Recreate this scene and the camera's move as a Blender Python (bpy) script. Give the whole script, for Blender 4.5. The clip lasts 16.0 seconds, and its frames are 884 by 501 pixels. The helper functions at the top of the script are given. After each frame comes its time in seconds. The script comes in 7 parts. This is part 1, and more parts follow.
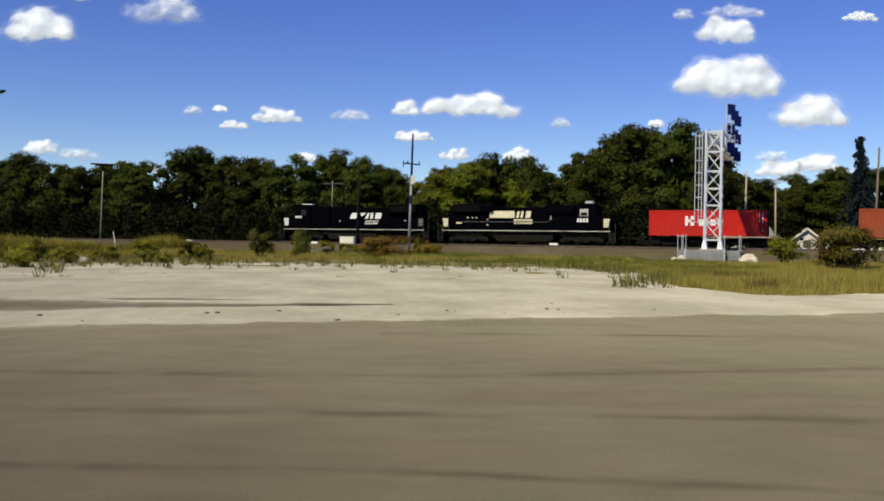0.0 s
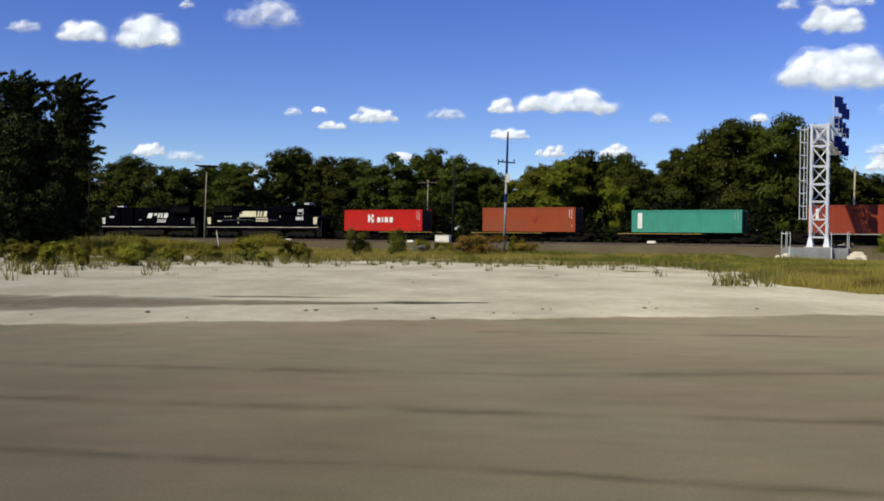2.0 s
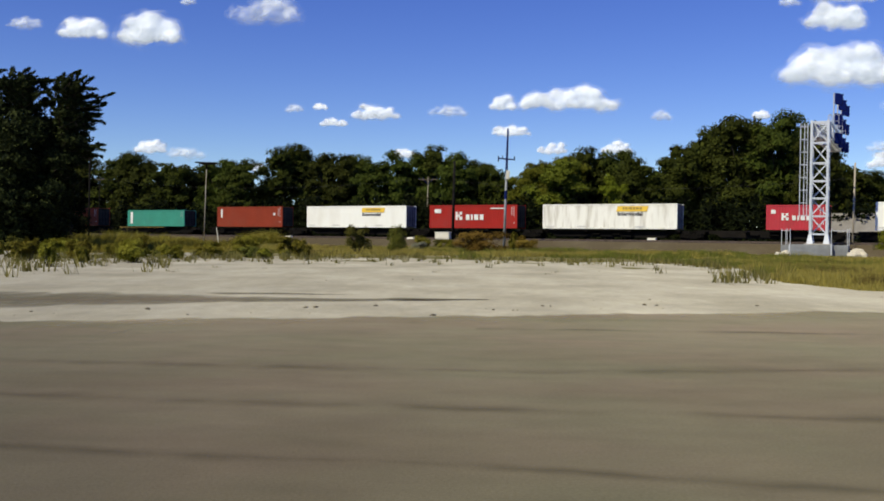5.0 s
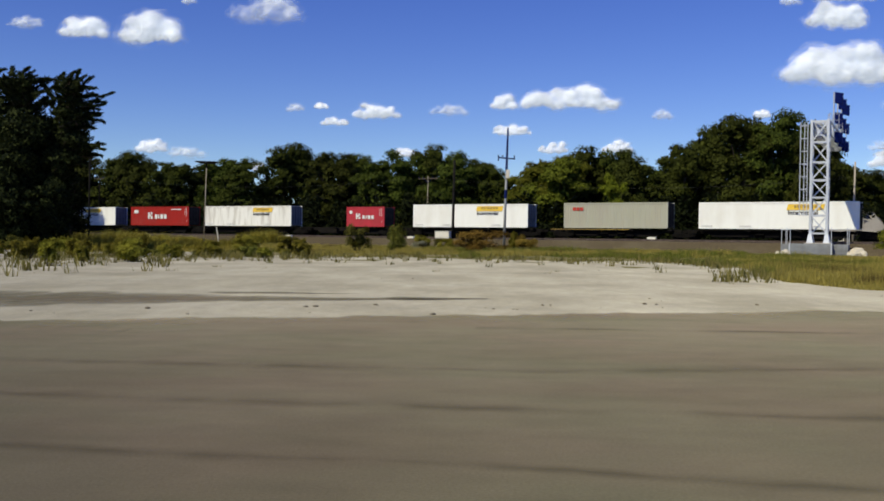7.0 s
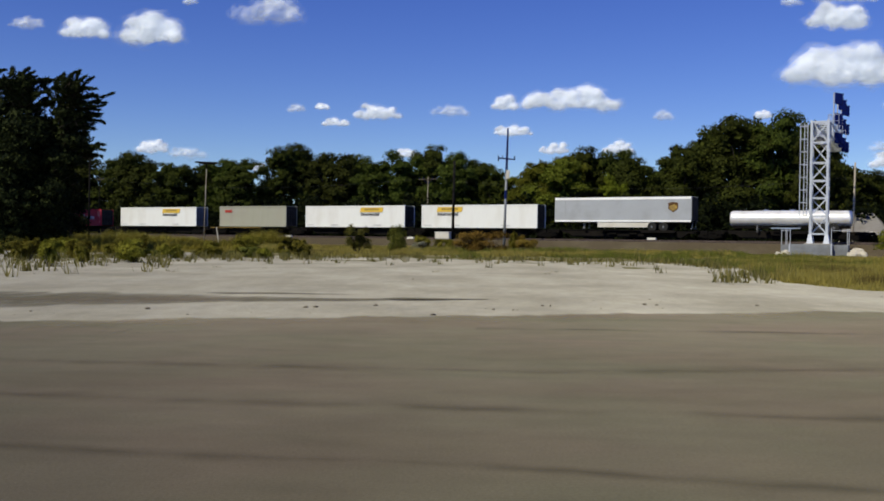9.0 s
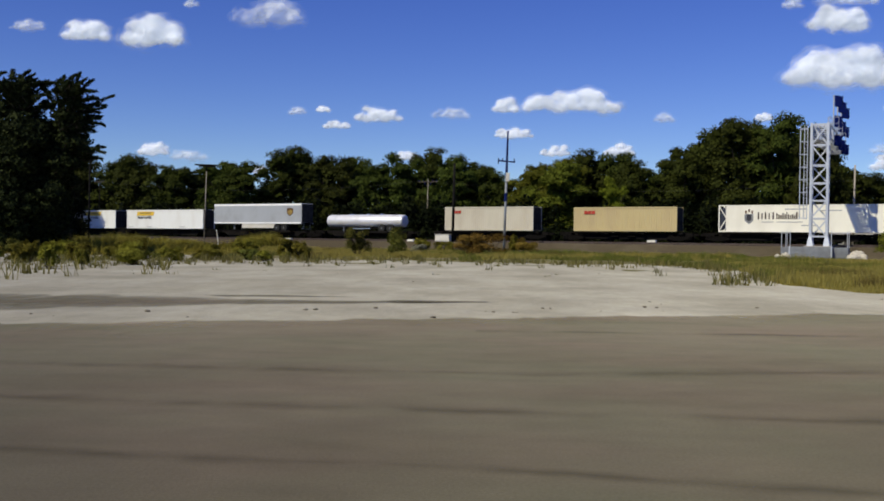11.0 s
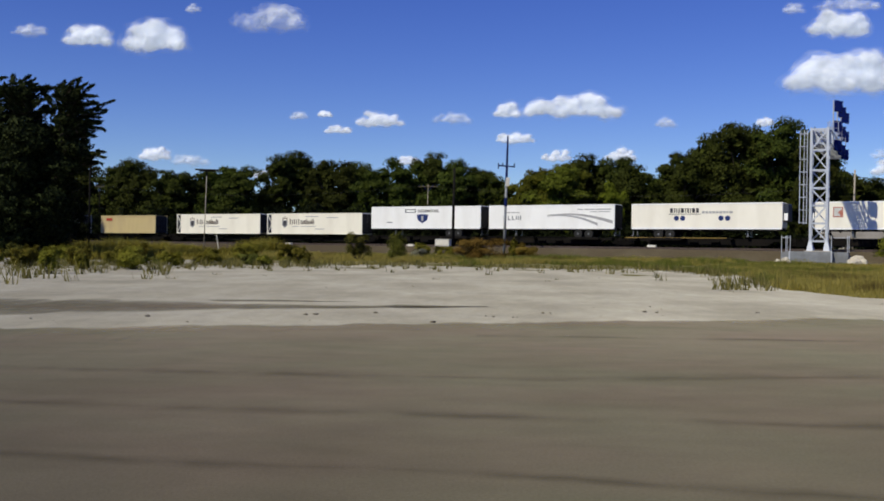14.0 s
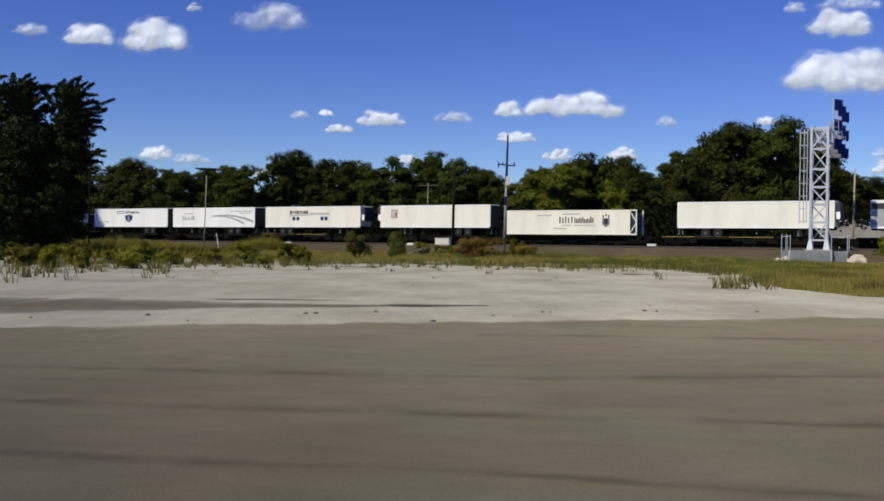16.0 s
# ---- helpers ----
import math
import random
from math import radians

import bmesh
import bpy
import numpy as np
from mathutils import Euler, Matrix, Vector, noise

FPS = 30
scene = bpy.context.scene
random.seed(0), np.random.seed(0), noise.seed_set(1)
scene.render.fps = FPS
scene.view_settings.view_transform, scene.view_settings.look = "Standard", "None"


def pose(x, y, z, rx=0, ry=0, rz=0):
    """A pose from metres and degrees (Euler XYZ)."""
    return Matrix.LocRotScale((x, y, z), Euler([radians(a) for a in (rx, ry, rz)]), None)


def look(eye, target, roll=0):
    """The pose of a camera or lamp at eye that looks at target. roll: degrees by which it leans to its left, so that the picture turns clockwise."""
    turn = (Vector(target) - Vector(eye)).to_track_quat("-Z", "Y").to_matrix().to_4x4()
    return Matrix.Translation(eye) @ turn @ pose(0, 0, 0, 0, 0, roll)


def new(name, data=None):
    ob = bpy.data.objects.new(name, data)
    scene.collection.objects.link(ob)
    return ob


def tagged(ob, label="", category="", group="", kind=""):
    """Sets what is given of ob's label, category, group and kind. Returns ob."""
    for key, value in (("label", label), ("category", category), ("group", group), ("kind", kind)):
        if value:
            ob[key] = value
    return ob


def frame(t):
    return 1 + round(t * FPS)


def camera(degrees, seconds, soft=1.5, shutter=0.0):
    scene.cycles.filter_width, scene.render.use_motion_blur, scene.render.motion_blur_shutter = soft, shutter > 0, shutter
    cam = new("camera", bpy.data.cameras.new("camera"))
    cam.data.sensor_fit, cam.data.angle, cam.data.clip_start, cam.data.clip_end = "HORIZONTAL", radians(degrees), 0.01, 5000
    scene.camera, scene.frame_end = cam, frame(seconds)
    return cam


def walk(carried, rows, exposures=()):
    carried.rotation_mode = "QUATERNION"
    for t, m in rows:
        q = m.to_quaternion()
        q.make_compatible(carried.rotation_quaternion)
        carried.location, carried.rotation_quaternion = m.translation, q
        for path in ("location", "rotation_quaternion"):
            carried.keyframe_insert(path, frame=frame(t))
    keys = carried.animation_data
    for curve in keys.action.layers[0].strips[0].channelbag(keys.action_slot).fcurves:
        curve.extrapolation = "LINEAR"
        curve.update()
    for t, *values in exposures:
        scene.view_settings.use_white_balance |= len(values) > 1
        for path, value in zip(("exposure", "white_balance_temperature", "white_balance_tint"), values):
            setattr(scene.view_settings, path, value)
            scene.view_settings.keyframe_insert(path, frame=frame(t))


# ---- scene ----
cam = camera(49.8, 16.0, soft=1.75)
ROLL = -0.7
EYE = (0.0, 0.0, 1.6)


def held(t, pitch, yaw=0.0, roll=ROLL):
    return (t, pose(*EYE, 90 + pitch, roll, yaw))


walk(cam, [
    held(0.0, -0.39, -5.72, -0.86), held(0.1, -0.43, -5.02, -0.8), held(0.2, -0.53, -3.24, -0.75), held(0.3, -0.5, -1.85), held(0.4, -0.53, -0.98),
    held(0.5, -0.66, -0.03), held(0.6, -0.76), held(1.0, -0.597), held(1.5, -0.563), held(2.0, -0.563), held(2.5, -0.563), held(3.0, -0.698),
    held(3.5, -0.698), held(4.0, -0.766), held(5.3, -0.74), held(6.5, -0.698), held(7.0, -0.80), held(7.5, -0.766), held(8.0, -0.664), held(8.5, -0.664),
    held(9.0, -0.766), held(10.2, -0.68), held(11.5, -0.597), held(12.0, -0.597), held(12.5, -0.393), held(13.0, -0.495), held(13.5, -0.292),
    held(14.0, -0.326), held(14.5, -0.224), held(15.0, -0.292), held(15.5, -0.122), held(16.0, -0.393)],
     [(0.0, 0.0, 7350, 8), (1.2, 0.0, 7100, 9), (4.0, -0.02, 7000, 9), (7.0, -0.17, 6850, 10), (8.1, -0.19, 6780, 10), (8.5, -0.31, 6680, 11), (9.0, -0.33, 6620, 11), (12.0, -0.36, 6530, 13), (16.0, -0.36, 6490, 13)])

# ---- light ----
SUN_ELEV, SUN_AZ = 44.0, 227.5   # azimuth clockwise from +Y
world = bpy.data.worlds.new("sky")
scene.world = world
world.use_nodes = True
wn = world.node_tree.nodes
sky = wn.new("ShaderNodeTexSky")
sky.sky_type = "NISHITA"
sky.sun_disc = False
sky.sun_elevation, sky.sun_rotation = radians(SUN_ELEV), radians(SUN_AZ)
sky.air_density, sky.dust_density, sky.ozone_density = 0.93, 0.0, 2.7
deep = wn.new("ShaderNodeHueSaturation")
deep.inputs["Saturation"].default_value, deep.inputs["Hue"].default_value = 1.27, 0.528
world.node_tree.links.new(sky.outputs[0], deep.inputs["Color"])
clear = wn.new("ShaderNodeMixRGB")
clear.blend_type = "MULTIPLY"
clear.inputs[0].default_value, clear.inputs[2].default_value = 1.0, (0.77, 0.92, 1.15, 1)
world.node_tree.links.new(deep.outputs[0], clear.inputs[1])
world.node_tree.links.new(clear.outputs[0], wn["Background"].inputs[0])
wn["Background"].inputs[1].default_value = 0.111
sun_data = bpy.data.lights.new("sun", "SUN")
sun_data.energy, sun_data.angle, sun_data.color = 5.0, radians(0.53), (1.0, 0.953, 0.74)
sun = new("sun", sun_data)
_e, _a = radians(SUN_ELEV), radians(SUN_AZ)
TO_SUN = Vector((math.sin(_a) * math.cos(_e), math.cos(_a) * math.cos(_e), math.sin(_e)))
sun.matrix_world = look(TO_SUN * 200, (0, 0, 0))
scene.view_settings.exposure = 0.0


# ---- materials ----
def material(name, c1, c2=None, scale=3.0, rough=0.6, metal=0.0, bump=0.0, bump_scale=40.0, spec=0.2, stretch=(1, 1, 1), dirt=None, dirt_scale=0.6,
             dirt_amount=0.5, random=0.0, transmit=0.0):
    """A surface of two colours mixed by noise, with an optional coarser dirt colour, bump and a random change of value from object to object."""
    m = bpy.data.materials.new(name)
    m.use_nodes = True
    nt = m.node_tree
    n, link = nt.nodes, nt.links.new
    bsdf = n["Principled BSDF"]
    tc = n.new("ShaderNodeTexCoord")
    mp = n.new("ShaderNodeMapping")
    mp.inputs["Scale"].default_value = stretch
    link(tc.outputs["Object"], mp.inputs[0])
    c2 = c2 or tuple(v * 0.82 for v in c1)
    no = n.new("ShaderNodeTexNoise")
    no.inputs["Scale"].default_value, no.inputs["Detail"].default_value, no.inputs["Roughness"].default_value = scale, 6, 0.6
    link(mp.outputs[0], no.inputs[0])
    ramp = n.new("ShaderNodeValToRGB")
    ramp.color_ramp.elements[0].position, ramp.color_ramp.elements[1].position = 0.35, 0.68
    ramp.color_ramp.elements[0].color, ramp.color_ramp.elements[1].color = (*c2, 1), (*c1, 1)
    link(no.outputs[0], ramp.inputs[0])
    colour = ramp.outputs[0]
    if dirt:
        nd = n.new("ShaderNodeTexNoise")
        nd.inputs["Scale"].default_value, nd.inputs["Detail"].default_value = dirt_scale, 4
        link(mp.outputs[0], nd.inputs[0])
        rd = n.new("ShaderNodeValToRGB")
        rd.color_ramp.elements[0].position, rd.color_ramp.elements[1].position = 0.48, 0.7
        rd.color_ramp.elements[0].color, rd.color_ramp.elements[1].color = (0, 0, 0, 1), (dirt_amount,) * 3 + (1,)
        link(nd.outputs[0], rd.inputs[0])
        mx = n.new("ShaderNodeMixRGB")
        link(rd.outputs[0], mx.inputs[0])
        link(colour, mx.inputs[1])
        mx.inputs[2].default_value = (*dirt, 1)
        colour = mx.outputs[0]
    if random:
        oi = n.new("ShaderNodeObjectInfo")
        mr = n.new("ShaderNodeMapRange")
        mr.inputs[3].default_value, mr.inputs[4].default_value = 1 - random, 1 + random
        link(oi.outputs["Random"], mr.inputs[0])
        hs = n.new("ShaderNodeHueSaturation")
        link(mr.outputs[0], hs.inputs["Value"])
        link(colour, hs.inputs["Color"])
        colour = hs.outputs[0]
    link(colour, bsdf.inputs["Base Color"])
    bsdf.inputs["Diffuse Roughness"].default_value = 1.0 if rough > 0.9 else 0.3
    bsdf.inputs["Roughness"].default_value, bsdf.inputs["Metallic"].default_value = rough, metal
    bsdf.inputs["Specular IOR Level"].default_value = spec
    if bump:
        nb = n.new("ShaderNodeTexNoise")
        nb.inputs["Scale"].default_value, nb.inputs["Detail"].default_value = bump_scale, 5
        link(mp.outputs[0], nb.inputs[0])
        bp = n.new("ShaderNodeBump")
        bp.inputs["Strength"].default_value, bp.inputs["Distance"].default_value = bump, 0.02
        link(nb.outputs[0], bp.inputs["Height"])
        link(bp.outputs[0], bsdf.inputs["Normal"])
    return m


def leaf_material(name, c1, c2, c3, translucent=0.25, fade=0.25):
    """Leaves: colour varied from leaf to leaf and from plant to plant, with light passing through."""
    m = bpy.data.materials.new(name)
    m.use_nodes = True
    nt = m.node_tree
    n, link = nt.nodes, nt.links.new
    bsdf, out = n["Principled BSDF"], n["Material Output"]
    geo, oi = n.new("ShaderNodeNewGeometry"), n.new("ShaderNodeObjectInfo")
    ramp = n.new("ShaderNodeValToRGB")
    ramp.color_ramp.elements[0].color, ramp.color_ramp.elements[1].color = (*c1, 1), (*c3, 1)
    mid = ramp.color_ramp.elements.new(0.55)
    mid.color = (*c2, 1)
    link(geo.outputs["Random Per Island"], ramp.inputs[0])
    mr = n.new("ShaderNodeMapRange")
    mr.inputs[3].default_value, mr.inputs[4].default_value = 1 - fade, 1 + fade
    link(oi.outputs["Random"], mr.inputs[0])
    mh = n.new("ShaderNodeMapRange")
    mh.inputs[3].default_value, mh.inputs[4].default_value = 0.492, 0.522
    link(oi.outputs["Random"], mh.inputs[0])
    hs = n.new("ShaderNodeHueSaturation")
    link(mh.outputs[0], hs.inputs["Hue"])
    link(mr.outputs[0], hs.inputs["Value"])
    link(ramp.outputs[0], hs.inputs["Color"])
    link(hs.outputs[0], bsdf.inputs["Base Color"])
    bsdf.inputs["Roughness"].default_value, bsdf.inputs["Specular IOR Level"].default_value = 0.8, 0.08
    tr = n.new("ShaderNodeBsdfTranslucent")
    link(hs.outputs[0], tr.inputs[0])
    mix = n.new("ShaderNodeMixShader")
    mix.inputs[0].default_value = translucent
    link(bsdf.outputs[0], mix.inputs[1])
    link(tr.outputs[0], mix.inputs[2])
    link(mix.outputs[0], out.inputs[0])
    return m


M = {
    "black": material("black_paint", (0.0014, 0.0016, 0.0038), (0.001, 0.0012, 0.0026), 1.2, 0.6, dirt=(0.003, 0.003, 0.004), dirt_amount=0.5, spec=0.01),
    "stripe": material("dirty_white_stripe", (0.72, 0.7, 0.62), (0.5, 0.48, 0.42), 1.5, 0.6, dirt=(0.2, 0.18, 0.15), dirt_amount=0.7),
    "dull_grey": material("dull_grey_paint", (0.09, 0.088, 0.085), (0.05, 0.048, 0.046), 4, 0.7, spec=0.1),
    "grime": material("grey_running_gear_grime", (0.02, 0.018, 0.016), (0.008, 0.0075, 0.007), 3, 0.9, spec=0.06),
    # end faces turned from the sun: their shade is put into this colour
    "door_end": material("door_end_with_shade", (0.075, 0.068, 0.055), (0.04, 0.036, 0.03), 1.5, 0.8, dirt=(0.12, 0.1, 0.08), dirt_amount=0.5, spec=0.1),
    # ends of white containers, the shade on them put into a slate colour
    "door_slate": material("slate_door_with_shade", (0.24, 0.25, 0.26), (0.17, 0.18, 0.19), 1.5, 0.7, dirt=(0.12, 0.11, 0.1), dirt_amount=0.5, spec=0.1),
    "under": material("underframe_grime", (0.007, 0.006, 0.005), (0.004, 0.0035, 0.003), 4, 0.9, spec=0.1),
    "sill": material("car_sill_paint", (0.009, 0.0075, 0.0065), (0.005, 0.0045, 0.004), 2, 0.85, dirt=(0.018, 0.014, 0.011), spec=0.12),
    "yellow": material("yellow_safety_paint", (0.42, 0.29, 0.07), (0.3, 0.2, 0.06), 3, 0.6, dirt=(0.1, 0.07, 0.05)),
    "white_logo": material("white_lettering", (0.75, 0.76, 0.76), (0.62, 0.63, 0.62), 2, 0.5),
    "cream_logo": material("cream_lettering", (0.72, 0.68, 0.5), (0.6, 0.56, 0.4), 2, 0.5),
    "dark_logo": material("dark_lettering", (0.05, 0.05, 0.06), None, 2, 0.5),
    "ink": material("brown_black_lettering", (0.075, 0.05, 0.04), None, 2, 0.5),
    "grey_logo": material("grey_lettering", (0.28, 0.29, 0.3), None, 2, 0.5),
    "pale_logo": material("pale_grey_lettering", (0.45, 0.45, 0.46), None, 2, 0.5),
    "faint_logo": material("faint_grey_lettering", (0.64, 0.64, 0.62), None, 2, 0.5),
    "white_dirty": material("streaked_white_container_paint", (0.84, 0.84, 0.8), (0.76, 0.76, 0.71), 0.6, 0.55, dirt=(0.42, 0.39, 0.33), dirt_scale=1.1, dirt_amount=0.75, stretch=(1.4, 1, 0.22)),
    "faded_red": material("faded_red_lettering", (0.42, 0.13, 0.09), (0.5, 0.24, 0.19), 2, 0.6),
    "red_logo": material("red_lettering", (0.5, 0.06, 0.04), None, 2, 0.5),
    "blue_logo": material("blue_lettering", (0.02, 0.04, 0.16), None, 2, 0.5),
    "gold_logo": material("yellow_lettering", (0.82, 0.57, 0.08), (0.74, 0.5, 0.07), 2, 0.5),
    "brown_logo": material("brown_emblem", (0.12, 0.06, 0.02), None, 2, 0.5),
    "k_red": material("red_container_paint", (0.52, 0.016, 0.01), (0.44, 0.013, 0.009), 0.7, 0.5, dirt=(0.3, 0.03, 0.02), dirt_amount=0.5),
    "brown": material("brown_container_paint", (0.3, 0.06, 0.021), (0.26, 0.05, 0.018), 0.7, 0.6, dirt=(0.2, 0.07, 0.04), dirt_amount=0.6),
    "green": material("green_container_paint", (0.045, 0.29, 0.22), (0.038, 0.25, 0.19), 0.7, 0.55, dirt=(0.05, 0.2, 0.16), dirt_amount=0.5),
    "rust_red": material("dull_red_container_paint", (0.27, 0.04, 0.017), (0.23, 0.034, 0.014), 0.7, 0.6, dirt=(0.2, 0.05, 0.03), dirt_amount=0.5),
    "wine": material("crimson_container_paint", (0.37, 0.02, 0.014), (0.31, 0.017, 0.012), 0.7, 0.55, dirt=(0.24, 0.04, 0.035), dirt_amount=0.5),
    "pink_red": material("faded_crimson_paint", (0.5, 0.04, 0.06), (0.42, 0.035, 0.05), 0.7, 0.55, dirt=(0.3, 0.05, 0.05), dirt_amount=0.5),
    "white": material("white_container_paint", (0.86, 0.87, 0.84), (0.81, 0.82, 0.79), 0.6, 0.5, dirt=(0.62, 0.6, 0.54), dirt_amount=0.45, stretch=(1, 1, 0.4)),
    "grey": material("grey_container_paint", (0.42, 0.42, 0.335), (0.37, 0.37, 0.295), 0.6, 0.6, dirt=(0.33, 0.3, 0.25), dirt_amount=0.5, stretch=(1, 1, 0.3)),
    "grey_light": material("pale_grey_container_paint", (0.66, 0.61, 0.49), (0.57, 0.53, 0.42), 0.6, 0.6, dirt=(0.42, 0.36, 0.26), dirt_amount=0.5, stretch=(1, 1, 0.3)),
    "tan": material("tan_container_paint", (0.6, 0.49, 0.25), (0.53, 0.43, 0.22), 0.6, 0.6, dirt=(0.4, 0.3, 0.18), dirt_amount=0.5, stretch=(1, 1, 0.3)),
    "reefer": material("white_refrigerated_panel", (0.92, 0.89, 0.77), (0.87, 0.84, 0.72), 0.5, 0.4, dirt=(0.66, 0.62, 0.52), dirt_amount=0.35, stretch=(1, 1, 0.4)),
    "trailer_white": material("white_trailer_panel", (0.94, 0.945, 0.93), (0.9, 0.905, 0.89), 0.5, 0.35, dirt=(0.68, 0.67, 0.63), dirt_amount=0.3, stretch=(1, 1, 0.4)),
    "trailer_cream": material("cream_white_trailer_panel", (0.93, 0.9, 0.8), (0.88, 0.85, 0.75), 0.5, 0.4, dirt=(0.66, 0.62, 0.52), dirt_amount=0.3, stretch=(1, 1, 0.4)),
    "trailer_grey": material("grey_trailer_panel", (0.43, 0.455, 0.48), (0.4, 0.42, 0.445), 0.5, 0.4, dirt=(0.28, 0.28, 0.28), dirt_amount=0.4),
    "alu": material("bare_aluminium", (0.7, 0.71, 0.73), (0.6, 0.61, 0.63), 1.5, 0.3, metal=0.9),
    "polished": material("polished_tank_metal", (0.93, 0.92, 0.9), (0.87, 0.86, 0.84), 0.8, 0.36, metal=0.35, dirt=(0.6, 0.58, 0.54), dirt_amount=0.4),
    "steel_face": material("grey_steel_sheet", (0.27, 0.285, 0.3), (0.22, 0.235, 0.25), 3, 0.6, metal=0.2, dirt=(0.15, 0.14, 0.13), dirt_amount=0.5),
    # near black: the deep shade under the trees is put into this leaf colour
    "thicket": leaf_material("thicket_leaves_with_shade", (0.003, 0.0048, 0.0012), (0.0065, 0.0095, 0.002), (0.014, 0.017, 0.0035), 0.1),
    "rubber": material("tyre_rubber", (0.02, 0.02, 0.02), (0.03, 0.03, 0.028), 6, 0.9),
    "hub": material("wheel_hub_metal", (0.26, 0.26, 0.26), (0.16, 0.16, 0.16), 6, 0.4, metal=0.6),
    "unit": material("dark_refrigeration_unit", (0.05, 0.06, 0.09), (0.03, 0.035, 0.05), 4, 0.5),
    "galv": material("galvanised_steel", (0.6, 0.635, 0.69), (0.51, 0.54, 0.6), 6, 0.5, metal=0.3, dirt=(0.36, 0.38, 0.41), dirt_amount=0.4),
    "signal": material("signal_navy_enamel", (0.004, 0.009, 0.075), (0.005, 0.012, 0.095), 6, 0.7, spec=0.01),
    "steelwood": material("weathered_pole_wood", (0.2, 0.16, 0.12), (0.13, 0.1, 0.075), 5, 0.85, bump=0.4, bump_scale=25, stretch=(4, 4, 0.4)),
    "pale_pole": material("pale_pole_wood", (0.42, 0.37, 0.3), (0.32, 0.28, 0.22), 5, 0.85, bump=0.4, bump_scale=25, stretch=(4, 4, 0.4)),
    "grey_pole": material("grey_metal_pole", (0.3, 0.32, 0.34), (0.22, 0.23, 0.25), 4, 0.55, metal=0.3, dirt=(0.15, 0.13, 0.11), dirt_amount=0.5),
    "dark_steel": material("dark_painted_steel", (0.008, 0.018, 0.1), (0.007, 0.014, 0.075), 4, 0.6, spec=0.08),
    "wire": material("weathered_cable", (0.05, 0.05, 0.05), None, 4, 0.6),
    "box_white": material("white_equipment_case", (0.72, 0.7, 0.62), (0.64, 0.62, 0.55), 3, 0.55, dirt=(0.5, 0.45, 0.36), dirt_amount=0.4),
    "concrete": material("pale_concrete", (0.45, 0.43, 0.38), (0.36, 0.34, 0.3), 3, 0.9, bump=0.4, bump_scale=20),
    "rock": material("pale_limestone", (0.62, 0.57, 0.46), (0.45, 0.41, 0.33), 2.5, 0.9, bump=0.6, bump_scale=8),
    "clod": material("dark_stone_and_dirt", (0.22, 0.19, 0.14), (0.14, 0.12, 0.09), 8, 0.95, bump=0.5, bump_scale=30),
    "rail": material("worn_rail_steel", (0.16, 0.12, 0.1), (0.1, 0.075, 0.06), 3, 0.5, metal=0.5),
    "tie": material("creosoted_tie_wood", (0.075, 0.06, 0.05), (0.05, 0.04, 0.033), 5, 0.9, random=0.3),
    "bark": material("rough_bark", (0.075, 0.058, 0.042), (0.04, 0.031, 0.023), 4, 0.95, bump=0.6, bump_scale=12, stretch=(3, 3, 0.6)),
    "roof": material("weathered_roof_shingle", (0.25, 0.235, 0.215), (0.2, 0.19, 0.172), 6, 0.9, dirt=(0.15, 0.14, 0.12), dirt_amount=0.5),
    "siding": material("white_house_siding", (0.62, 0.6, 0.55), (0.54, 0.52, 0.47), 3, 0.7),
    "siding_dark": material("dark_house_siding", (0.1, 0.09, 0.08), (0.07, 0.065, 0.06), 3, 0.8),
    "glass_dark": material("dark_window_glass", (0.008, 0.009, 0.01), None, 3, 0.15, spec=0.3),
    "car_white": material("white_car_paint", (0.78, 0.78, 0.77), (0.74, 0.74, 0.73), 2, 0.25),
    "leaf": leaf_material("broad_leaf_foliage", (0.0225, 0.029, 0.0047), (0.039, 0.047, 0.0068), (0.059, 0.068, 0.0095), 0.06, 0.34),
    "leaf_light": leaf_material("light_green_foliage", (0.066, 0.072, 0.0075), (0.096, 0.102, 0.0105), (0.13, 0.134, 0.015), 0.14, 0.15),
    "leaf_bright": leaf_material("bright_yellow_green_foliage", (0.1, 0.115, 0.009), (0.14, 0.15, 0.012), (0.18, 0.19, 0.016), 0.2, 0.05),
    "leaf_dark": leaf_material("dark_tree_foliage", (0.005, 0.008, 0.0025), (0.016, 0.022, 0.006), (0.042, 0.05, 0.014), 0.06),
    "needle": leaf_material("dark_conifer_needles", (0.006, 0.011, 0.016), (0.014, 0.022, 0.032), (0.032, 0.045, 0.06), 0.06),
    "weed": leaf_material("green_weed_leaves", (0.1, 0.092, 0.013), (0.165, 0.148, 0.019), (0.25, 0.215, 0.032)),
    "bush": leaf_material("bright_green_bush_leaves", (0.075, 0.085, 0.008), (0.12, 0.13, 0.013), (0.18, 0.185, 0.02), 0.15),
    "olive": leaf_material("olive_weed_leaves", (0.06, 0.065, 0.012), (0.11, 0.11, 0.02), (0.18, 0.165, 0.035)),
    "brown_olive": leaf_material("brown_green_shrub_leaves", (0.055, 0.05, 0.01), (0.1, 0.088, 0.016), (0.16, 0.135, 0.028)),
    "sage": leaf_material("grey_green_scrub_leaves", (0.16, 0.165, 0.11), (0.25, 0.25, 0.17), (0.36, 0.35, 0.26)),
    "russet": leaf_material("russet_shrub_leaves", (0.11, 0.066, 0.013), (0.165, 0.096, 0.02), (0.215, 0.132, 0.03)),
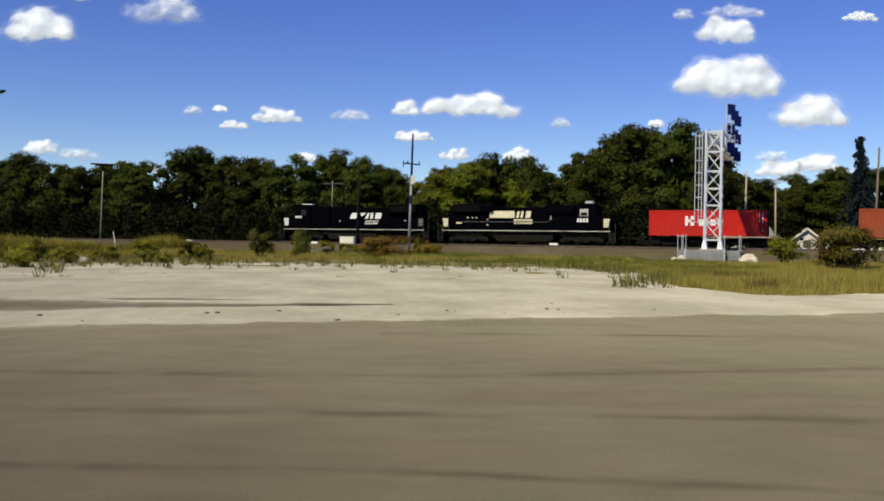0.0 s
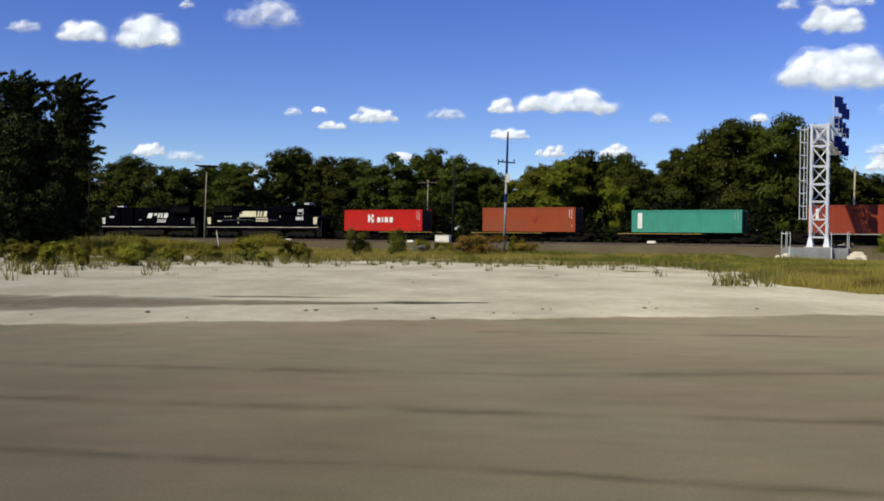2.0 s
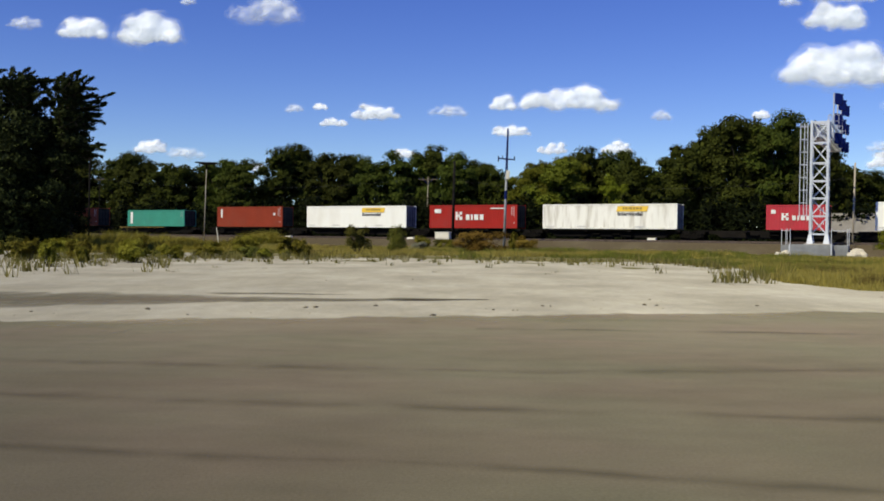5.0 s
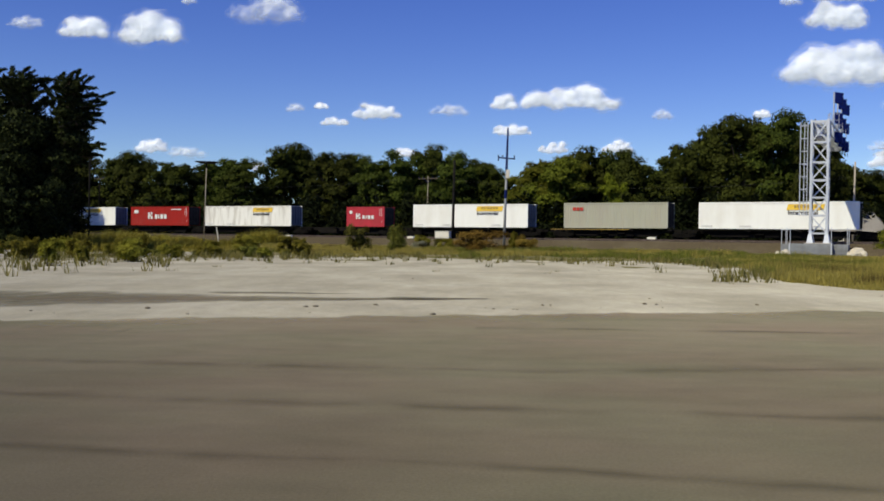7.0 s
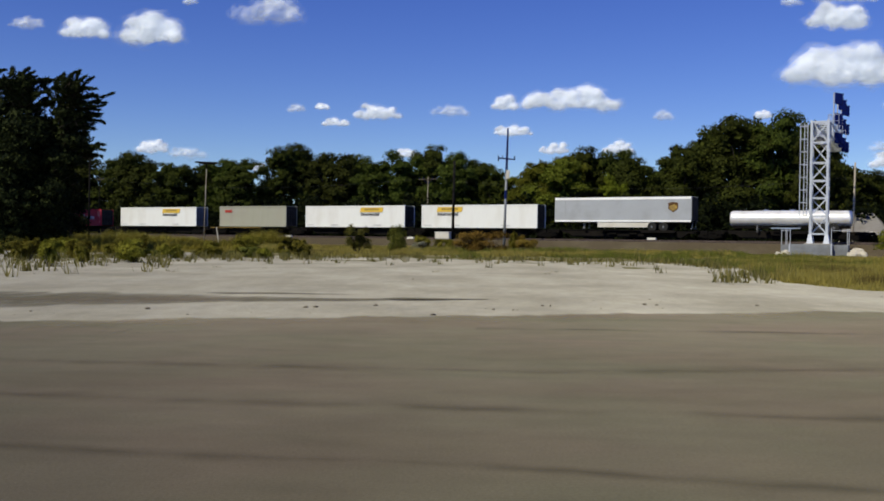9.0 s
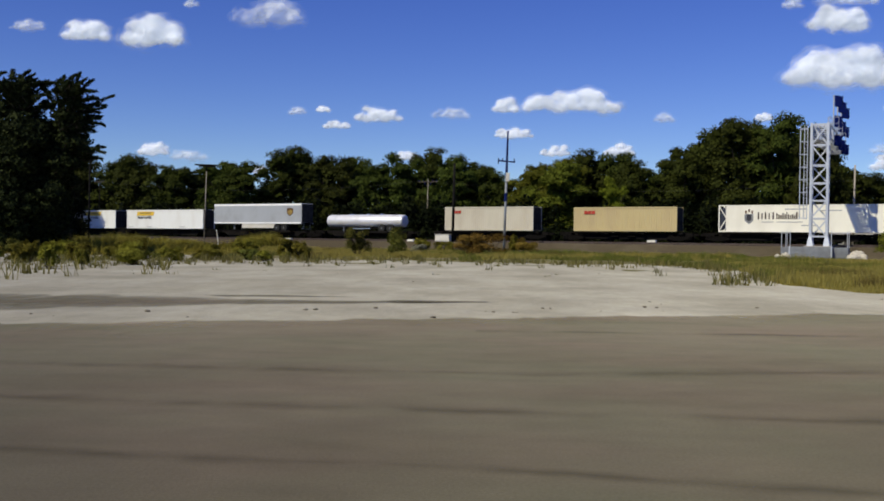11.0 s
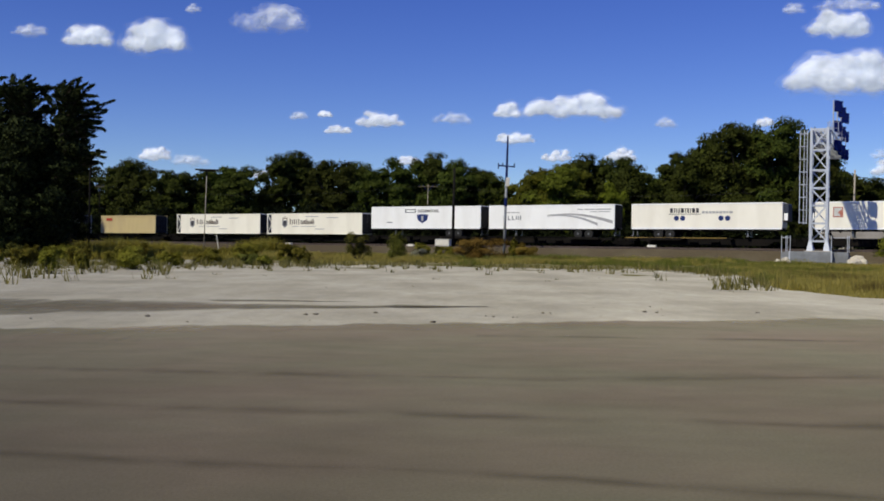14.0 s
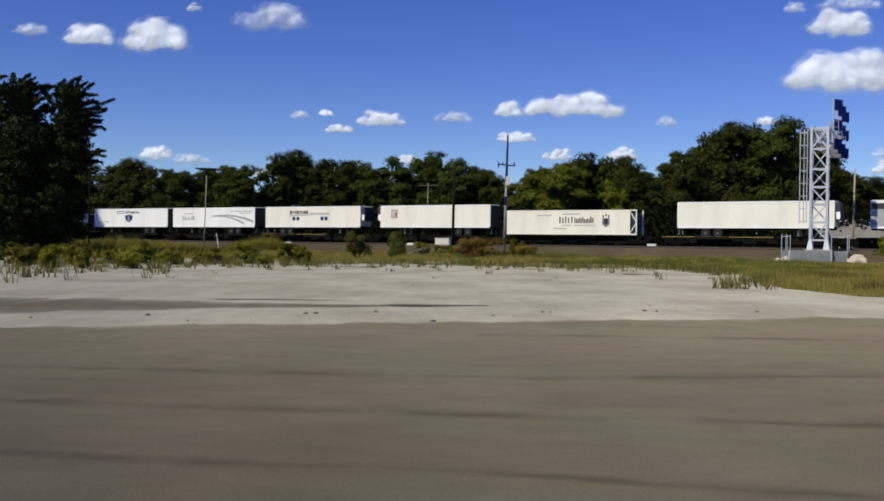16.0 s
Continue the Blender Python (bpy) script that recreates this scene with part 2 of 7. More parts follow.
    "straw": leaf_material("dry_grass_blades", (0.27, 0.235, 0.05), (0.4, 0.335, 0.08), (0.52, 0.43, 0.12), 0.45),
    "mustard": leaf_material("mustard_weed_stalks", (0.14, 0.12, 0.018), (0.24, 0.2, 0.028), (0.36, 0.29, 0.05), 0.3),
    "green_grass": leaf_material("green_grass_blades", (0.11, 0.13, 0.02), (0.175, 0.192, 0.031), (0.26, 0.262, 0.055), 0.4),
    "brown_grass": leaf_material("withered_grass_blades", (0.14, 0.11, 0.03), (0.21, 0.17, 0.045), (0.3, 0.24, 0.075), 0.4),
    "stalk": leaf_material("dry_weed_stalks", (0.13, 0.13, 0.035), (0.22, 0.2, 0.055), (0.32, 0.28, 0.1), 0.35),
}


# ---- mesh tools ----
def box(bm, x0, x1, y0, y1, z0, z1, taper=0.0):
    """An upright box; taper draws the top in."""
    v = [bm.verts.new(p) for p in ((x0, y0, z0), (x1, y0, z0), (x1, y1, z0), (x0, y1, z0),
                                   (x0 + taper, y0 + taper, z1), (x1 - taper, y0 + taper, z1), (x1 - taper, y1 - taper, z1), (x0 + taper, y1 - taper, z1))]
    for f in ((3, 2, 1, 0), (4, 5, 6, 7), (0, 1, 5, 4), (1, 2, 6, 5), (2, 3, 7, 6), (3, 0, 4, 7)):
        bm.faces.new([v[i] for i in f])
    return bm


def rod(bm, a, b, r0, r1=None, n=8):
    """A round bar from a to b."""
    a, b = Vector(a), Vector(b)
    r1 = r0 if r1 is None else r1
    q = (b - a).to_track_quat("Z", "Y")
    rings = []
    for p, r in ((a, r0), (b, r1)):
        rings.append([bm.verts.new(p + q @ Vector((math.cos(k * math.tau / n) * r, math.sin(k * math.tau / n) * r, 0))) for k in range(n)])
    for k in range(n):
        bm.faces.new((rings[0][k], rings[0][(k + 1) % n], rings[1][(k + 1) % n], rings[1][k]))
    bm.faces.new(rings[0][::-1])
    bm.faces.new(rings[1])
    return bm


def beam(bm, a, b, w, h=None):
    """A square bar from a to b."""
    a, b = Vector(a), Vector(b)
    h = h or w
    q = (b - a).to_track_quat("Z", "Y")
    v = [bm.verts.new(p + q @ Vector((sx * w / 2, sy * h / 2, 0))) for p in (a, b) for sx, sy in ((-1, -1), (1, -1), (1, 1), (-1, 1))]
    for f in ((3, 2, 1, 0), (4, 5, 6, 7), (0, 1, 5, 4), (1, 2, 6, 5), (2, 3, 7, 6), (3, 0, 4, 7)):
        bm.faces.new([v[i] for i in f])
    return bm


def prism(bm, outline, y0, y1):
    """An outline in x and z, drawn out from y0 to y1."""
    a = [bm.verts.new((x, y0, z)) for x, z in outline]
    b = [bm.verts.new((x, y1, z)) for x, z in outline]
    n = len(outline)
    bm.faces.new(a)
    bm.faces.new(b[::-1])
    for k in range(n):
        bm.faces.new((a[(k + 1) % n], a[k], b[k], b[(k + 1) % n]))
    return bm


def bevelled(bm, width, segments=2):
    bmesh.ops.recalc_face_normals(bm, faces=bm.faces)
    bmesh.ops.bevel(bm, geom=[e for e in bm.edges if e.is_manifold and e.calc_face_angle(0) > 0.5], offset=width, segments=segments, affect="EDGES", profile=0.5)
    return bm


def mesh_of(name, bm, mat, smooth=False):
    bmesh.ops.recalc_face_normals(bm, faces=bm.faces)
    me = bpy.data.meshes.new(name)
    bm.to_mesh(me)
    bm.free()
    me.materials.append(mat)
    if smooth:
        me.shade_smooth()
    return me


def part(name, bm, mat, parent=None, label="", smooth=False):
    ob = new(name, mesh_of(name, bm, mat, smooth))
    ob.parent = parent
    return tagged(ob, label)


def shared(name, me, parent, m=None, label=""):
    """One more piece on a mesh that others use too."""
    ob = new(name, me)
    ob.parent = parent
    if m is not None:
        ob.matrix_basis = m
    return tagged(ob, label)


def thing(name, m, label, category, group="", kind=""):
    ob = new(name)
    ob.empty_display_size = 0.3
    ob.matrix_basis = m
    return tagged(ob, label, category, group, kind)


def text_mesh(words, size, mat, name="lettering"):
    cu = bpy.data.curves.new(name, "FONT")
    cu.body, cu.size, cu.align_x, cu.extrude, cu.offset = words, size, "LEFT", 0.004, 0.012
    ob = bpy.data.objects.new(name, cu)
    me = bpy.data.meshes.new_from_object(ob)
    me.materials.clear()
    me.materials.append(mat)
    bpy.data.objects.remove(ob)
    bpy.data.curves.remove(cu)
    return me


# ---- the lie of the land ----
ALONG, AWAY = Vector((0.8637, -0.5040, 0)), Vector((0.5040, 0.8637, 0))
TRACK0 = Vector((-1.35, 120.64, 0))       # on the plane of the container sides
TURN = math.degrees(math.atan2(-0.5040, 0.8637))
RAIL_TOP = 1.65
TRACKS = (1.25, -3.15, -7.55)


def trackside(s, d, z=0.0):
    p = TRACK0 + ALONG * s + AWAY * d
    return Vector((p.x, p.y, z))


def smooth01(x):
    x = min(1.0, max(0.0, x))
    return x * x * (3 - 2 * x)


def land(x, y):
    """Height of the natural ground."""
    d = (x - TRACK0.x) * AWAY.x + (y - TRACK0.y) * AWAY.y
    h = 0.35 * smooth01((d + 48) / 34)
    h += 0.5 * smooth01((d - 2) / 8)
    far = math.hypot(x, y)
    rough = smooth01((d + 62) / 12) * smooth01((400 - far) / 200)
    return h + rough * 0.1 * noise.noise((x * 0.13, y * 0.13, 1.7))


def ground_material():
    m = material("dry_soil_and_grass", (0.15, 0.132, 0.055), (0.09, 0.086, 0.031), 0.6, 0.95, spec=0.05, bump=0.5, bump_scale=6, dirt=(0.25, 0.21, 0.13), dirt_scale=0.12, dirt_amount=0.6)
    return m


def asphalt_material(paler_far=False):
    """Worn brown-grey asphalt: fine aggregate, broad patches, long faint streaks and tyre bands."""
    m = bpy.data.materials.new("worn_asphalt")
    m.use_nodes = True
    nt = m.node_tree
    n, link = nt.nodes, nt.links.new
    bsdf = n["Principled BSDF"]
    tc = n.new("ShaderNodeTexCoord")

    def field(scale, stretch, detail=5, turn=0.0, rough=0.55):
        mp = n.new("ShaderNodeMapping")
        mp.inputs["Scale"].default_value = stretch
        mp.inputs["Rotation"].default_value = (0, 0, turn)
        link(tc.outputs["Object"], mp.inputs[0])
        t = n.new("ShaderNodeTexNoise")
        t.inputs["Scale"].default_value, t.inputs["Detail"].default_value, t.inputs["Roughness"].default_value = scale, detail, rough
        link(mp.outputs[0], t.inputs[0])
        return t.outputs[0]

    def ramp(value, p0, p1, c0, c1):
        r = n.new("ShaderNodeValToRGB")
        r.color_ramp.elements[0].position, r.color_ramp.elements[1].position = p0, p1
        r.color_ramp.elements[0].color, r.color_ramp.elements[1].color = (*c0, 1), (*c1, 1)
        link(value, r.inputs[0])
        return r.outputs[0]

    def mixed(a, b, f, mode="MULTIPLY"):
        x = n.new("ShaderNodeMixRGB")
        x.blend_type = mode
        x.inputs[0].default_value = f
        link(a, x.inputs[1])
        link(b, x.inputs[2])
        return x.outputs[0]

    base = ramp(field(0.3, (1, 0.5, 1), 6), 0.36, 0.66, (0.122, 0.1055, 0.074), (0.145, 0.127, 0.091))
    streak = ramp(field(0.45, (0.24, 1.0, 1), 6, 0.06), 0.3, 0.5, (0.88, 0.87, 0.86), (1, 1, 1))
    fine = ramp(field(38, (1, 1, 1), 3), 0.3, 0.72, (0.78, 0.78, 0.78), (1.12, 1.12, 1.12))
    mid = ramp(field(2.2, (0.5, 1, 1), 5), 0.3, 0.7, (0.9, 0.9, 0.9), (1.06, 1.05, 1.04))
    warm = ramp(field(0.4, (0.6, 1, 1), 3, 0.3), 0.36, 0.64, (0.955, 1.018, 0.97), (1.03, 0.99, 1.01))
    colour = mixed(mixed(mixed(mixed(base, streak, 1), fine, 0.6), mid, 1), warm, 1)
    if paler_far:       # the asphalt grows paler away from the camera, broken up by noise
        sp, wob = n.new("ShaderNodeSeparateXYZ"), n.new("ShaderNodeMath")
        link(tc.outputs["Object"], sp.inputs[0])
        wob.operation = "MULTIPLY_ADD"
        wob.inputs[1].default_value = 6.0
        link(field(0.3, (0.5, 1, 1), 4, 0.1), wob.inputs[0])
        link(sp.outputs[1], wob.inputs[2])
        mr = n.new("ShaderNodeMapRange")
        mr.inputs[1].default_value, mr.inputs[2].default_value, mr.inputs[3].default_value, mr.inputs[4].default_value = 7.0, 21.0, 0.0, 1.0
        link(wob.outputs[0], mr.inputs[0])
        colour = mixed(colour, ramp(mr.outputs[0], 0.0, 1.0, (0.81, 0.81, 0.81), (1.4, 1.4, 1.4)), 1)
    link(colour, bsdf.inputs["Base Color"])
    bsdf.inputs["Diffuse Roughness"].default_value = 1.0
    bsdf.inputs["Roughness"].default_value, bsdf.inputs["Specular IOR Level"].default_value = 0.95, 0.06
    bp = n.new("ShaderNodeBump")
    bp.inputs["Strength"].default_value, bp.inputs["Distance"].default_value = 0.5, 0.01
    link(field(60, (1, 1, 1), 2), bp.inputs["Height"])
    link(bp.outputs[0], bsdf.inputs["Normal"])
    return m


def gravel_material():
    """Pale crushed stone and old concrete with greyer drifts, dirt and scattered darker stones."""
    m = asphalt_material()
    m.name = "pale_crushed_stone"
    [x for x in m.node_tree.nodes if x.bl_idname == "ShaderNodeMapping"][1].inputs["Scale"].default_value = (0.5, 1, 1)
    ramps = [x for x in m.node_tree.nodes if x.bl_idname == "ShaderNodeValToRGB"]
    for r, lo, hi in zip(ramps, ((0.308, 0.287, 0.224), (0.95, 0.95, 0.945), (0.7, 0.7, 0.7), (0.82, 0.816, 0.81), (0.95, 0.95, 0.955)),
                         ((0.44, 0.416, 0.335), (1, 1, 1), (1.15, 1.15, 1.15), (1.06, 1.06, 1.05), (1.02, 1.015, 1.0))):
        r.color_ramp.elements[0].color, r.color_ramp.elements[1].color = (*lo, 1), (*hi, 1)
    ramps[1].color_ramp.elements[0].position, ramps[1].color_ramp.elements[1].position = 0.34, 0.5
    maps = [x for x in m.node_tree.nodes if x.bl_idname == "ShaderNodeMapping"]
    maps[3].inputs["Scale"].default_value = (1.0, 0.45, 1)         # broken blotches
    spots = [x for x in m.node_tree.nodes if x.bl_idname == "ShaderNodeTexNoise"][3]
    spots.inputs["Detail"].default_value, spots.inputs["Roughness"].default_value = 9, 0.72
    return m


def tinted_asphalt(name, factor):
    """Asphalt of another age."""
    m = asphalt_material()
    m.name = name
    for e in next(x for x in m.node_tree.nodes if x.bl_idname == "ShaderNodeValToRGB").color_ramp.elements:
        e.color = (*(c * factor for c in e.color[:3]), 1)
    return m


def soft_layer(name, factor, peak, power, ridge=True, core=0.0, least=0.1):
    """A thin layer that fades out to its sides (across the sheet) and breaks up along its length."""
    m = tinted_asphalt(name, factor)
    n, link = m.node_tree.nodes, m.node_tree.links.new

    def maths(op, a, b):
        x = n.new("ShaderNodeMath")
        x.operation, x.use_clamp = op, op != "SUBTRACT"
        for k, v in enumerate((a, b)):
            if isinstance(v, float):
                x.inputs[k].default_value = v
            else:
                link(v, x.inputs[k])
        return x.outputs[0]

    tc, sp = n.new("ShaderNodeTexCoord"), n.new("ShaderNodeSeparateXYZ")
    link(tc.outputs["UV"], sp.inputs[0])
    no, wide = n.new("ShaderNodeTexNoise"), n.new("ShaderNodeMapRange")
    no.inputs["Scale"].default_value, no.inputs["Detail"].default_value = 0.9, 6
    link(tc.outputs["Object"], no.inputs[0])
    wide.inputs[1].default_value, wide.inputs[2].default_value, wide.inputs[3].default_value = 0.34, 0.66, least
    link(no.outputs[0], wide.inputs[0])
    across = sp.outputs[1]
    if ridge:
        off = maths("ABSOLUTE", maths("SUBTRACT", across, 0.5), 0.0)
        across = maths("SUBTRACT", 1.0, maths("MULTIPLY", off, 2.0))
    alpha = maths("MULTIPLY", maths("MULTIPLY", maths("POWER", across, power), wide.outputs[0]), peak)
    if core:
        alpha = maths("ADD", alpha, maths("MULTIPLY", maths("POWER", across, 14.0), core))
    tr, mx = n.new("ShaderNodeBsdfTransparent"), n.new("ShaderNodeMixShader")
    link(alpha, mx.inputs[0])
    link(tr.outputs[0], mx.inputs[1])
    link(n["Principled BSDF"].outputs[0], mx.inputs[2])
    link(mx.outputs[0], n["Material Output"].inputs[0])
    return m


M["crack"], M["old_paving"] = soft_layer("dark_crack_filler", 0.62, 0.36, 1.3, least=0.0), soft_layer("worn_grey_paving", 1.15, 1.0, 0.5, least=0.6)
M["dust"] = soft_layer("stone_dust", 2.6, 0.85, 1.1, False)
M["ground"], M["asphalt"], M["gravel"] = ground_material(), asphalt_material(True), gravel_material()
M["ballast"] = material("brown_track_ballast", (0.11, 0.088, 0.053), (0.066, 0.052, 0.032), 9, 0.95, spec=0.05, bump=0.9, bump_scale=14, dirt=(0.13, 0.11, 0.07), dirt_scale=0.25, dirt_amount=0.7)


def sheet(name, rows, mat, label, category, smooth=True):
    """A ground surface from rows of points."""
    verts = [p for r in rows for p in r]
    w = len(rows[0])
    faces = [(j * w + i, j * w + i + 1, (j + 1) * w + i + 1, (j + 1) * w + i) for j in range(len(rows) - 1) for i in range(w - 1)]
    me = bpy.data.meshes.new(name)
    me.from_pydata(verts, [], faces)
    me.materials.append(mat)
    uv = me.uv_layers.new(name="across")
    for lp in me.loops:
        k = lp.vertex_index
        uv.data[lp.index].uv = ((k % w) / (w - 1), (k // w) / (len(rows) - 1))
    if smooth:
        me.shade_smooth()
    return tagged(new(name, me), label, category, kind="structure")


# ---- ground, lot and railway bed ----
_xs = [-4500, -2500, -1400, -800, -450, -280, -190] + [v * 4.0 for v in range(-37, 38)] + [190, 280, 450, 800, 1400, 2500, 4500]
_ys = [-900, -300, -120, -60, -20, 0] + [10 + v * 4.0 for v in range(0, 58)] + [260, 320, 420, 600, 900, 1400, 2200, 3200, 4800]
sheet("ground", [[(x, y, land(x, y)) for x in _xs] for y in _ys], M["ground"], "dry weedy ground running out to the horizon", "ground")


def lot_edge(x):
    """How far the asphalt reaches."""
    return 20.0 + 0.27 * max(-14, min(40, x)) + 0.5 * noise.noise((x * 0.35, 2.2, 0)) + 0.36 * noise.noise((x * 1.1, 5.1, 0)) + 0.2 * noise.noise((x * 3.7, 7.1, 0))


WEED_FRONT = ((-0.9, 52), (-0.5, 58), (-0.4, 64), (-0.3, 67), (-0.1, 72), (0.0, 73), (0.2, 68), (0.315, 58), (0.338, 44), (0.362, 37), (0.46, 33), (0.9, 31))


GRAVEL_FAR = ((-0.9, 100), (-0.5, 98), (-0.4, 95), (-0.3, 86), (-0.2, 76), (-0.1, 73), (0.0, 73), (0.2, 68), (0.315, 58), (0.338, 44), (0.362, 37), (0.46, 33), (0.9, 31))


def along_line(line, r):
    for (r0, y0), (r1, y1) in zip(line, line[1:]):
        if r <= r1:
            break
    y = y0 + (y1 - y0) * (r - r0) / (r1 - r0)
    return y + 2.6 * noise.noise((r * 9, 0.4, 0)) + 1.3 * noise.noise((r * 40, 3.4, 0))


def gravel_edge(r):
    """How far the stone reaches."""
    return along_line(GRAVEL_FAR, r)


def weed_front(r):
    """Where weeds begin to stand on the stone."""
    return along_line(WEED_FRONT, r)


_rows = []
for j in range(0, 25):
    row = []
    for i in range(0, 181):
        r = -0.9 + 1.8 * i / 180
        far = gravel_edge(r)
        y = 14 + (far - 14) * j / 24
        x = r * y
        row.append((x, y, land(x, y) + 0.015 + (0.008 * noise.noise((x * 0.4, y * 0.4, 9)) if 0 < j < 24 else 0) + (0.0 if j < 24 else -0.03)))
    _rows.append(row)
sheet("gravel_lot", _rows, M["gravel"], "pale crushed stone lot with bare patches", "gravel lot")
_rows = []
for j in range(0, 13):
    row = []
    for i in range(0, 721):
        x = -90 + 180 * i / 720
        e = lot_edge(x)
        y = -40 + (e + 40) * (j / 12) ** 0.6
        row.append((x, y, 0.055 if j < 12 else 0.0))
    _rows.append(row)
sheet("asphalt_lot", _rows, M["asphalt"], "worn brown-grey asphalt with faint dark streaks", "asphalt")

def old_paving(x0, x1, y0, slope, width, seed):
    """A ragged strip of old asphalt that shows through the stone."""
    rows = [[], []]
    for k in range(61):
        f = k / 60
        x = x0 + (x1 - x0) * f
        mid = y0 + slope * (x - x0) + 0.3 * noise.noise((x * 0.5, seed, 0))
        wd = width * (0.04 + smooth01((1 - f) * 1.7) * smooth01(f * 6)) * (0.8 + 0.6 * noise.noise((x * 0.5, seed + 3, 0)) + 0.3 * noise.noise((x * 2.1, seed + 5, 0)))
        rows[0].append((x, mid - wd, 0.028))
        rows[1].append((x, mid + wd, 0.028))
    sheet("old_paving", rows, M["old_paving"], "ragged strip of old asphalt showing through stone", "asphalt")


old_paving(-26.0, 1.2, 20.6, 0.14, 4.0, 1.0)
old_paving(-1.6, 1.5, 24.4, 0.0, 0.6, 5.0)
old_paving(-6.5, -2.0, 25.9, 0.05, 0.5, 7.0)


def spill(reach, name, mat, seed, lift):
    """Stone dust trodden from the lot onto the edge of the asphalt."""
    rows = [[], [], []]
    for k in range(341):
        x = -40 + 85 * k / 340
        e = lot_edge(x)
        last = -40 + (e + 40) * (11 / 12) ** 0.6
        w = reach * max(0.05, 0.6 + 0.8 * noise.noise((x * 0.3, seed, 0)) + 0.5 * noise.noise((x * 1.3, seed + 4, 0)) + 0.25 * noise.noise((x * 5, seed + 8, 0)))
        for r, y in zip(rows, (e - w, e - w * 0.5, e + 0.02)):
            r.append((x, y, 0.055 * min(1, max(0, (e - y) / (e - last))) + lift))
    sheet("stone_dust", rows, mat, "pale stone dust spilled onto the asphalt edge", "stone dust")


spill(4.4, "stone_dust", M["dust"], 3.0, 0.004)


def seam(points, width, seed):
    """A long crack in the asphalt, filled and dark, wandering a little."""
    rows = [[], []]
    for (x0, y0), (x1, y1) in zip(points, points[1:]):
        for k in range(60):
            f = k / 60
            x, y = x0 + (x1 - x0) * f, y0 + (y1 - y0) * f + 0.07 * noise.noise((x0 + (x1 - x0) * f, seed, 0)) + 0.03 * noise.noise(((x0 + (x1 - x0) * f) * 5, seed, 0))
            w = 2.6 * width * max(0.2, 0.75 + 0.7 * noise.noise((x * 0.8, seed + 7, 0)) + 0.2 * noise.noise((x * 4, seed + 9, 0)))
            rows[0].append((x, y - w, 0.0595))
            rows[1].append((x, y + w, 0.0595))
    sheet("pavement_crack", rows, M["crack"], "long dark filled crack in the asphalt", "crack")


seam(((-9, 11.7), (-5.3, 11.45), (-2.6, 11.3), (1.1, 11.0), (5.4, 11.6), (9, 12.2)), 0.16, 1.3)
seam(((-7, 9.5), (-4.2, 9.07), (-0.4, 8.66), (3.9, 8.3), (7, 8.0)), 0.13, 4.1)
seam(((-5, 7.1), (-3.2, 6.87), (0.3, 6.4), (2.7, 5.9), (4, 5.6)), 0.085, 7.7)
seam(((0.6, 16.3), (4.0, 16.2), (8.5, 16.0)), 0.12, 9.3)

# the bed of the railway, from the toe of the near bank to the far ditch
BED = ((-13.4, 0.3), (-12.6, 0.42), (-10.6, 1.30), (-9.9, 1.44), (-5.4, 1.44), (-5.2, 1.42), (3.6, 1.44), (4.4, 1.38), (6.6, 0.6), (7.6, 0.4))
_rows = []
for d, z in BED:
    _rows.append([(*trackside(s, d + (0.25 * noise.noise((s * 0.3, d, 0)) if z < 1.4 else 0)).xy, z + 0.05 * noise.noise((s * 0.7, d * 0.7, 3)) - (0 if z > 0.5 else 0.25))
                  for s in range(-420, 360, 2)])
sheet("railway_bed", _rows, M["ballast"], "brown stone ballast bank under three railway tracks", "ballast")
for d in TRACKS:
    bm = bmesh.new()
    for k in range(-220, 200):
        s = k * 0.56
        p = trackside(s, d, 1.46)
        q = [p + ALONG * (sx * 0.11) + AWAY * (sy * 1.3) for sx, sy in ((-1, -1), (1, -1), (1, 1), (-1, 1))]
        v = [bm.verts.new((a.x, a.y, z)) for z in (1.40, 1.485 + 0.01 * ((k * 7919) % 3 - 1)) for a in q]
        for f in ((4, 5, 6, 7), (0, 1, 5, 4), (1, 2, 6, 5), (2, 3, 7, 6), (3, 0, 4, 7)):
            bm.faces.new([v[i] for i in f])
    tagged(part("sleepers", bm, M["tie"]), "dark creosoted timber sleepers bedded in ballast", "sleepers", kind="stuff")
    for side in (-0.75, 0.75):
        bm = bmesh.new()
        for z0, z1, w in ((1.48, 1.50, 0.14), (1.50, 1.61, 0.018), (1.61, RAIL_TOP, 0.07)):
            a, b = trackside(-420, d + side), trackside(320, d + side)
            o = AWAY * (w / 2)
            v = [bm.verts.new((p.x, p.y, z)) for z in (z0, z1) for p in (a - o, b - o, b + o, a + o)]
            for f in ((3, 2, 1, 0), (4, 5, 6, 7), (0, 1, 5, 4), (1, 2, 6, 5), (2, 3, 7, 6), (3, 0, 4, 7)):
                bm.faces.new([v[i] for i in f])
        tagged(part("rail", bm, M["rail"]), "brown steel rail with a worn running surface", "rail", "rails of the tracks", "structure")


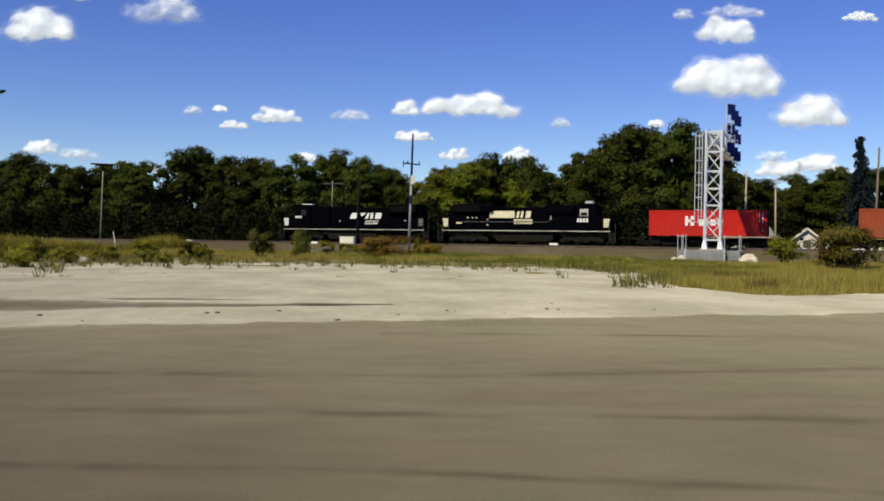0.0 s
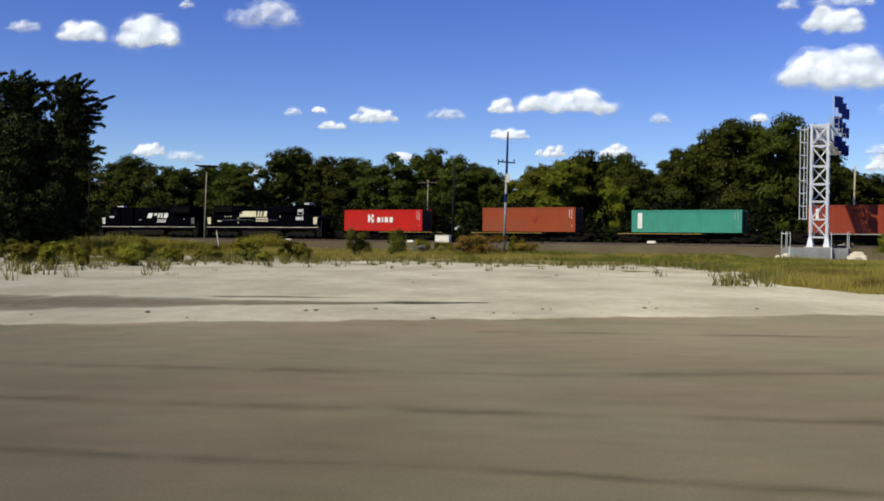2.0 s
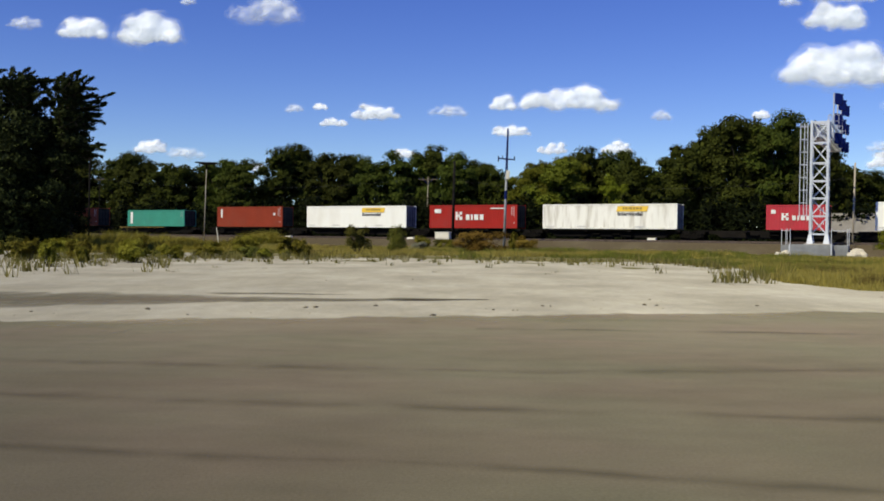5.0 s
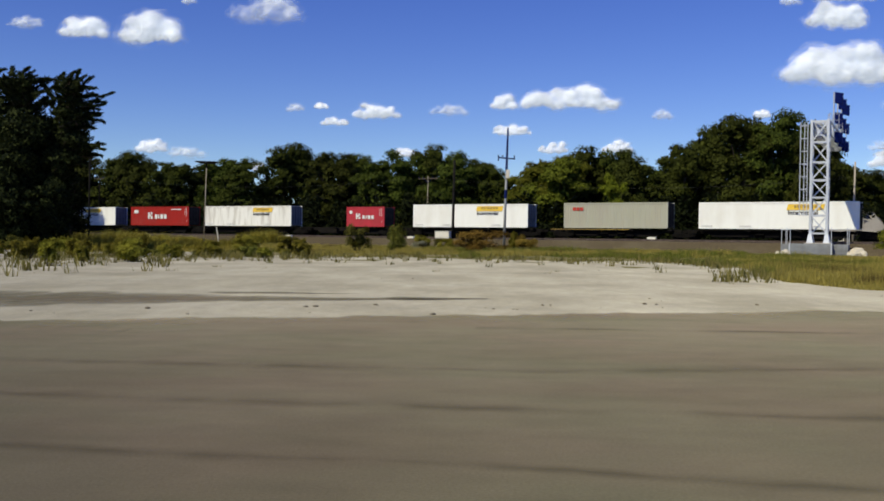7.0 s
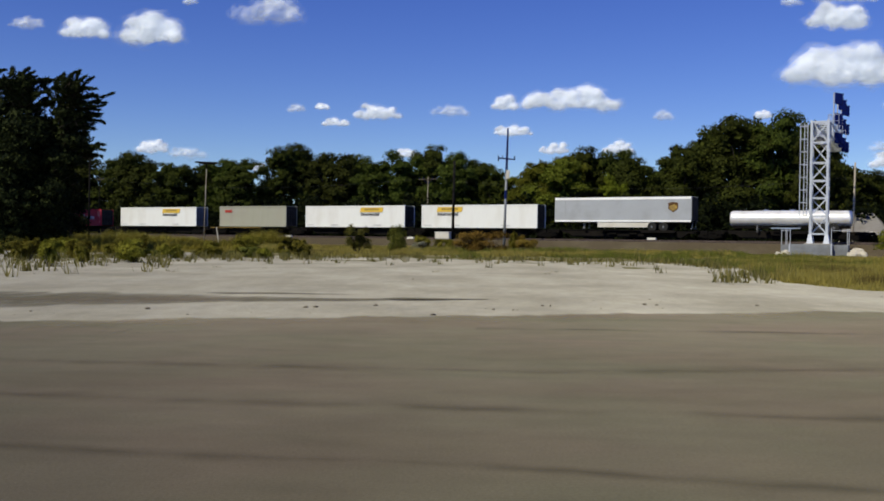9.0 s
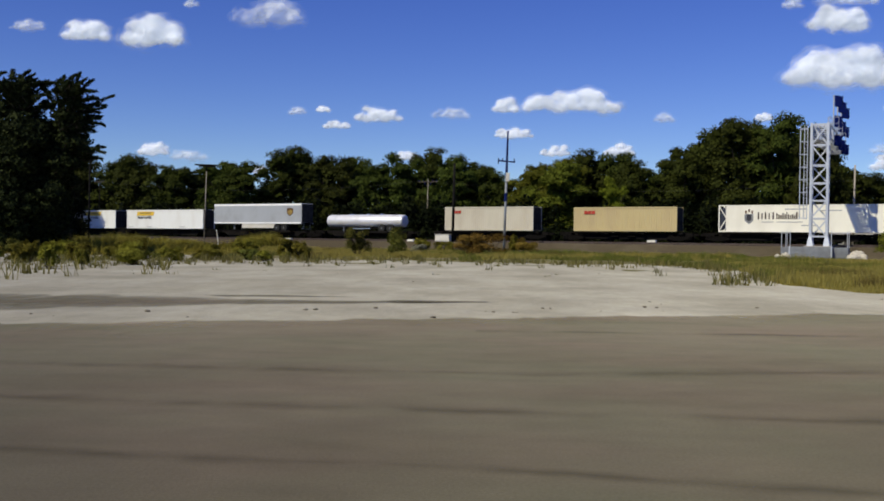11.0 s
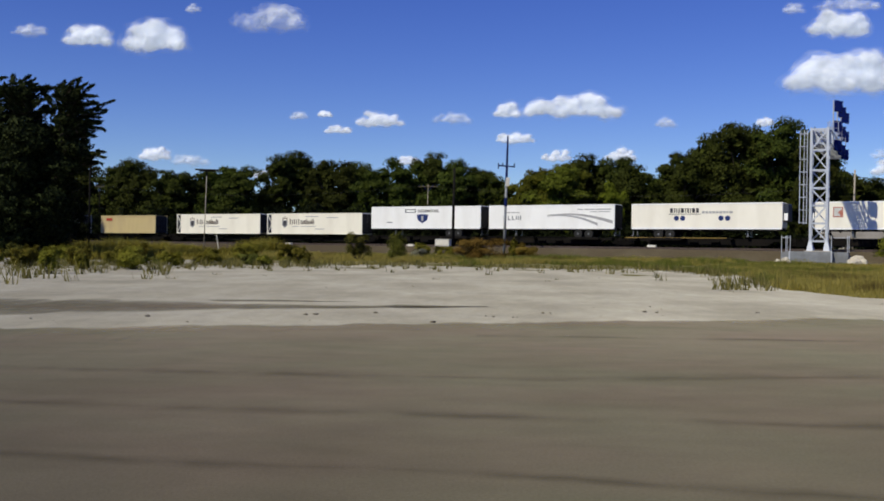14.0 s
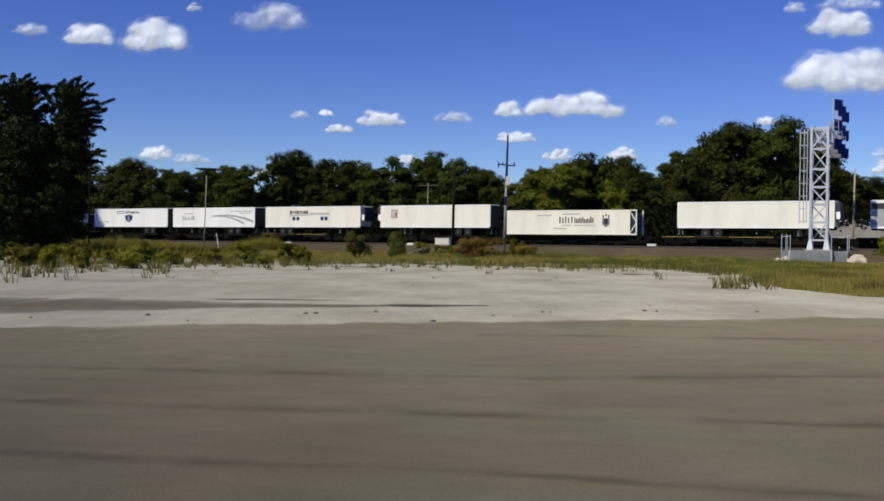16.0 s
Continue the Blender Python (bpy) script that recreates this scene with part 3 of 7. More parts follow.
# ---- sky ----
def cloud_material(name, alpha_low, alpha_high, scale):
    """Cloud: a glow put in for light scattered deep inside; thin layers let the sky show through."""
    m = bpy.data.materials.new(name)
    m.use_nodes = True
    nt = m.node_tree
    n, link = nt.nodes, nt.links.new
    bsdf = n["Principled BSDF"]
    bsdf.inputs["Base Color"].default_value = (0.86, 0.87, 0.88, 1)
    bsdf.inputs["Emission Color"].default_value = (0.72, 0.83, 1.0, 1)      # glow put in to stand for light scattered about inside the cloud
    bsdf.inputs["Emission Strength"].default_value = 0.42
    bsdf.inputs["Roughness"].default_value, bsdf.inputs["Specular IOR Level"].default_value = 1.0, 0.0
    if alpha_high < 1:
        tc, no, ramp = n.new("ShaderNodeTexCoord"), n.new("ShaderNodeTexNoise"), n.new("ShaderNodeMapRange")
        no.inputs["Scale"].default_value, no.inputs["Detail"].default_value = scale, 5
        link(tc.outputs["Object"], no.inputs[0])
        ramp.inputs[1].default_value, ramp.inputs[2].default_value = 0.4, 0.66
        ramp.inputs[3].default_value, ramp.inputs[4].default_value = alpha_low, alpha_high
        link(no.outputs[0], ramp.inputs[0])
        tr, tl, mx, mx2 = (n.new("ShaderNode" + k) for k in ("BsdfTransparent", "BsdfTranslucent", "MixShader", "MixShader"))
        tl.inputs[0].default_value = (0.8, 0.8, 0.81, 1)
        mx2.inputs[0].default_value = 0.25
        link(bsdf.outputs[0], mx2.inputs[1])
        link(tl.outputs[0], mx2.inputs[2])
        link(ramp.outputs[0], mx.inputs[0])
        link(tr.outputs[0], mx.inputs[1])
        link(mx2.outputs[0], mx.inputs[2])
        link(mx.outputs[0], n["Material Output"].inputs[0])
    else:
        bsdf.inputs["Subsurface Weight"].default_value = 1.0
        bsdf.inputs["Subsurface Radius"].default_value = (1, 1, 1)
        bsdf.inputs["Subsurface Scale"].default_value = 70.0
    return m


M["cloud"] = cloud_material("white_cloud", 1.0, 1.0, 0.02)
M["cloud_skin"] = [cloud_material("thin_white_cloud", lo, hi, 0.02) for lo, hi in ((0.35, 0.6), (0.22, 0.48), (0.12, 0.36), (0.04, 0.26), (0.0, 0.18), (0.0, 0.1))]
_b = bmesh.new()
bmesh.ops.create_icosphere(_b, subdivisions=3, radius=1)
PUFF_V = np.array([v.co[:] for v in _b.verts])
PUFF_F = np.array([[v.index for v in f.verts] for f in _b.faces])
_b.free()
CLOUDS, SKINS = [], []


def puffs(name, mat, seed, blobs, parent, grow, lump, voxel):
    """Heaped puffs melted into one lumpy skin."""
    rng = np.random.default_rng(seed)
    vs, fs = [], []
    for k, (c, r) in enumerate(blobs):
        ph = rng.uniform(0, 50, 3)
        bump = np.array([noise.fractal(Vector(v * 1.6 + ph), 1.0, 2.0, 3) for v in PUFF_V])
        vs.append(PUFF_V * (grow + lump * bump[:, None]) * np.array(r) + np.array(c))
        fs.append(PUFF_F + k * len(PUFF_V))
    me = bpy.data.meshes.new(name)
    me.from_pydata(np.concatenate(vs).tolist(), [], np.concatenate(fs).tolist())
    me.materials.append(mat)
    ob = new(name, me)
    ob.parent = parent
    rm = ob.modifiers.new("melt", "REMESH")
    rm.mode, rm.voxel_size, rm.use_smooth_shade = "VOXEL", voxel, True
    sm = ob.modifiers.new("soften", "SMOOTH")
    sm.factor, sm.iterations = 0.6, 4
    return ob


def cloud(x, z, w, h, seed, thin=False):
    """A fair-weather cloud, flat below and heaped above; w and h are half its width and height."""
    rng = np.random.default_rng(seed)
    root = thing("cloud", pose(x, 2600, z), "thin white wisp of cloud in blue sky" if thin else "small white fair-weather cumulus cloud with a flat grey base", "cloud", "clouds in the sky")
    blobs = []
    humps = [(-0.62 + 1.24 * k / (2 + int(w / 50)) + rng.uniform(-0.12, 0.12), rng.uniform(0.55, 1.0)) for k in range(3 + int(w / 50))]
    n = int(16 + w * 0.22)
    for k in range(n):
        u = rng.uniform(-1, 1) if k >= len(humps) else humps[k][0]
        top = max([0.2] + [a * max(0, 1 - ((u - c) / 0.36) ** 2) for c, a in humps]) * (1 - abs(u) ** 5)
        v = rng.uniform(-0.55, -0.5 + 1.2 * top) if k >= len(humps) else -0.6 + 1.15 * top
        r = (0.2 + 0.16 * rng.random()) * h * (1.0 + 0.35 * (1 - abs(u)))
        blobs.append(((u * w * 0.86, rng.uniform(-0.35, 0.35) * h, v * h), (r * 1.55, r * 1.2, r)))
    row = 4 + int(1.6 * w / h)
    for k in range(row):          # the flat base
        u = -0.92 + 1.84 * k / (row - 1)
        r = (0.3 - 0.14 * abs(u) ** 3) * h * rng.uniform(0.85, 1.15)
        blobs.append(((u * w * 0.86, rng.uniform(-0.2, 0.2) * h, -0.5 * h + rng.uniform(-0.04, 0.04) * h), (r * 1.6, r * 1.2, r * 0.75)))
    if not thin:
        SKINS.append(puffs("core", M["cloud"], seed, blobs, root, 0.62, 0.25, h / 11))
    for k, grow in ((2, 0.7), (3, 0.9), (4, 1.15), (4, 1.4), (5, 1.7)) if thin else ((0, 0.76), (1, 0.88), (2, 1.0), (3, 1.12), (4, 1.28), (5, 1.5)):
        SKINS.append(puffs("fringe", M["cloud_skin"][k], seed + k, blobs, root, grow, 0.25 + 0.25 * grow, h / 8))
    CLOUDS.append((root, x, z))
    return root


for k, (px, pz, w, h, thin) in enumerate((
        (-992, 562, 64, 35, 0), (-810, 562, 84, 50, 0), (-494, 613, 110, 40, 1), (-700, 640, 20, 12, 1), (-1150, 575, 54, 18, 1), (-190, 346, 65, 25, 0),
        (-304, 316, 39, 15, 0), (-410, 352, 24, 13, 1), (-340, 358, 20, 12, 0), (9, 350, 55, 17, 1), (155, 372, 34, 24, 0), (335, 387, 141, 40, 0), (179, 298, 58, 19, 0),
        (292, 250, 46, 17, 0), (470, 255, 43, 21, 0), (590, 344, 28, 15, 1))):
    cloud(px, pz, w, h, 100 + k, bool(thin))
for k, (px, pz, w, h, thin) in enumerate((
        (1058, 624, 80, 43, 0), (1066, 485, 166, 64, 0), (863, 351, 25, 16, 0), (-803, 245, 42, 23, 0), (-710, 228, 58, 18, 1), (-514, 192, 22, 15, 0), (-111, 234, 31, 18, 0),
        (1317, 397, 95, 55, 0), (1200, 268, 46, 17, 1), (1330, 250, 62, 34, 0), (1225, 232, 70, 30, 0), (1455, 672, 54, 16, 0), (1080, 674, 92, 21, 1), (935, 660, 28, 15, 1), (1400, 212, 62, 26, 1), (1230, 205, 60, 14, 1))):
    cloud(px, pz, w, h, 200 + k, bool(thin))


bpy.context.view_layer.update()
_graph = bpy.context.evaluated_depsgraph_get()
for ob in SKINS:           # the melted skins become plain meshes; of the thin ones the half facing the camera stays
    me = bpy.data.meshes.new_from_object(ob.evaluated_get(_graph))
    ob.modifiers.clear()
    ob.data = me
    if ob.name.startswith("fringe"):
        bm = bmesh.new()
        bm.from_mesh(me)
        bmesh.ops.delete(bm, geom=[f for f in bm.faces if f.normal.y > 0.12], context="FACES")
        bm.to_mesh(me)
        bm.free()


# ---- trees ----
def leaf_cloud(rng, blobs, per, size, droop=0.0, spread=1.0):
    """Leaf sprays on the skins of round clumps: verts and faces of small bent quads. A clump may name the way that its bough faces, which its leaves then turn to."""
    vs = []
    for c, r, *out in blobs:
        c, r = np.array(c), np.array(r)
        m = max(8, int(per * (r.mean() ** 1.6)))
        d = rng.normal(size=(m, 3))
        d /= np.linalg.norm(d, axis=1)[:, None]
        d[:, 2] = np.where(d[:, 2] < -0.35, -d[:, 2], d[:, 2])
        p = c + d * r * rng.uniform(0.4, 1.2, (m, 1))
        nrm = d * (0.55 if out else 1.0) + (out[0] if out else 0.0) + rng.normal(size=(m, 3)) * spread
        nrm /= np.linalg.norm(nrm, axis=1)[:, None]
        t = np.cross(nrm, rng.normal(size=(m, 3)))
        t /= np.linalg.norm(t, axis=1)[:, None]
        b = np.cross(nrm, t)
        s = size * rng.uniform(0.55, 1.35, (m, 1))
        b[:, 2] -= droop
        q = np.stack([p - t * s, p - b * s * 0.45 + nrm * s * 0.15, p + t * s, p + b * s * 0.45 + nrm * s * 0.15], 1)
        vs.append(q.reshape(-1, 3))
    v = np.concatenate(vs)
    f = np.arange(len(v)).reshape(-1, 4)
    return v, f


def leaf_mesh(name, v, f, mat):
    me = bpy.data.meshes.new(name)
    me.from_pydata(v.tolist(), [], f.tolist())
    me.materials.append(mat)
    return me


def broad_tree_meshes(seed, mat, masses=17):
    """Trunk with limbs and a crown of heaped boughs, each of many leafy clumps with dark gaps between; returned one unit high and one in radius (scaled when used)."""
    rng = np.random.default_rng(seed)
    heaps = [(np.array((0, 0, 4.0)), 2.6), (np.array((0, 0, 7.5)), 2.8), (np.array((0.2, 0.1, 10.6)), 2.3)]
    for k in range(masses):
        t = (k + rng.uniform(0.1, 0.9)) / masses
        wide = (math.sin(math.pi * (0.16 + 0.74 * t))) ** 0.6
        a, rad = k * 2.4 + rng.uniform(-0.6, 0.6), wide * rng.uniform(2.5, 3.8)
        heaps.append((np.array((math.cos(a) * rad, math.sin(a) * rad, 1.8 + 11.3 * t)), rng.uniform(1.1, 2.1)))
    blobs = []
    for c, r in heaps:
        for j in range(int(11 * r)):
            d = rng.normal(size=3)
            d /= np.linalg.norm(d)
            d[2] = abs(d[2]) if d[2] < -0.3 else d[2]
            s = rng.uniform(0.4, 0.85)
            blobs.append((c + d * (r, r, r * 0.85) * rng.uniform(0.75, 1.04), (s * 1.1, s * 1.1, s * 0.9), d * 0.9))
    v, f = leaf_cloud(rng, blobs, 80, 0.21, 0.0, 0.45)
    inner = leaf_cloud(rng, [(c, (r * q, r * q, r * q)) for k, (c, r) in enumerate(heaps) for q in (0.85 if k < 3 else 0.5,)], 110, 0.45, 0.0, 1.5)[0]
    v = np.concatenate([v, inner])
    f = np.arange(len(v)).reshape(-1, 4)
    v = v / (5.0, 5.0, np.percentile(v[:, 2], 99.7) / 1.01)
    crown = leaf_mesh("crown", v, f, mat)
    bm = bmesh.new()
    rod(bm, (0, 0, -0.03), (0.02, 0.01, 0.4), 0.075, 0.05, 8)
    rod(bm, (0.02, 0.01, 0.39), (-0.02, 0.02, 0.8), 0.05, 0.012, 7)
    for c, r in heaps[3:]:
        rod(bm, (0.01, 0.01, 0.12 + 0.5 * c[2] / 15), (c[0] / 5, c[1] / 5, c[2] / 15), 0.022, 0.006, 5)
    trunk = mesh_of("trunk", bm, M["bark"])
    return trunk, crown


PROTO = [broad_tree_meshes(11 + k, M["leaf"]) for k in range(5)]
PROTO_LIGHT = [broad_tree_meshes(31 + k, M["leaf_light"]) for k in range(2)]
PROTO_BRIGHT = [broad_tree_meshes(41, M["leaf_bright"], 9)]
_turn = random.Random(5)


def tree(x, y, top, radius, light=(), label="full green broad-leaved tree beyond the railway"):
    g = land(x, y)
    root = thing("tree", pose(x, y, g - 0.1, 0, 0, _turn.uniform(0, 360)), label, "tree", "trees beyond the railway")
    trunk, crown = _turn.choice(light or PROTO)
    for name, me in (("trunk", trunk), ("crown", crown)):
        o = shared(name, me, root)
        o.scale = (radius, radius * _turn.uniform(0.9, 1.1), (top - g + 0.1) / 1.02)
    return root


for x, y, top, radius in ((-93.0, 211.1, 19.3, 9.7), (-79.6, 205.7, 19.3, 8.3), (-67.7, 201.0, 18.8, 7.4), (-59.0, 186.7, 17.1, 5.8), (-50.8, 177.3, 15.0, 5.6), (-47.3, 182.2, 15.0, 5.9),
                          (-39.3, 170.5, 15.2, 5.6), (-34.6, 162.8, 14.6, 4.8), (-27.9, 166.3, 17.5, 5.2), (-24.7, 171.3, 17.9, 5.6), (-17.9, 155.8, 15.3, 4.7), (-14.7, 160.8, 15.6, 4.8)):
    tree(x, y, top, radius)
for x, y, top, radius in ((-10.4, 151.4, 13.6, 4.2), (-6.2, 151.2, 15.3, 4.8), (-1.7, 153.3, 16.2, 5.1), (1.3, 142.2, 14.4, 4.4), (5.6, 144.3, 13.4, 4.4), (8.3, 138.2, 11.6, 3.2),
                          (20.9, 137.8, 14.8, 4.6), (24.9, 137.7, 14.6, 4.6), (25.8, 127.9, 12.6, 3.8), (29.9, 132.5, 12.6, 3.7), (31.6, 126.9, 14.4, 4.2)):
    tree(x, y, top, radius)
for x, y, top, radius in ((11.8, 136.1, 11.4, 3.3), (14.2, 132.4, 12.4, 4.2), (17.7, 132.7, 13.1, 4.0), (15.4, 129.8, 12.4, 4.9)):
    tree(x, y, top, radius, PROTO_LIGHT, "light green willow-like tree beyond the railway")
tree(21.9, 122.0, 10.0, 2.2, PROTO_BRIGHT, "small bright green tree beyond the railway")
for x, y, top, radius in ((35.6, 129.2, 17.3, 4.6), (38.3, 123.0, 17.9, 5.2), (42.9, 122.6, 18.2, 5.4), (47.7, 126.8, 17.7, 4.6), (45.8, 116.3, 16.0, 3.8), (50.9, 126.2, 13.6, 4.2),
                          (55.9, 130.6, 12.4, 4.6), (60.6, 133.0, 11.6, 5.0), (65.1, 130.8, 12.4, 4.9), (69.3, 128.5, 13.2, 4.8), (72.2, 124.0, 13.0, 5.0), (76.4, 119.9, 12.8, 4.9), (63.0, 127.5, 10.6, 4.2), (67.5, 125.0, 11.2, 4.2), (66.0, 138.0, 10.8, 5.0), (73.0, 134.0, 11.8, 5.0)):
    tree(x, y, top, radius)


for k in range(13):        # a further row that closes the gaps
    p = trackside(-172 + k * 17.5, 46 + 5 * noise.noise((k * 1.7, 0, 0)))
    tree(p.x, p.y, 11.2 + 0.017 * (p.y - 110) + 1.2 * noise.noise((k * 2.3, 4, 0)), 6.4, label="green broad-leaved tree in the row behind")
for x, y, top, radius in ((-67.9, 144.0, 20.0, 5.6), (-74.0, 148.0, 19.0, 5.4)):        # unseen trees added behind the tall tree, shading the train running out of sight
    tree(x, y, top, radius, label="unseen green broad-leaved tree added to shade the tracks")


def undergrowth():
    """The thicket of saplings and brush along the foot of the trees, its leaf colour darkened to carry the shade there.
    """
    rng = np.random.default_rng(77)
    blobs = []
    for k in range(560):
        s = rng.uniform(-190, 52)
        d = rng.uniform(8.5, 20) + (9 if s > 40 else 0)
        p = trackside(s, d)
        h = rng.uniform(1.2, 6.0)
        r = rng.uniform(0.9, 1.9)
        blobs.append(((p.x, p.y, land(p.x, p.y) + h * 0.6), (r, r, h * 0.55)))
    # more near-black brush, added to darken the gaps seen under the train
    for k in range(520):
        p = trackside(rng.uniform(-200, 47), rng.uniform(5.6, 9.5))
        r = rng.uniform(0.6, 1.2)
        blobs.append(((p.x, p.y, land(p.x, p.y) + 0.4), (r, r, rng.uniform(0.5, 1.0))))
    for k in range(420):
        p = trackside(rng.uniform(-200, 45), rng.uniform(7.2, 10.5))
        r, h = rng.uniform(0.7, 1.3), rng.uniform(1.2, 2.6)
        blobs.append(((p.x, p.y, land(p.x, p.y) + h * 0.5), (r, r, h * 0.55)))
    for k in range(1000):
        p = trackside(rng.uniform(-200, 50), rng.uniform(9.5, 24))
        r = rng.uniform(0.8, 1.5)
        blobs.append(((p.x, p.y, land(p.x, p.y) + 0.7), (r, r, rng.uniform(0.7, 1.4))))
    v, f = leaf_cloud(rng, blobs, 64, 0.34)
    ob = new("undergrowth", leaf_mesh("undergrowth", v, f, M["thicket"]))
    tagged(ob, "brush and saplings along the foot of the trees, shade in leaf colour", "undergrowth", kind="stuff")


undergrowth()


def near_tree():
    """The tall dark tree on the camera's side of the railway: two ragged tops, boughs swept up and out, feathery at their ends."""
    x, y = -37.9, 86.0
    rng = np.random.default_rng(8)
    root = thing("tree", pose(x, y, land(x, y) - 0.1), "tall dark green tree with ragged branch ends before the railway", "tree")
    bm = bmesh.new()
    rod(bm, (0, 0, -0.2), (0.2, 0.1, 6), 0.5, 0.36, 12)
    rod(bm, (0.2, 0.1, 5.9), (-0.6, 0.2, 15.5), 0.36, 0.07, 10)
    rod(bm, (0.2, 0.1, 5.0), (4.3, 0.0, 15.4), 0.26, 0.05, 9)
    rod(bm, (0.2, 0.1, 6.5), (-5.5, 0.4, 14.5), 0.24, 0.05, 9)
    blobs = []

    def heap(c, r, n):
        for _ in range(n):
            d = rng.normal(size=3)
            d /= np.linalg.norm(d)
            q = np.array(c) + d * r * rng.uniform(0.55, 1.0)
            s = rng.uniform(0.5, 0.95)
            blobs.append((q, (s, s, s * 0.8), d * 0.6))

    # the dense lower crown, then the two tops
    for k in range(130):
        h = rng.uniform(0.7, 11.0)
        a = rng.uniform(0, math.tau)
        reach = (4.3 + 1.2 * smooth01((h - 2.0) / 5)) * math.sqrt(rng.uniform(0.1, 1.0))
        heap((math.cos(a) * reach - 0.4, math.sin(a) * reach * 0.8, h), 1.3, 8)
    for k in range(40):           # and what fills it
        a = rng.uniform(0, math.tau)
        blobs.append(((math.cos(a) * 2.4 - 0.4, math.sin(a) * 2.0, rng.uniform(0.6, 12.0)), (1.6, 1.6, 1.3)))
    for c, r in (((-1.0, 0, 12.4), 1.8), ((-0.7, 0.2, 14.8), 1.1), ((-3.4, 0.3, 13.0), 2.0), ((-4.8, 0.2, 15.4), 1.2), ((3.9, 0, 12.2), 1.3), ((4.1, 0.1, 14.3), 1.0), ((2.2, -0.3, 10.4), 1.6), ((3.9, 0.2, 10.0), 1.1)):
        heap(c, r, int(10 * r))

    sprays = []

    def plume(start, end, thick):
        """One feathery branch, thinning towards its tip."""
        start, end = np.array(start, float), np.array(end, float)
        rod(bm, start, start + (end - start) * 0.85, 0.06, 0.015, 5)
        n = int(150 * np.linalg.norm(end - start) * thick)
        f = rng.random(n) ** 0.8
        way = (end - start) / np.linalg.norm(end - start)
        p = start + (end - start) * f[:, None] + rng.normal(size=(n, 3)) * (thick * (1.05 - 0.85 * f))[:, None] * (0.6, 0.6, 0.42)
        p[:, 2] += 0.25 * np.sin(f * 3.0)
        t = way + np.array((0, 0, -0.1)) + rng.normal(size=(n, 3)) * 0.45
        t /= np.linalg.norm(t, axis=1)[:, None]
        b = np.cross(t, rng.normal(size=(n, 3)) + (0, 0, 1.0))
        b /= np.linalg.norm(b, axis=1)[:, None]
        s = rng.uniform(0.16, 0.34, (n, 1))
        sprays.append(np.stack([p - t * s, p - b * s * 0.3, p + t * s, p + b * s * 0.3], 1).reshape(-1, 3))

    tops = ((-0.8, 0.1, 14.2), (4.0, 0.0, 13.8), (4.4, 0.1, 11.5), (-4.6, 0.2, 14.4), (4.0, 0.0, 8.6), (0.6, -0.5, 12.6))
    for k in range(150):
        base = np.array(tops[k % 6]) + rng.normal(0, 0.6, 3)
        a = rng.uniform(0, math.tau)
        up = rng.uniform(0.05, 0.95) if k % 6 in (0, 1, 3) else rng.uniform(-0.1, 0.6)
        length = rng.uniform(1.5, 2.8)
        d = np.array((math.cos(a) + 0.35, math.sin(a), up * 1.6))
        end = base + d / np.linalg.norm(d) * length
        end[2] = min(end[2], 17.2)
        plume(base, end, rng.uniform(0.26, 0.42))
    for k in range(44):           # long boughs that lean out with the wind
        z = rng.uniform(6.0, 14.2)
        side = rng.uniform(-0.9, 0.9)
        base = np.array((rng.uniform(3.0, 4.5), side * 2.5, z))
        out = rng.uniform(1.6, 3.4) if z > 12.0 else rng.uniform(0.4, 1.6)
        plume(base, base + np.array((out, side * 0.8 + rng.normal(0, 0.5), out * rng.uniform(-0.1, 0.75))), rng.uniform(0.24, 0.38))
    v = np.concatenate([leaf_cloud(rng, blobs, 140, 0.2, 0.12, 0.7)[0]] + sprays)
    f = np.arange(len(v)).reshape(-1, 4)
    part("trunk", bm, M["bark"], root, "dark grey bark", True)
    shared("crown", leaf_mesh("crown", v, f, M["leaf_dark"]), root)


near_tree()


def dark_sapling(x, y, w, h, seed):
    """A sapling by the tall tree, open near the ground, with shade put into its leaf colour."""
    rng = np.random.default_rng(seed)
    root = thing("sapling", pose(x, y, land(x, y) - 0.1), "leafy sapling by the tall tree, shade put into its colour", "sapling", "saplings under the tall tree")
    bm = bmesh.new()
    blobs = []
    for k in range(26):
        a, z = rng.uniform(0, math.tau), h * rng.uniform(0.2, 0.93)
        reach = w * math.sqrt(rng.uniform(0.05, 1.0)) * (1.15 - 0.75 * z / h) * smooth01(z / h * 4)
        c = (math.cos(a) * reach, math.sin(a) * reach, z)
        rod(bm, (0, 0, z * 0.55), c, 0.035, 0.012, 5)
        r = rng.uniform(0.45, 0.95)
        blobs.append((c, (r, r, r * 0.85)))
    rod(bm, (0, 0, -0.2), (0.1, 0.0, h * 0.9), 0.11, 0.02, 8)
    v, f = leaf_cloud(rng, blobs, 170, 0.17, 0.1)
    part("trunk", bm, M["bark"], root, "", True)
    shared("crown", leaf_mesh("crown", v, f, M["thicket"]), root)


for k, (x, y, w, h) in enumerate(((-41.9, 100.0, 2.3, 8.8), (-39.5, 101.0, 1.7, 7.0), (-41.5, 106.5, 2.0, 6.6), (-40.6, 98.0, 1.6, 4.8))):
    dark_sapling(x, y, w, h, 60 + k)


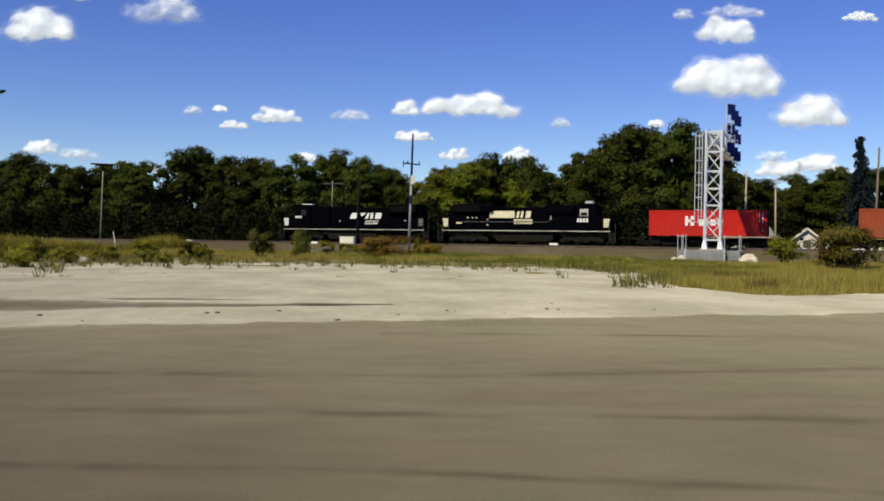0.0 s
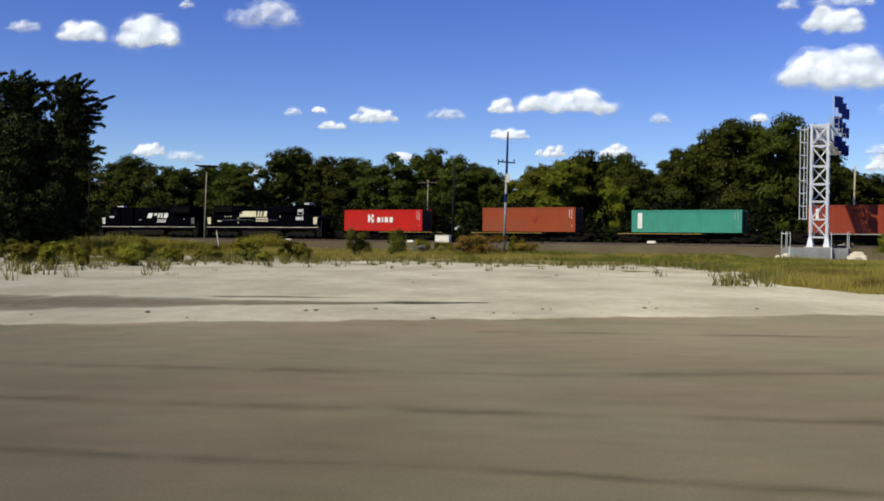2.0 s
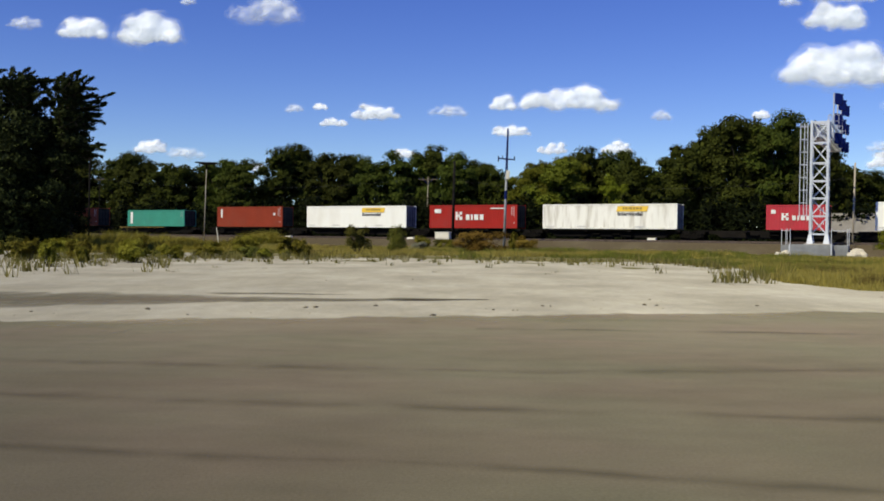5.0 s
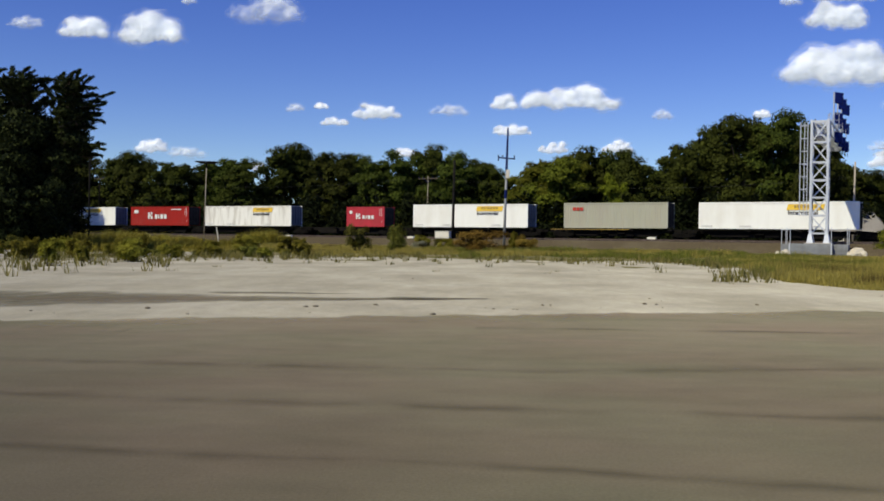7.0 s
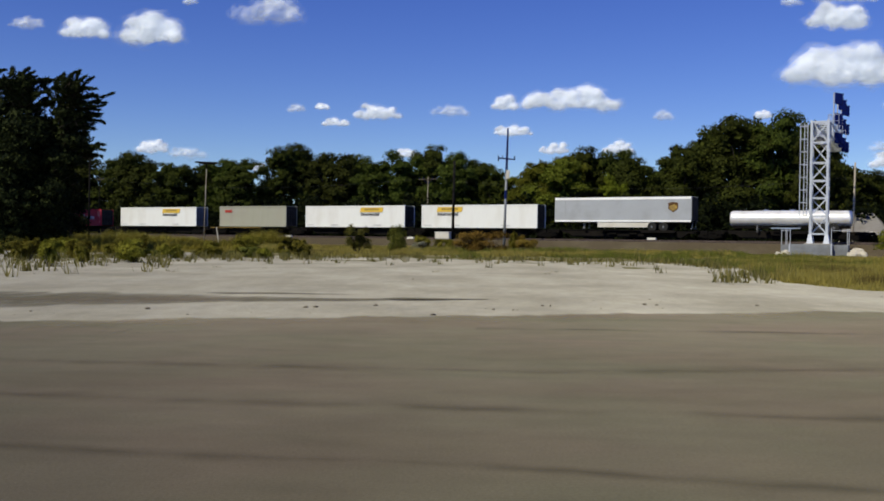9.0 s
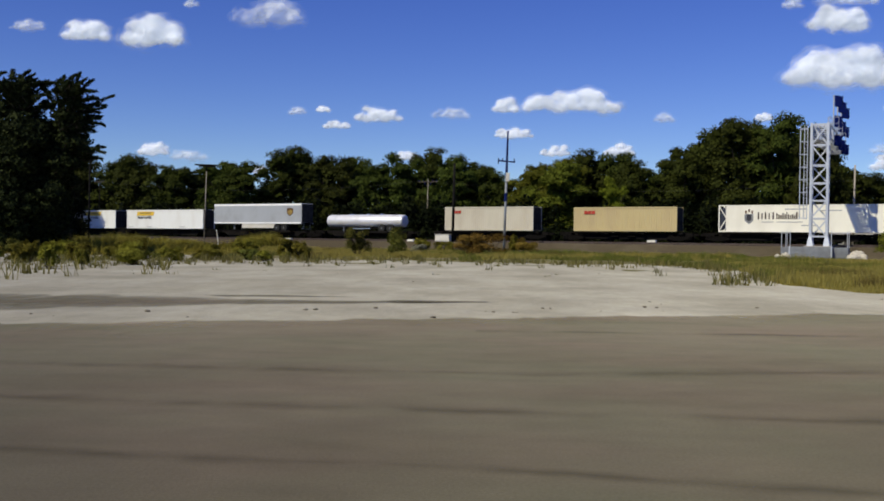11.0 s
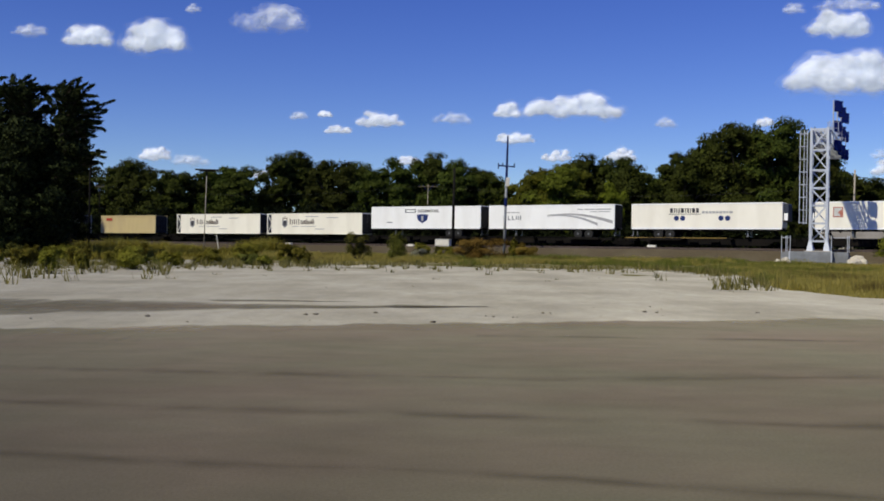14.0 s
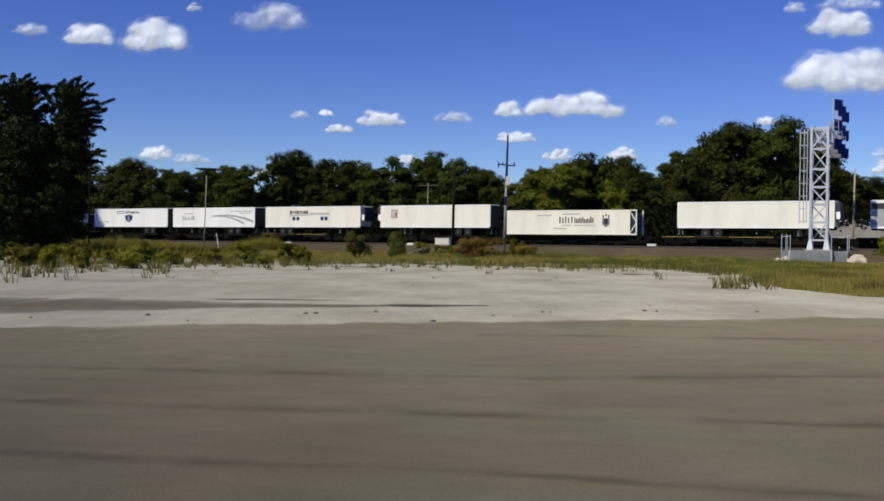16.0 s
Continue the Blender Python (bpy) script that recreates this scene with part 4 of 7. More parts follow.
def conifer(x, y, top):
    root = thing("conifer_tree", pose(x, y, land(x, y) - 0.1), "tall narrow dark spruce with drooping boughs and a forked top", "tree")
    rng = np.random.default_rng(21)
    bm = bmesh.new()
    rod(bm, (0, 0, 0), (0.1, 0, top - 0.3), 0.3, 0.035, 8)
    rod(bm, (0, 0, top - 2.6), (-0.75, 0, top - 0.9), 0.05, 0.02, 6)
    blobs = []
    h = 0.8
    while h < top - 0.3:
        for k in range(6):
            reach = (0.06 + 0.3 * (top - h) ** 0.95) * rng.uniform(0.3, 1.15)
            if reach > 2.6:
                reach = 2.6 * rng.uniform(0.7, 1.1)
            a = rng.uniform(0, math.tau)
            n = max(2, int(reach / 0.3))
            for j in range(n):
                f = (j + 1) / n
                blobs.append(((math.cos(a) * reach * f, math.sin(a) * reach * f, h - 0.75 * reach * f * f), (0.26, 0.26, 0.34 * (0.6 + 0.5 * f))))
        h += rng.uniform(0.28, 0.5)
    for k in range(5):
        blobs.append(((-0.45 - 0.07 * k, 0, top - 1.9 + k * 0.25), (0.24, 0.24, 0.3)))
    v, f = leaf_cloud(rng, blobs, 150, 0.17, 0.5, 0.8)
    part("trunk", bm, M["bark"], root)
    shared("crown", leaf_mesh("crown", v, f, M["needle"]), root)


conifer(65.2, 115.8, 15.7)


# ---- shrubs, weeds and grass ----
def shrub(x, y, w, h, mat, label, seed, name="shrub"):
    rng = np.random.default_rng(seed)
    g = land(x, y)
    root = thing(name, pose(x, y, g), label, "shrub", "shrubs by the railway")
    blobs = [((rng.uniform(-0.75, 0.75) * w, rng.uniform(-0.6, 0.6) * w, rng.uniform(0.12, 0.8) * h), (rng.uniform(0.22, 0.42) * w, rng.uniform(0.22, 0.4) * w, rng.uniform(0.14, 0.26) * h))
             for _ in range(20)]
    bm = bmesh.new()
    for c, r in blobs[::2]:
        rod(bm, (c[0] * 0.2, c[1] * 0.2, -0.1), c, 0.03, 0.01, 5)
    turned = [(c, r, np.array((c[0], c[1], (c[2] - 0.25 * h) * 0.8)) / (0.6 * max(w, 0.6 * h))) for c, r in blobs]
    v, f = leaf_cloud(rng, turned, 1300 / max(0.25, w ** 1.4), 0.055 + 0.02 * w, 0.05, 0.5)
    part("woody_base", bm, M["bark"], root)
    shared("leaves", leaf_mesh("leaves", v, f, M[mat]), root)


for k, (x, y, w, h, mat, label) in enumerate((
        (-7.5, 86.0, 1.2, 2.5, "olive", "bushy yellow-green shrub at the gravel edge"), (-4.1, 87.0, 0.95, 2.5, "olive", "upright yellow-green shrub at the gravel edge"),
        (2.6, 89.0, 1.5, 1.9, "russet", "low russet-brown shrub beside the track"), (4.2, 89.5, 2.3, 2.2, "russet", "low russet-brown shrub beside the track"), (8.4, 96.0, 1.4, 1.6, "russet", "small russet shrub beside the pole"),
        (7.3, 97.5, 0.5, 1.9, "weed", "small green shrub by a pole"), (-23.5, 72.0, 1.3, 1.6, "weed", "low yellow-green weedy shrub in dry grass"), (-15.3, 76.0, 1.4, 1.7, "weed", "low yellow-green weedy shrub in dry grass"),
        (-33.0, 82.0, 1.0, 1.2, "weed", "low yellow-green weedy shrub in dry grass"), (-13.0, 80.0, 0.9, 1.5, "weed", "low yellow-green weedy shrub in dry grass"), (-28.4, 66.0, 0.8, 1.0, "weed", "low yellow-green weedy shrub in dry grass"))):
    shrub(x, y, w, h, mat, label, 300 + k)
for k, (x, y, w, h, mat, label) in enumerate((
        (-32.5, 72.0, 1.0, 1.4, "olive", "low green shrub near the tall tree"), (-18.5, 45.0, 0.5, 1.35, "weed", "upright yellow-green weedy shrub out on the stone"), (-17.2, 53.0, 0.95, 1.5, "weed", "bushy yellow-green weedy shrub at the gravel edge"), (-19.8, 52.5, 0.4, 1.0, "weed", "small yellow-green weedy shrub at the gravel edge"),
        (37.0, 77.5, 1.9, 2.3, "bush", "round green shrub beside the signal foundation"), (35.4, 64.0, 2.7, 3.2, "brown_olive", "large brown-green shrub in dry grass"), (34.5, 64.6, 1.7, 3.1, "russet", "russet-brown shrub in dry grass"),
        (-2.3, 89.5, 0.8, 1.0, "sage", "pale grey-green scrub beside the track"), (-1.9, 97.5, 0.9, 1.5, "weed", "grey-green weeds beside the track"), (0.3, 99.5, 1.1, 1.2, "weed", "grey-green weeds beside the track"))):
    shrub(x, y, w, h, mat, label, 340 + k)


_wr = random.Random(12)
for k in range(18):
    r = -0.47 + 0.5 * (k + _wr.uniform(-0.4, 0.4)) / 26
    y = weed_front(r) + _wr.uniform(-7, 6)
    w = _wr.uniform(0.35, 0.95)
    shrub(r * y, y, w, w * _wr.uniform(1.0, 1.9), _wr.choice(("weed", "weed", "olive")), "clump of olive green weeds at the gravel edge", 380 + k, "weed_clump")


def blades(name, mat, seed, spots, height, width, per, label, category="grass"):
    """Grass in tufts of narrow blades."""
    rng = np.random.default_rng(seed)
    p = np.array([(x, y, land(x, y)) for x, y, _ in spots])
    hh = np.array([k for _, _, k in spots])
    p, hh = np.repeat(p, per, 0), np.repeat(hh, per)
    m = len(p)
    a = rng.uniform(0, math.tau, m)
    h = height * hh * rng.uniform(0.5, 1.2, m)
    base = p + np.stack([rng.normal(0, 0.14, m), rng.normal(0, 0.14, m), np.full(m, -0.03)], 1)
    side = np.stack([np.cos(a), np.sin(a), np.zeros(m)], 1) * (width * rng.uniform(0.6, 1.4, m))[:, None]
    lean = np.stack([rng.normal(0, 0.28, m) * h, rng.normal(0, 0.28, m) * h, h], 1)
    v = np.stack([base - side, base + side, base + lean], 1).reshape(-1, 3)
    me = leaf_mesh(name, v, np.arange(len(v)).reshape(-1, 3), mat)
    return tagged(new(name, me), label, category, kind="stuff")


def meadow():
    rng = np.random.default_rng(4)
    dry, green, brown, edge = [], [], [], []
    while len(dry) + len(green) + len(brown) < 21000:
        r = rng.uniform(-0.68, 0.62)
        y = 31 + 98 * rng.random() ** 1.1
        if y < gravel_edge(r) - 0.4:
            continue
        x = r * y
        d = (x - TRACK0.x) * AWAY.x + (y - TRACK0.y) * AWAY.y
        if d > -12.4:
            continue
        patch = noise.noise((x * 0.09, y * 0.09, 4)) + 0.5 * noise.noise((x * 0.3, y * 0.3, 8))
        lush = -0.3 + 0.72 * smooth01((r + 0.05) / 0.1) * smooth01((0.42 - r) / 0.16)
        tall = 0.8 + 0.9 * noise.noise((x * 0.2, y * 0.2, 12)) + 0.3 * noise.noise((x * 0.7, y * 0.7, 15))
        near = smooth01((y - gravel_edge(r)) / 12) if r < 0.28 else 1.0
        if noise.noise((x * 0.22, y * 0.16, 21)) < 0.25 - 0.65 * near and d < -22:
            continue
        if abs(48 - ((x - TRACK0.x) * ALONG.x + (y - TRACK0.y) * ALONG.y)) < 6 and d > -24:
            tall *= 0.4
        tone = noise.noise((x * 0.22, y * 0.14, 41)) + 0.6 * noise.noise((x * 0.7, y * 0.5, 43))
        (brown if tone > 0.45 else green if patch + lush + 0.5 * tone > 0.1 else dry).append((x, y, tall))
    while len(edge) < 190:
        r = rng.uniform(-0.6, 0.3)
        y = weed_front(r) - abs(rng.normal(0, 3.2)) + 1
        if noise.noise((r * 22, y * 0.12, 2)) > 0.05 or rng.random() < 0.12:
            edge.append((r * y, y, rng.uniform(0.4, 1.3)))
    for k in range(9):
        y = rng.uniform(lot_edge(0) + 1, 50)
        edge.append((rng.uniform(-0.5, 0.3) * y, y, rng.uniform(0.15, 0.4)))
    for k in range(34):
        r = rng.uniform(0.29, 0.365)
        y = rng.uniform(36, 46)
        edge.append((r * y, y, rng.uniform(0.7, 1.3)))
    for k in range(140):      # a loose front of weeds on the stone
        r = rng.uniform(-0.5, -0.12)
        y = weed_front(r) - 3 - (24 if r < -0.27 else 11) * rng.random() ** 1.5
        edge.append((r * y, y, rng.uniform(0.6, 1.5)))
    for k in range(150):
        r = rng.uniform(-0.4, 0.31)
        y = weed_front(r) - abs(rng.normal(0, 2.6)) + 0.3
        edge.append((r * y, y, rng.uniform(0.6, 1.35)))
    for k in range(170):      # and single tufts far out in front of it
        r = rng.uniform(-0.45, 0.3)
        y = weed_front(r) - 2 - abs(rng.normal(0, 7.5))
        if noise.noise((r * 30, y * 0.1, 61)) > -0.15:
            edge.append((r * y, y, rng.uniform(0.45, 1.0)))
    tall, low = [], []
    while len(tall) < 7400:
        q, d = rng.uniform(-125, -14), -11.2 - abs(rng.normal(0, 6.5))
        p = trackside(q, d)
        clump = noise.noise((p.x * 0.16, p.y * 0.16, 31)) + 0.35 * noise.noise((p.x * 0.5, p.y * 0.5, 37))
        if clump > -0.02 and p.y > gravel_edge(p.x / p.y):
            (tall if rng.random() < 0.8 else low).append((p.x, p.y, 0.4 + 1.5 * max(0, clump)))
    for k in range(2600):
        r = rng.uniform(-0.5, -0.2)
        y = gravel_edge(r) + rng.uniform(1.0, 22)
        if noise.noise((r * y * 0.16, y * 0.16, 31)) > -0.05:
            tall.append((r * y, y, rng.uniform(0.35, 0.8)))
    for k in range(1500):     # a high rank growth round the foot of the tall tree
        r, y = rng.uniform(-0.5, -0.325), rng.uniform(80, 101)
        if noise.noise((r * y * 0.3, y * 0.2, 51)) > -0.2:
            (tall if rng.random() < 0.7 else brown).append((r * y, y, rng.uniform(0.8, 1.25) * (1.0 if y > 88 else 0.6)))
    blades("tall_weeds", M["mustard"], 6, tall, 1.4, 0.045, 8, "tall mustard-coloured weeds along the railway bank", "weeds")
    blades("seed_heads", M["straw"], 7, low, 1.5, 0.03, 6, "pale dry seed stalks along the railway bank", "weeds")
    blades("dry_grass", M["straw"], 1, dry, 0.46, 0.02, 11, "dry yellow grass beside the railway")
    blades("brown_grass", M["brown_grass"], 9, brown, 0.42, 0.02, 11, "brown withered grass among the green")
    blades("green_grass", M["green_grass"], 2, green, 0.46, 0.02, 11, "green grass below the railway bank")
    blades("weed_stalks", M["stalk"], 3, edge, 0.55, 0.034, 9, "thin dry weed stalks growing out of gravel", "weeds")


meadow()


CLODS = ((-3.0, 21.1), (-2.8, 21.2), (-1.5, 21.9), (-0.17, 19.4), (4.98, 23.3), (5.25, 23.2), (7.8, 23.5), (-6.2, 20.1), (2.4, 22.5))


def loose_stones():
    """Scattered stones and clods on the stone lot and along the asphalt edge."""
    rng = np.random.default_rng(17)
    bm = bmesh.new()
    bmesh.ops.create_icosphere(bm, subdivisions=1, radius=1)
    v0 = np.array([v.co[:] for v in bm.verts])
    f0 = np.array([[v.index for v in f.verts] for f in bm.faces])
    bm.free()
    vs, fs = [], []
    for k in range(44):
        r = rng.uniform(-0.5, 0.48)
        if k < 22:
            x = r * 21
            y = lot_edge(x) + abs(rng.normal(0, 0.8)) + 0.05
        else:
            y = lot_edge(r * 30) + 1 + 26 * rng.random() ** 1.6
            x = r * y
        size = rng.uniform(0.008, 0.02) * (1 + y / 60)
        if k < len(CLODS):
            (x, y), size = CLODS[k], rng.uniform(0.03, 0.05)
        vs.append(v0 * rng.uniform(0.7, 1.3, v0.shape) * np.array((1.5, 1.2, 0.8)) * size + np.array((x, y, land(x, y) + 0.015 + size * 0.3)))
        fs.append(f0 + k * len(v0))
    me = bpy.data.meshes.new("loose_stones")
    me.from_pydata(np.concatenate(vs).tolist(), [], np.concatenate(fs).tolist())
    me.materials.append(M["clod"])
    tagged(new("loose_stones", me), "small dark stones and clods scattered on pale gravel", "stones", kind="stuff")


loose_stones()


# ---- signal bridge, poles and buildings ----
def signal_bridge():
    s0, d0 = 48.1, -12.7
    p = trackside(s0, d0)
    base = pose(p.x, p.y, 0, 0, 0, TURN + 3.5)
    # foundation
    f = thing("foundation", base, "grey steel-faced foundation block with ribbed sides under the signal tower", "foundation")
    for x0, x1, y0, y1, top, name in ((-2.35, 1.2, -1.3, 1.3, 1.42, "block"), (1.202, 2.5, -0.75, 1.3, 1.38, "side_block"), (-3.15, -2.352, -0.6, 1.3, 1.38, "side_block")):
        bm = bmesh.new()
        box(bm, x0, x1, y0, y1, 0.1, top)
        part(name, bm, M["steel_face"], f)
        for k in range(4):
            bm = bmesh.new()
            box(bm, x0 + 0.02, x1 - 0.02, y0 - 0.03, y0 - 0.002, 0.24 + k * 0.28, 0.46 + k * 0.28)
            part("rib", bm, M["steel_face"], f)
    for x in (-2.33, 1.18):
        bm = bmesh.new()
        box(bm, x - 0.05, x + 0.05, -1.37, -1.335, 0.15, 1.46)
        part("corner_strip", bm, M["galv"], f)
    bm = bmesh.new()
    box(bm, -1.15, 1.15, -1.05, 1.05, 1.424, 1.5)
    part("cap", bm, M["concrete"], f, "pale concrete cap")
    # railing round the top
    r = thing("railing", base, "thin galvanised railing posts on the foundation", "railing")
    for x, y in ((-3.1, -0.5), (-2.92, 1.1), (-2.62, -0.5), (-2.28, -1.2), (1.15, -1.2), (2.42, -0.65), (2.45, 1.1)):
        bm = bmesh.new()
        rod(bm, (x, y, 1.35), (x, y, 2.85), 0.03, None, 6)
        part("post", bm, M["galv"], r)
    for a, b in (((-3.1, -0.5, 2.66), (-2.62, -0.5, 2.66)), ((-2.62, -0.5, 2.66), (-2.28, -1.2, 2.66)), ((1.15, -1.2, 2.66), (2.42, -0.65, 2.66)), ((2.42, -0.65, 2.66), (2.45, 1.1, 2.66))):
        bm = bmesh.new()
        rod(bm, a, b, 0.028, None, 6)
        part("rail_bar", bm, M["galv"], r)
    # tower with its arm
    t = thing("signal_tower", base, "galvanised lattice tower with an arm reaching over the tracks", "signal tower")
    w, wy, lev = 0.69, 0.5, (2.35, 3.95, 5.55, 7.1, 8.7, 10.5, 12.35)
    for x in (-w, w):
        for y in (-wy, wy):
            bm = bmesh.new()
            box(bm, x - 0.105, x + 0.105, y - 0.105, y + 0.105, 1.5, 12.5)
            box(bm, x - 0.27, x + 0.27, y - 0.27, y + 0.27, 1.502, 2.3, 0.14)
            part("leg", bm, M["galv"], t)
    for z in lev:
        for a, b in (((-w, -wy, z), (w, -wy, z)), ((-w, wy, z), (w, wy, z)), ((-w, -wy, z), (-w, wy, z)), ((w, -wy, z), (w, wy, z))):
            bm = bmesh.new()
            beam(bm, a, b, 0.15)
            part("strut", bm, M["galv"], t)
    for k, (z0, z1) in enumerate(zip(lev, lev[1:])):
        up = k % 2
        for a, b in (((-w, -wy), (w, -wy)), ((-w, wy), (w, wy)), ((-w, wy), (-w, -wy)), ((w, wy), (w, -wy))):
            lo, hi = (a, b) if up == (a[1] < 0) else (b, a)
            bm = bmesh.new()
            beam(bm, (*lo, z0), (*hi, z1), 0.11)
            part("diagonal", bm, M["galv"], t)
    # arm: a box truss from the tower away over the tracks
    a0, a1, zb, zt = 0.5, 16.0, 11.25, 12.4
    for x in (-0.5, 0.75):
        for z in (zb, zt):
            bm = bmesh.new()
            beam(bm, (x, a0, z), (x, a1, z), 0.13)
            part("arm_chord", bm, M["galv"], t)
    n = 9
    for k in range(n + 1):
        y = a0 + (a1 - a0) * k / n
        for a, b in (((-0.5, y, zb), (-0.5, y, zt)), ((0.5, y, zb), (0.5, y, zt)), ((-0.5, y, zt), (0.5, y, zt))):
            bm = bmesh.new()
            beam(bm, a, b, 0.08)
            part("arm_strut", bm, M["galv"], t)
        if k < n:
            y2 = a0 + (a1 - a0) * (k + 1) / n
            for x in (-0.5, 0.75):
                bm = bmesh.new()
                beam(bm, (x, y, zb if k % 2 else zt), (x, y2, zt if k % 2 else zb), 0.08)
                part("arm_diagonal", bm, M["galv"], t)
    bm = bmesh.new()
    for k in range(52):
        box(bm, -0.7, 0.62, 0.6 + k * 0.3, 0.81 + k * 0.3, 11.1, 11.14)
    for x in (-0.7, -0.04, 0.56):
        box(bm, x, x + 0.06, 0.6, 16.0, 11.05, 11.098)
    part("walkway", bm, M["galv"], t, "open steel grating along the arm")
    for k in range(8):
        y = 2.2 + k * 1.95
        bm = bmesh.new()
        rod(bm, (0.58, y, 12.4), (0.58, y, 13.4), 0.025, None, 6)
        part("handrail_post", bm, M["galv"], t)
    for z in (12.9, 13.38):
        bm = bmesh.new()
        rod(bm, (0.58, 2.1, z), (0.58, 16.0, z), 0.022, None, 6)
        part("handrail", bm, M["galv"], t)
    # caged ladder
    l = thing("caged_ladder", base, "galvanised ladder with safety cage on the tower", "ladder")
    for x in (-0.98, -1.28, -1.62):
        bm = bmesh.new()
        rod(bm, (x, -0.5 if x < -1.1 else -0.8, 3.9), (x, -0.5 if x < -1.1 else -0.8, 12.3), 0.04, None, 6)
        part("stile", bm, M["galv"], l)
    for k in range(8):
        z = 4.0 + k * 1.14
        bm = bmesh.new()
        pts = [(-0.98, -0.8), (-1.35, -0.9), (-1.66, -0.55), (-1.4, -0.2), (-0.98, -0.25)]
        for a, b in zip(pts, pts[1:]):
            beam(bm, (*a, z), (*b, z), 0.07, 0.05)
        part("hoop", bm, M["galv"], l)
    bm = bmesh.new()
    for k in range(28):
        rod(bm, (-0.98, -0.8, 3.95 + k * 0.3), (-1.28, -0.5, 3.95 + k * 0.3), 0.014, None, 5)
    part("rungs", bm, M["galv"], l)
    # signal heads
    head = bmesh.new()
    prism(head, [(-0.24, -0.44), (-0.24, 0.56), (0.06, 0.5), (0.06, -0.5)], -0.3, 0.3)
    back_me = mesh_of("signal_head", bevelled(head, 0.02, 1), M["signal"])
    b2 = bmesh.new()
    prism(b2, [(0.062, -0.52), (0.062, 0.52), (0.42, 0.4), (0.42, -0.62)], -0.3, 0.3)
    case_me = mesh_of("visor_shroud", bevelled(b2, 0.02, 1), M["signal"])
    b3 = bmesh.new()
    prism(b3, [(0.422, -0.08), (0.422, 0.12), (0.47, 0.1), (0.47, -0.1)], -0.2, 0.2)
    hood_me = mesh_of("hood", b3, M["signal"])
    for y in (5.15, 9.55, 13.95):
        m = thing("signal_mast", base @ pose(0.66, y, 0), "galvanised mast with ladder rungs holding three dark signal heads", "signal mast", "masts on the signal arm")
        bm = bmesh.new()
        rod(bm, (0, 0, 10.9), (0, 0, 15.7), 0.06, None, 8)
        beam(bm, (0, 0, 11.3), (-0.17, 0, 11.3), 0.1)
        beam(bm, (0, 0, 12.4), (-0.17, 0, 12.4), 0.1)
        part("post", bm, M["galv"], m)
        for z in (11.4, 13.2, 15.1):
            bm = bmesh.new()
            beam(bm, (0.05, 0, z), (0.1, 0, z), 0.1)
            part("bracket", bm, M["galv"], m)
            h = shared("signal_head", back_me, m, pose(0.34, 0, z), "dark signal head with a rectangular backplate")
            shared("visor_shroud", case_me, h)
            for dz in (0.36, 0.0, -0.36):
                shared("hood", hood_me, h, pose(0, 0, dz))
        bm = bmesh.new()
        for x, yy in ((-0.45, -0.45), (0.5, -0.45), (-0.45, 0.45), (0.5, 0.45)):
            rod(bm, (x, yy, 12.35), (x, yy, 13.6), 0.022, None, 5)
        for z in (13.0, 13.58):
            for a, b in (((-0.45, -0.45), (0.5, -0.45)), ((0.5, -0.45), (0.5, 0.45)), ((-0.45, 0.45), (-0.45, -0.45))):
                rod(bm, (*a, z), (*b, z), 0.022, None, 5)
        part("guard_rail", bm, M["galv"], m)


signal_bridge()


def boulder(x, y, r, seed):
    rng = np.random.default_rng(seed)
    ph = rng.uniform(0, 40, 3)
    v = np.array([q * (1 + 0.35 * noise.noise(Vector(q * 1.3 + ph)) + 0.12 * noise.noise(Vector(q * 4 + ph))) for q in PUFF_V]) * np.array((r, r * 0.8, r * 0.75))
    me = bpy.data.meshes.new("boulder")
    me.from_pydata(v.tolist(), [], PUFF_F.tolist())
    me.materials.append(M["rock"])
    ob = new("boulder", me)
    ob.matrix_basis = pose(x, y, land(x, y) + r * 0.3, 0, 0, 40 * seed)
    tagged(ob, "pale limestone boulder at the foot of the signal foundation", "boulder", "boulders")


for k, (s, d, r) in enumerate(((51.3, -13.3, 0.55), (51.3, -12.6, 0.75), (51.8, -13.2, 0.45), (51.0, -13.9, 0.4), (51.3, -14.3, 0.35), (45.6, -14.4, 0.5), (44.9, -14.2, 0.35))):
    p = trackside(s, d)
    boulder(p.x, p.y, r, k + 1)


def utility_pole(x, y, top, r, mat, label, arm=None, lean=0.0, base=None, name="utility_pole", arm_turn=0.0):
    g = land(x, y) if base is None else base
    root = thing(name, pose(x, y, g - 0.2, 0, lean, 0), label, "pole", "poles along the railway")
    bm = bmesh.new()
    rod(bm, (0, 0, 0), (0, 0, top - g + 0.2), r, r * 0.72, 10)
    part("pole", bm, M[mat], root, smooth=True)
    if arm:
        z, w = arm[0] - g + 0.2, arm[1]
        c, s = math.cos(radians(arm_turn)) * w, math.sin(radians(arm_turn)) * w
        bm = bmesh.new()
        beam(bm, (-c, -s - 0.12, z), (c, s - 0.12, z), 0.055, 0.06)
        part("crossarm", bm, M["dark_steel" if mat == "grey_pole" else "steelwood"], root)
        for q in (-0.92, -0.5, 0.5, 0.92):
            bm = bmesh.new()
            rod(bm, (c * q, s * q - 0.12, z + 0.07), (c * q, s * q - 0.12, z + 0.3), 0.05, 0.04, 6)
            part("insulator", bm, M["dark_steel"], root)
        for q in (-0.45, 0.45):
            bm = bmesh.new()
            beam(bm, (c * q, s * q - 0.12, z), (0, -0.1, z - 0.7), 0.04)
            part("brace", bm, M["dark_steel"], root)
    return root


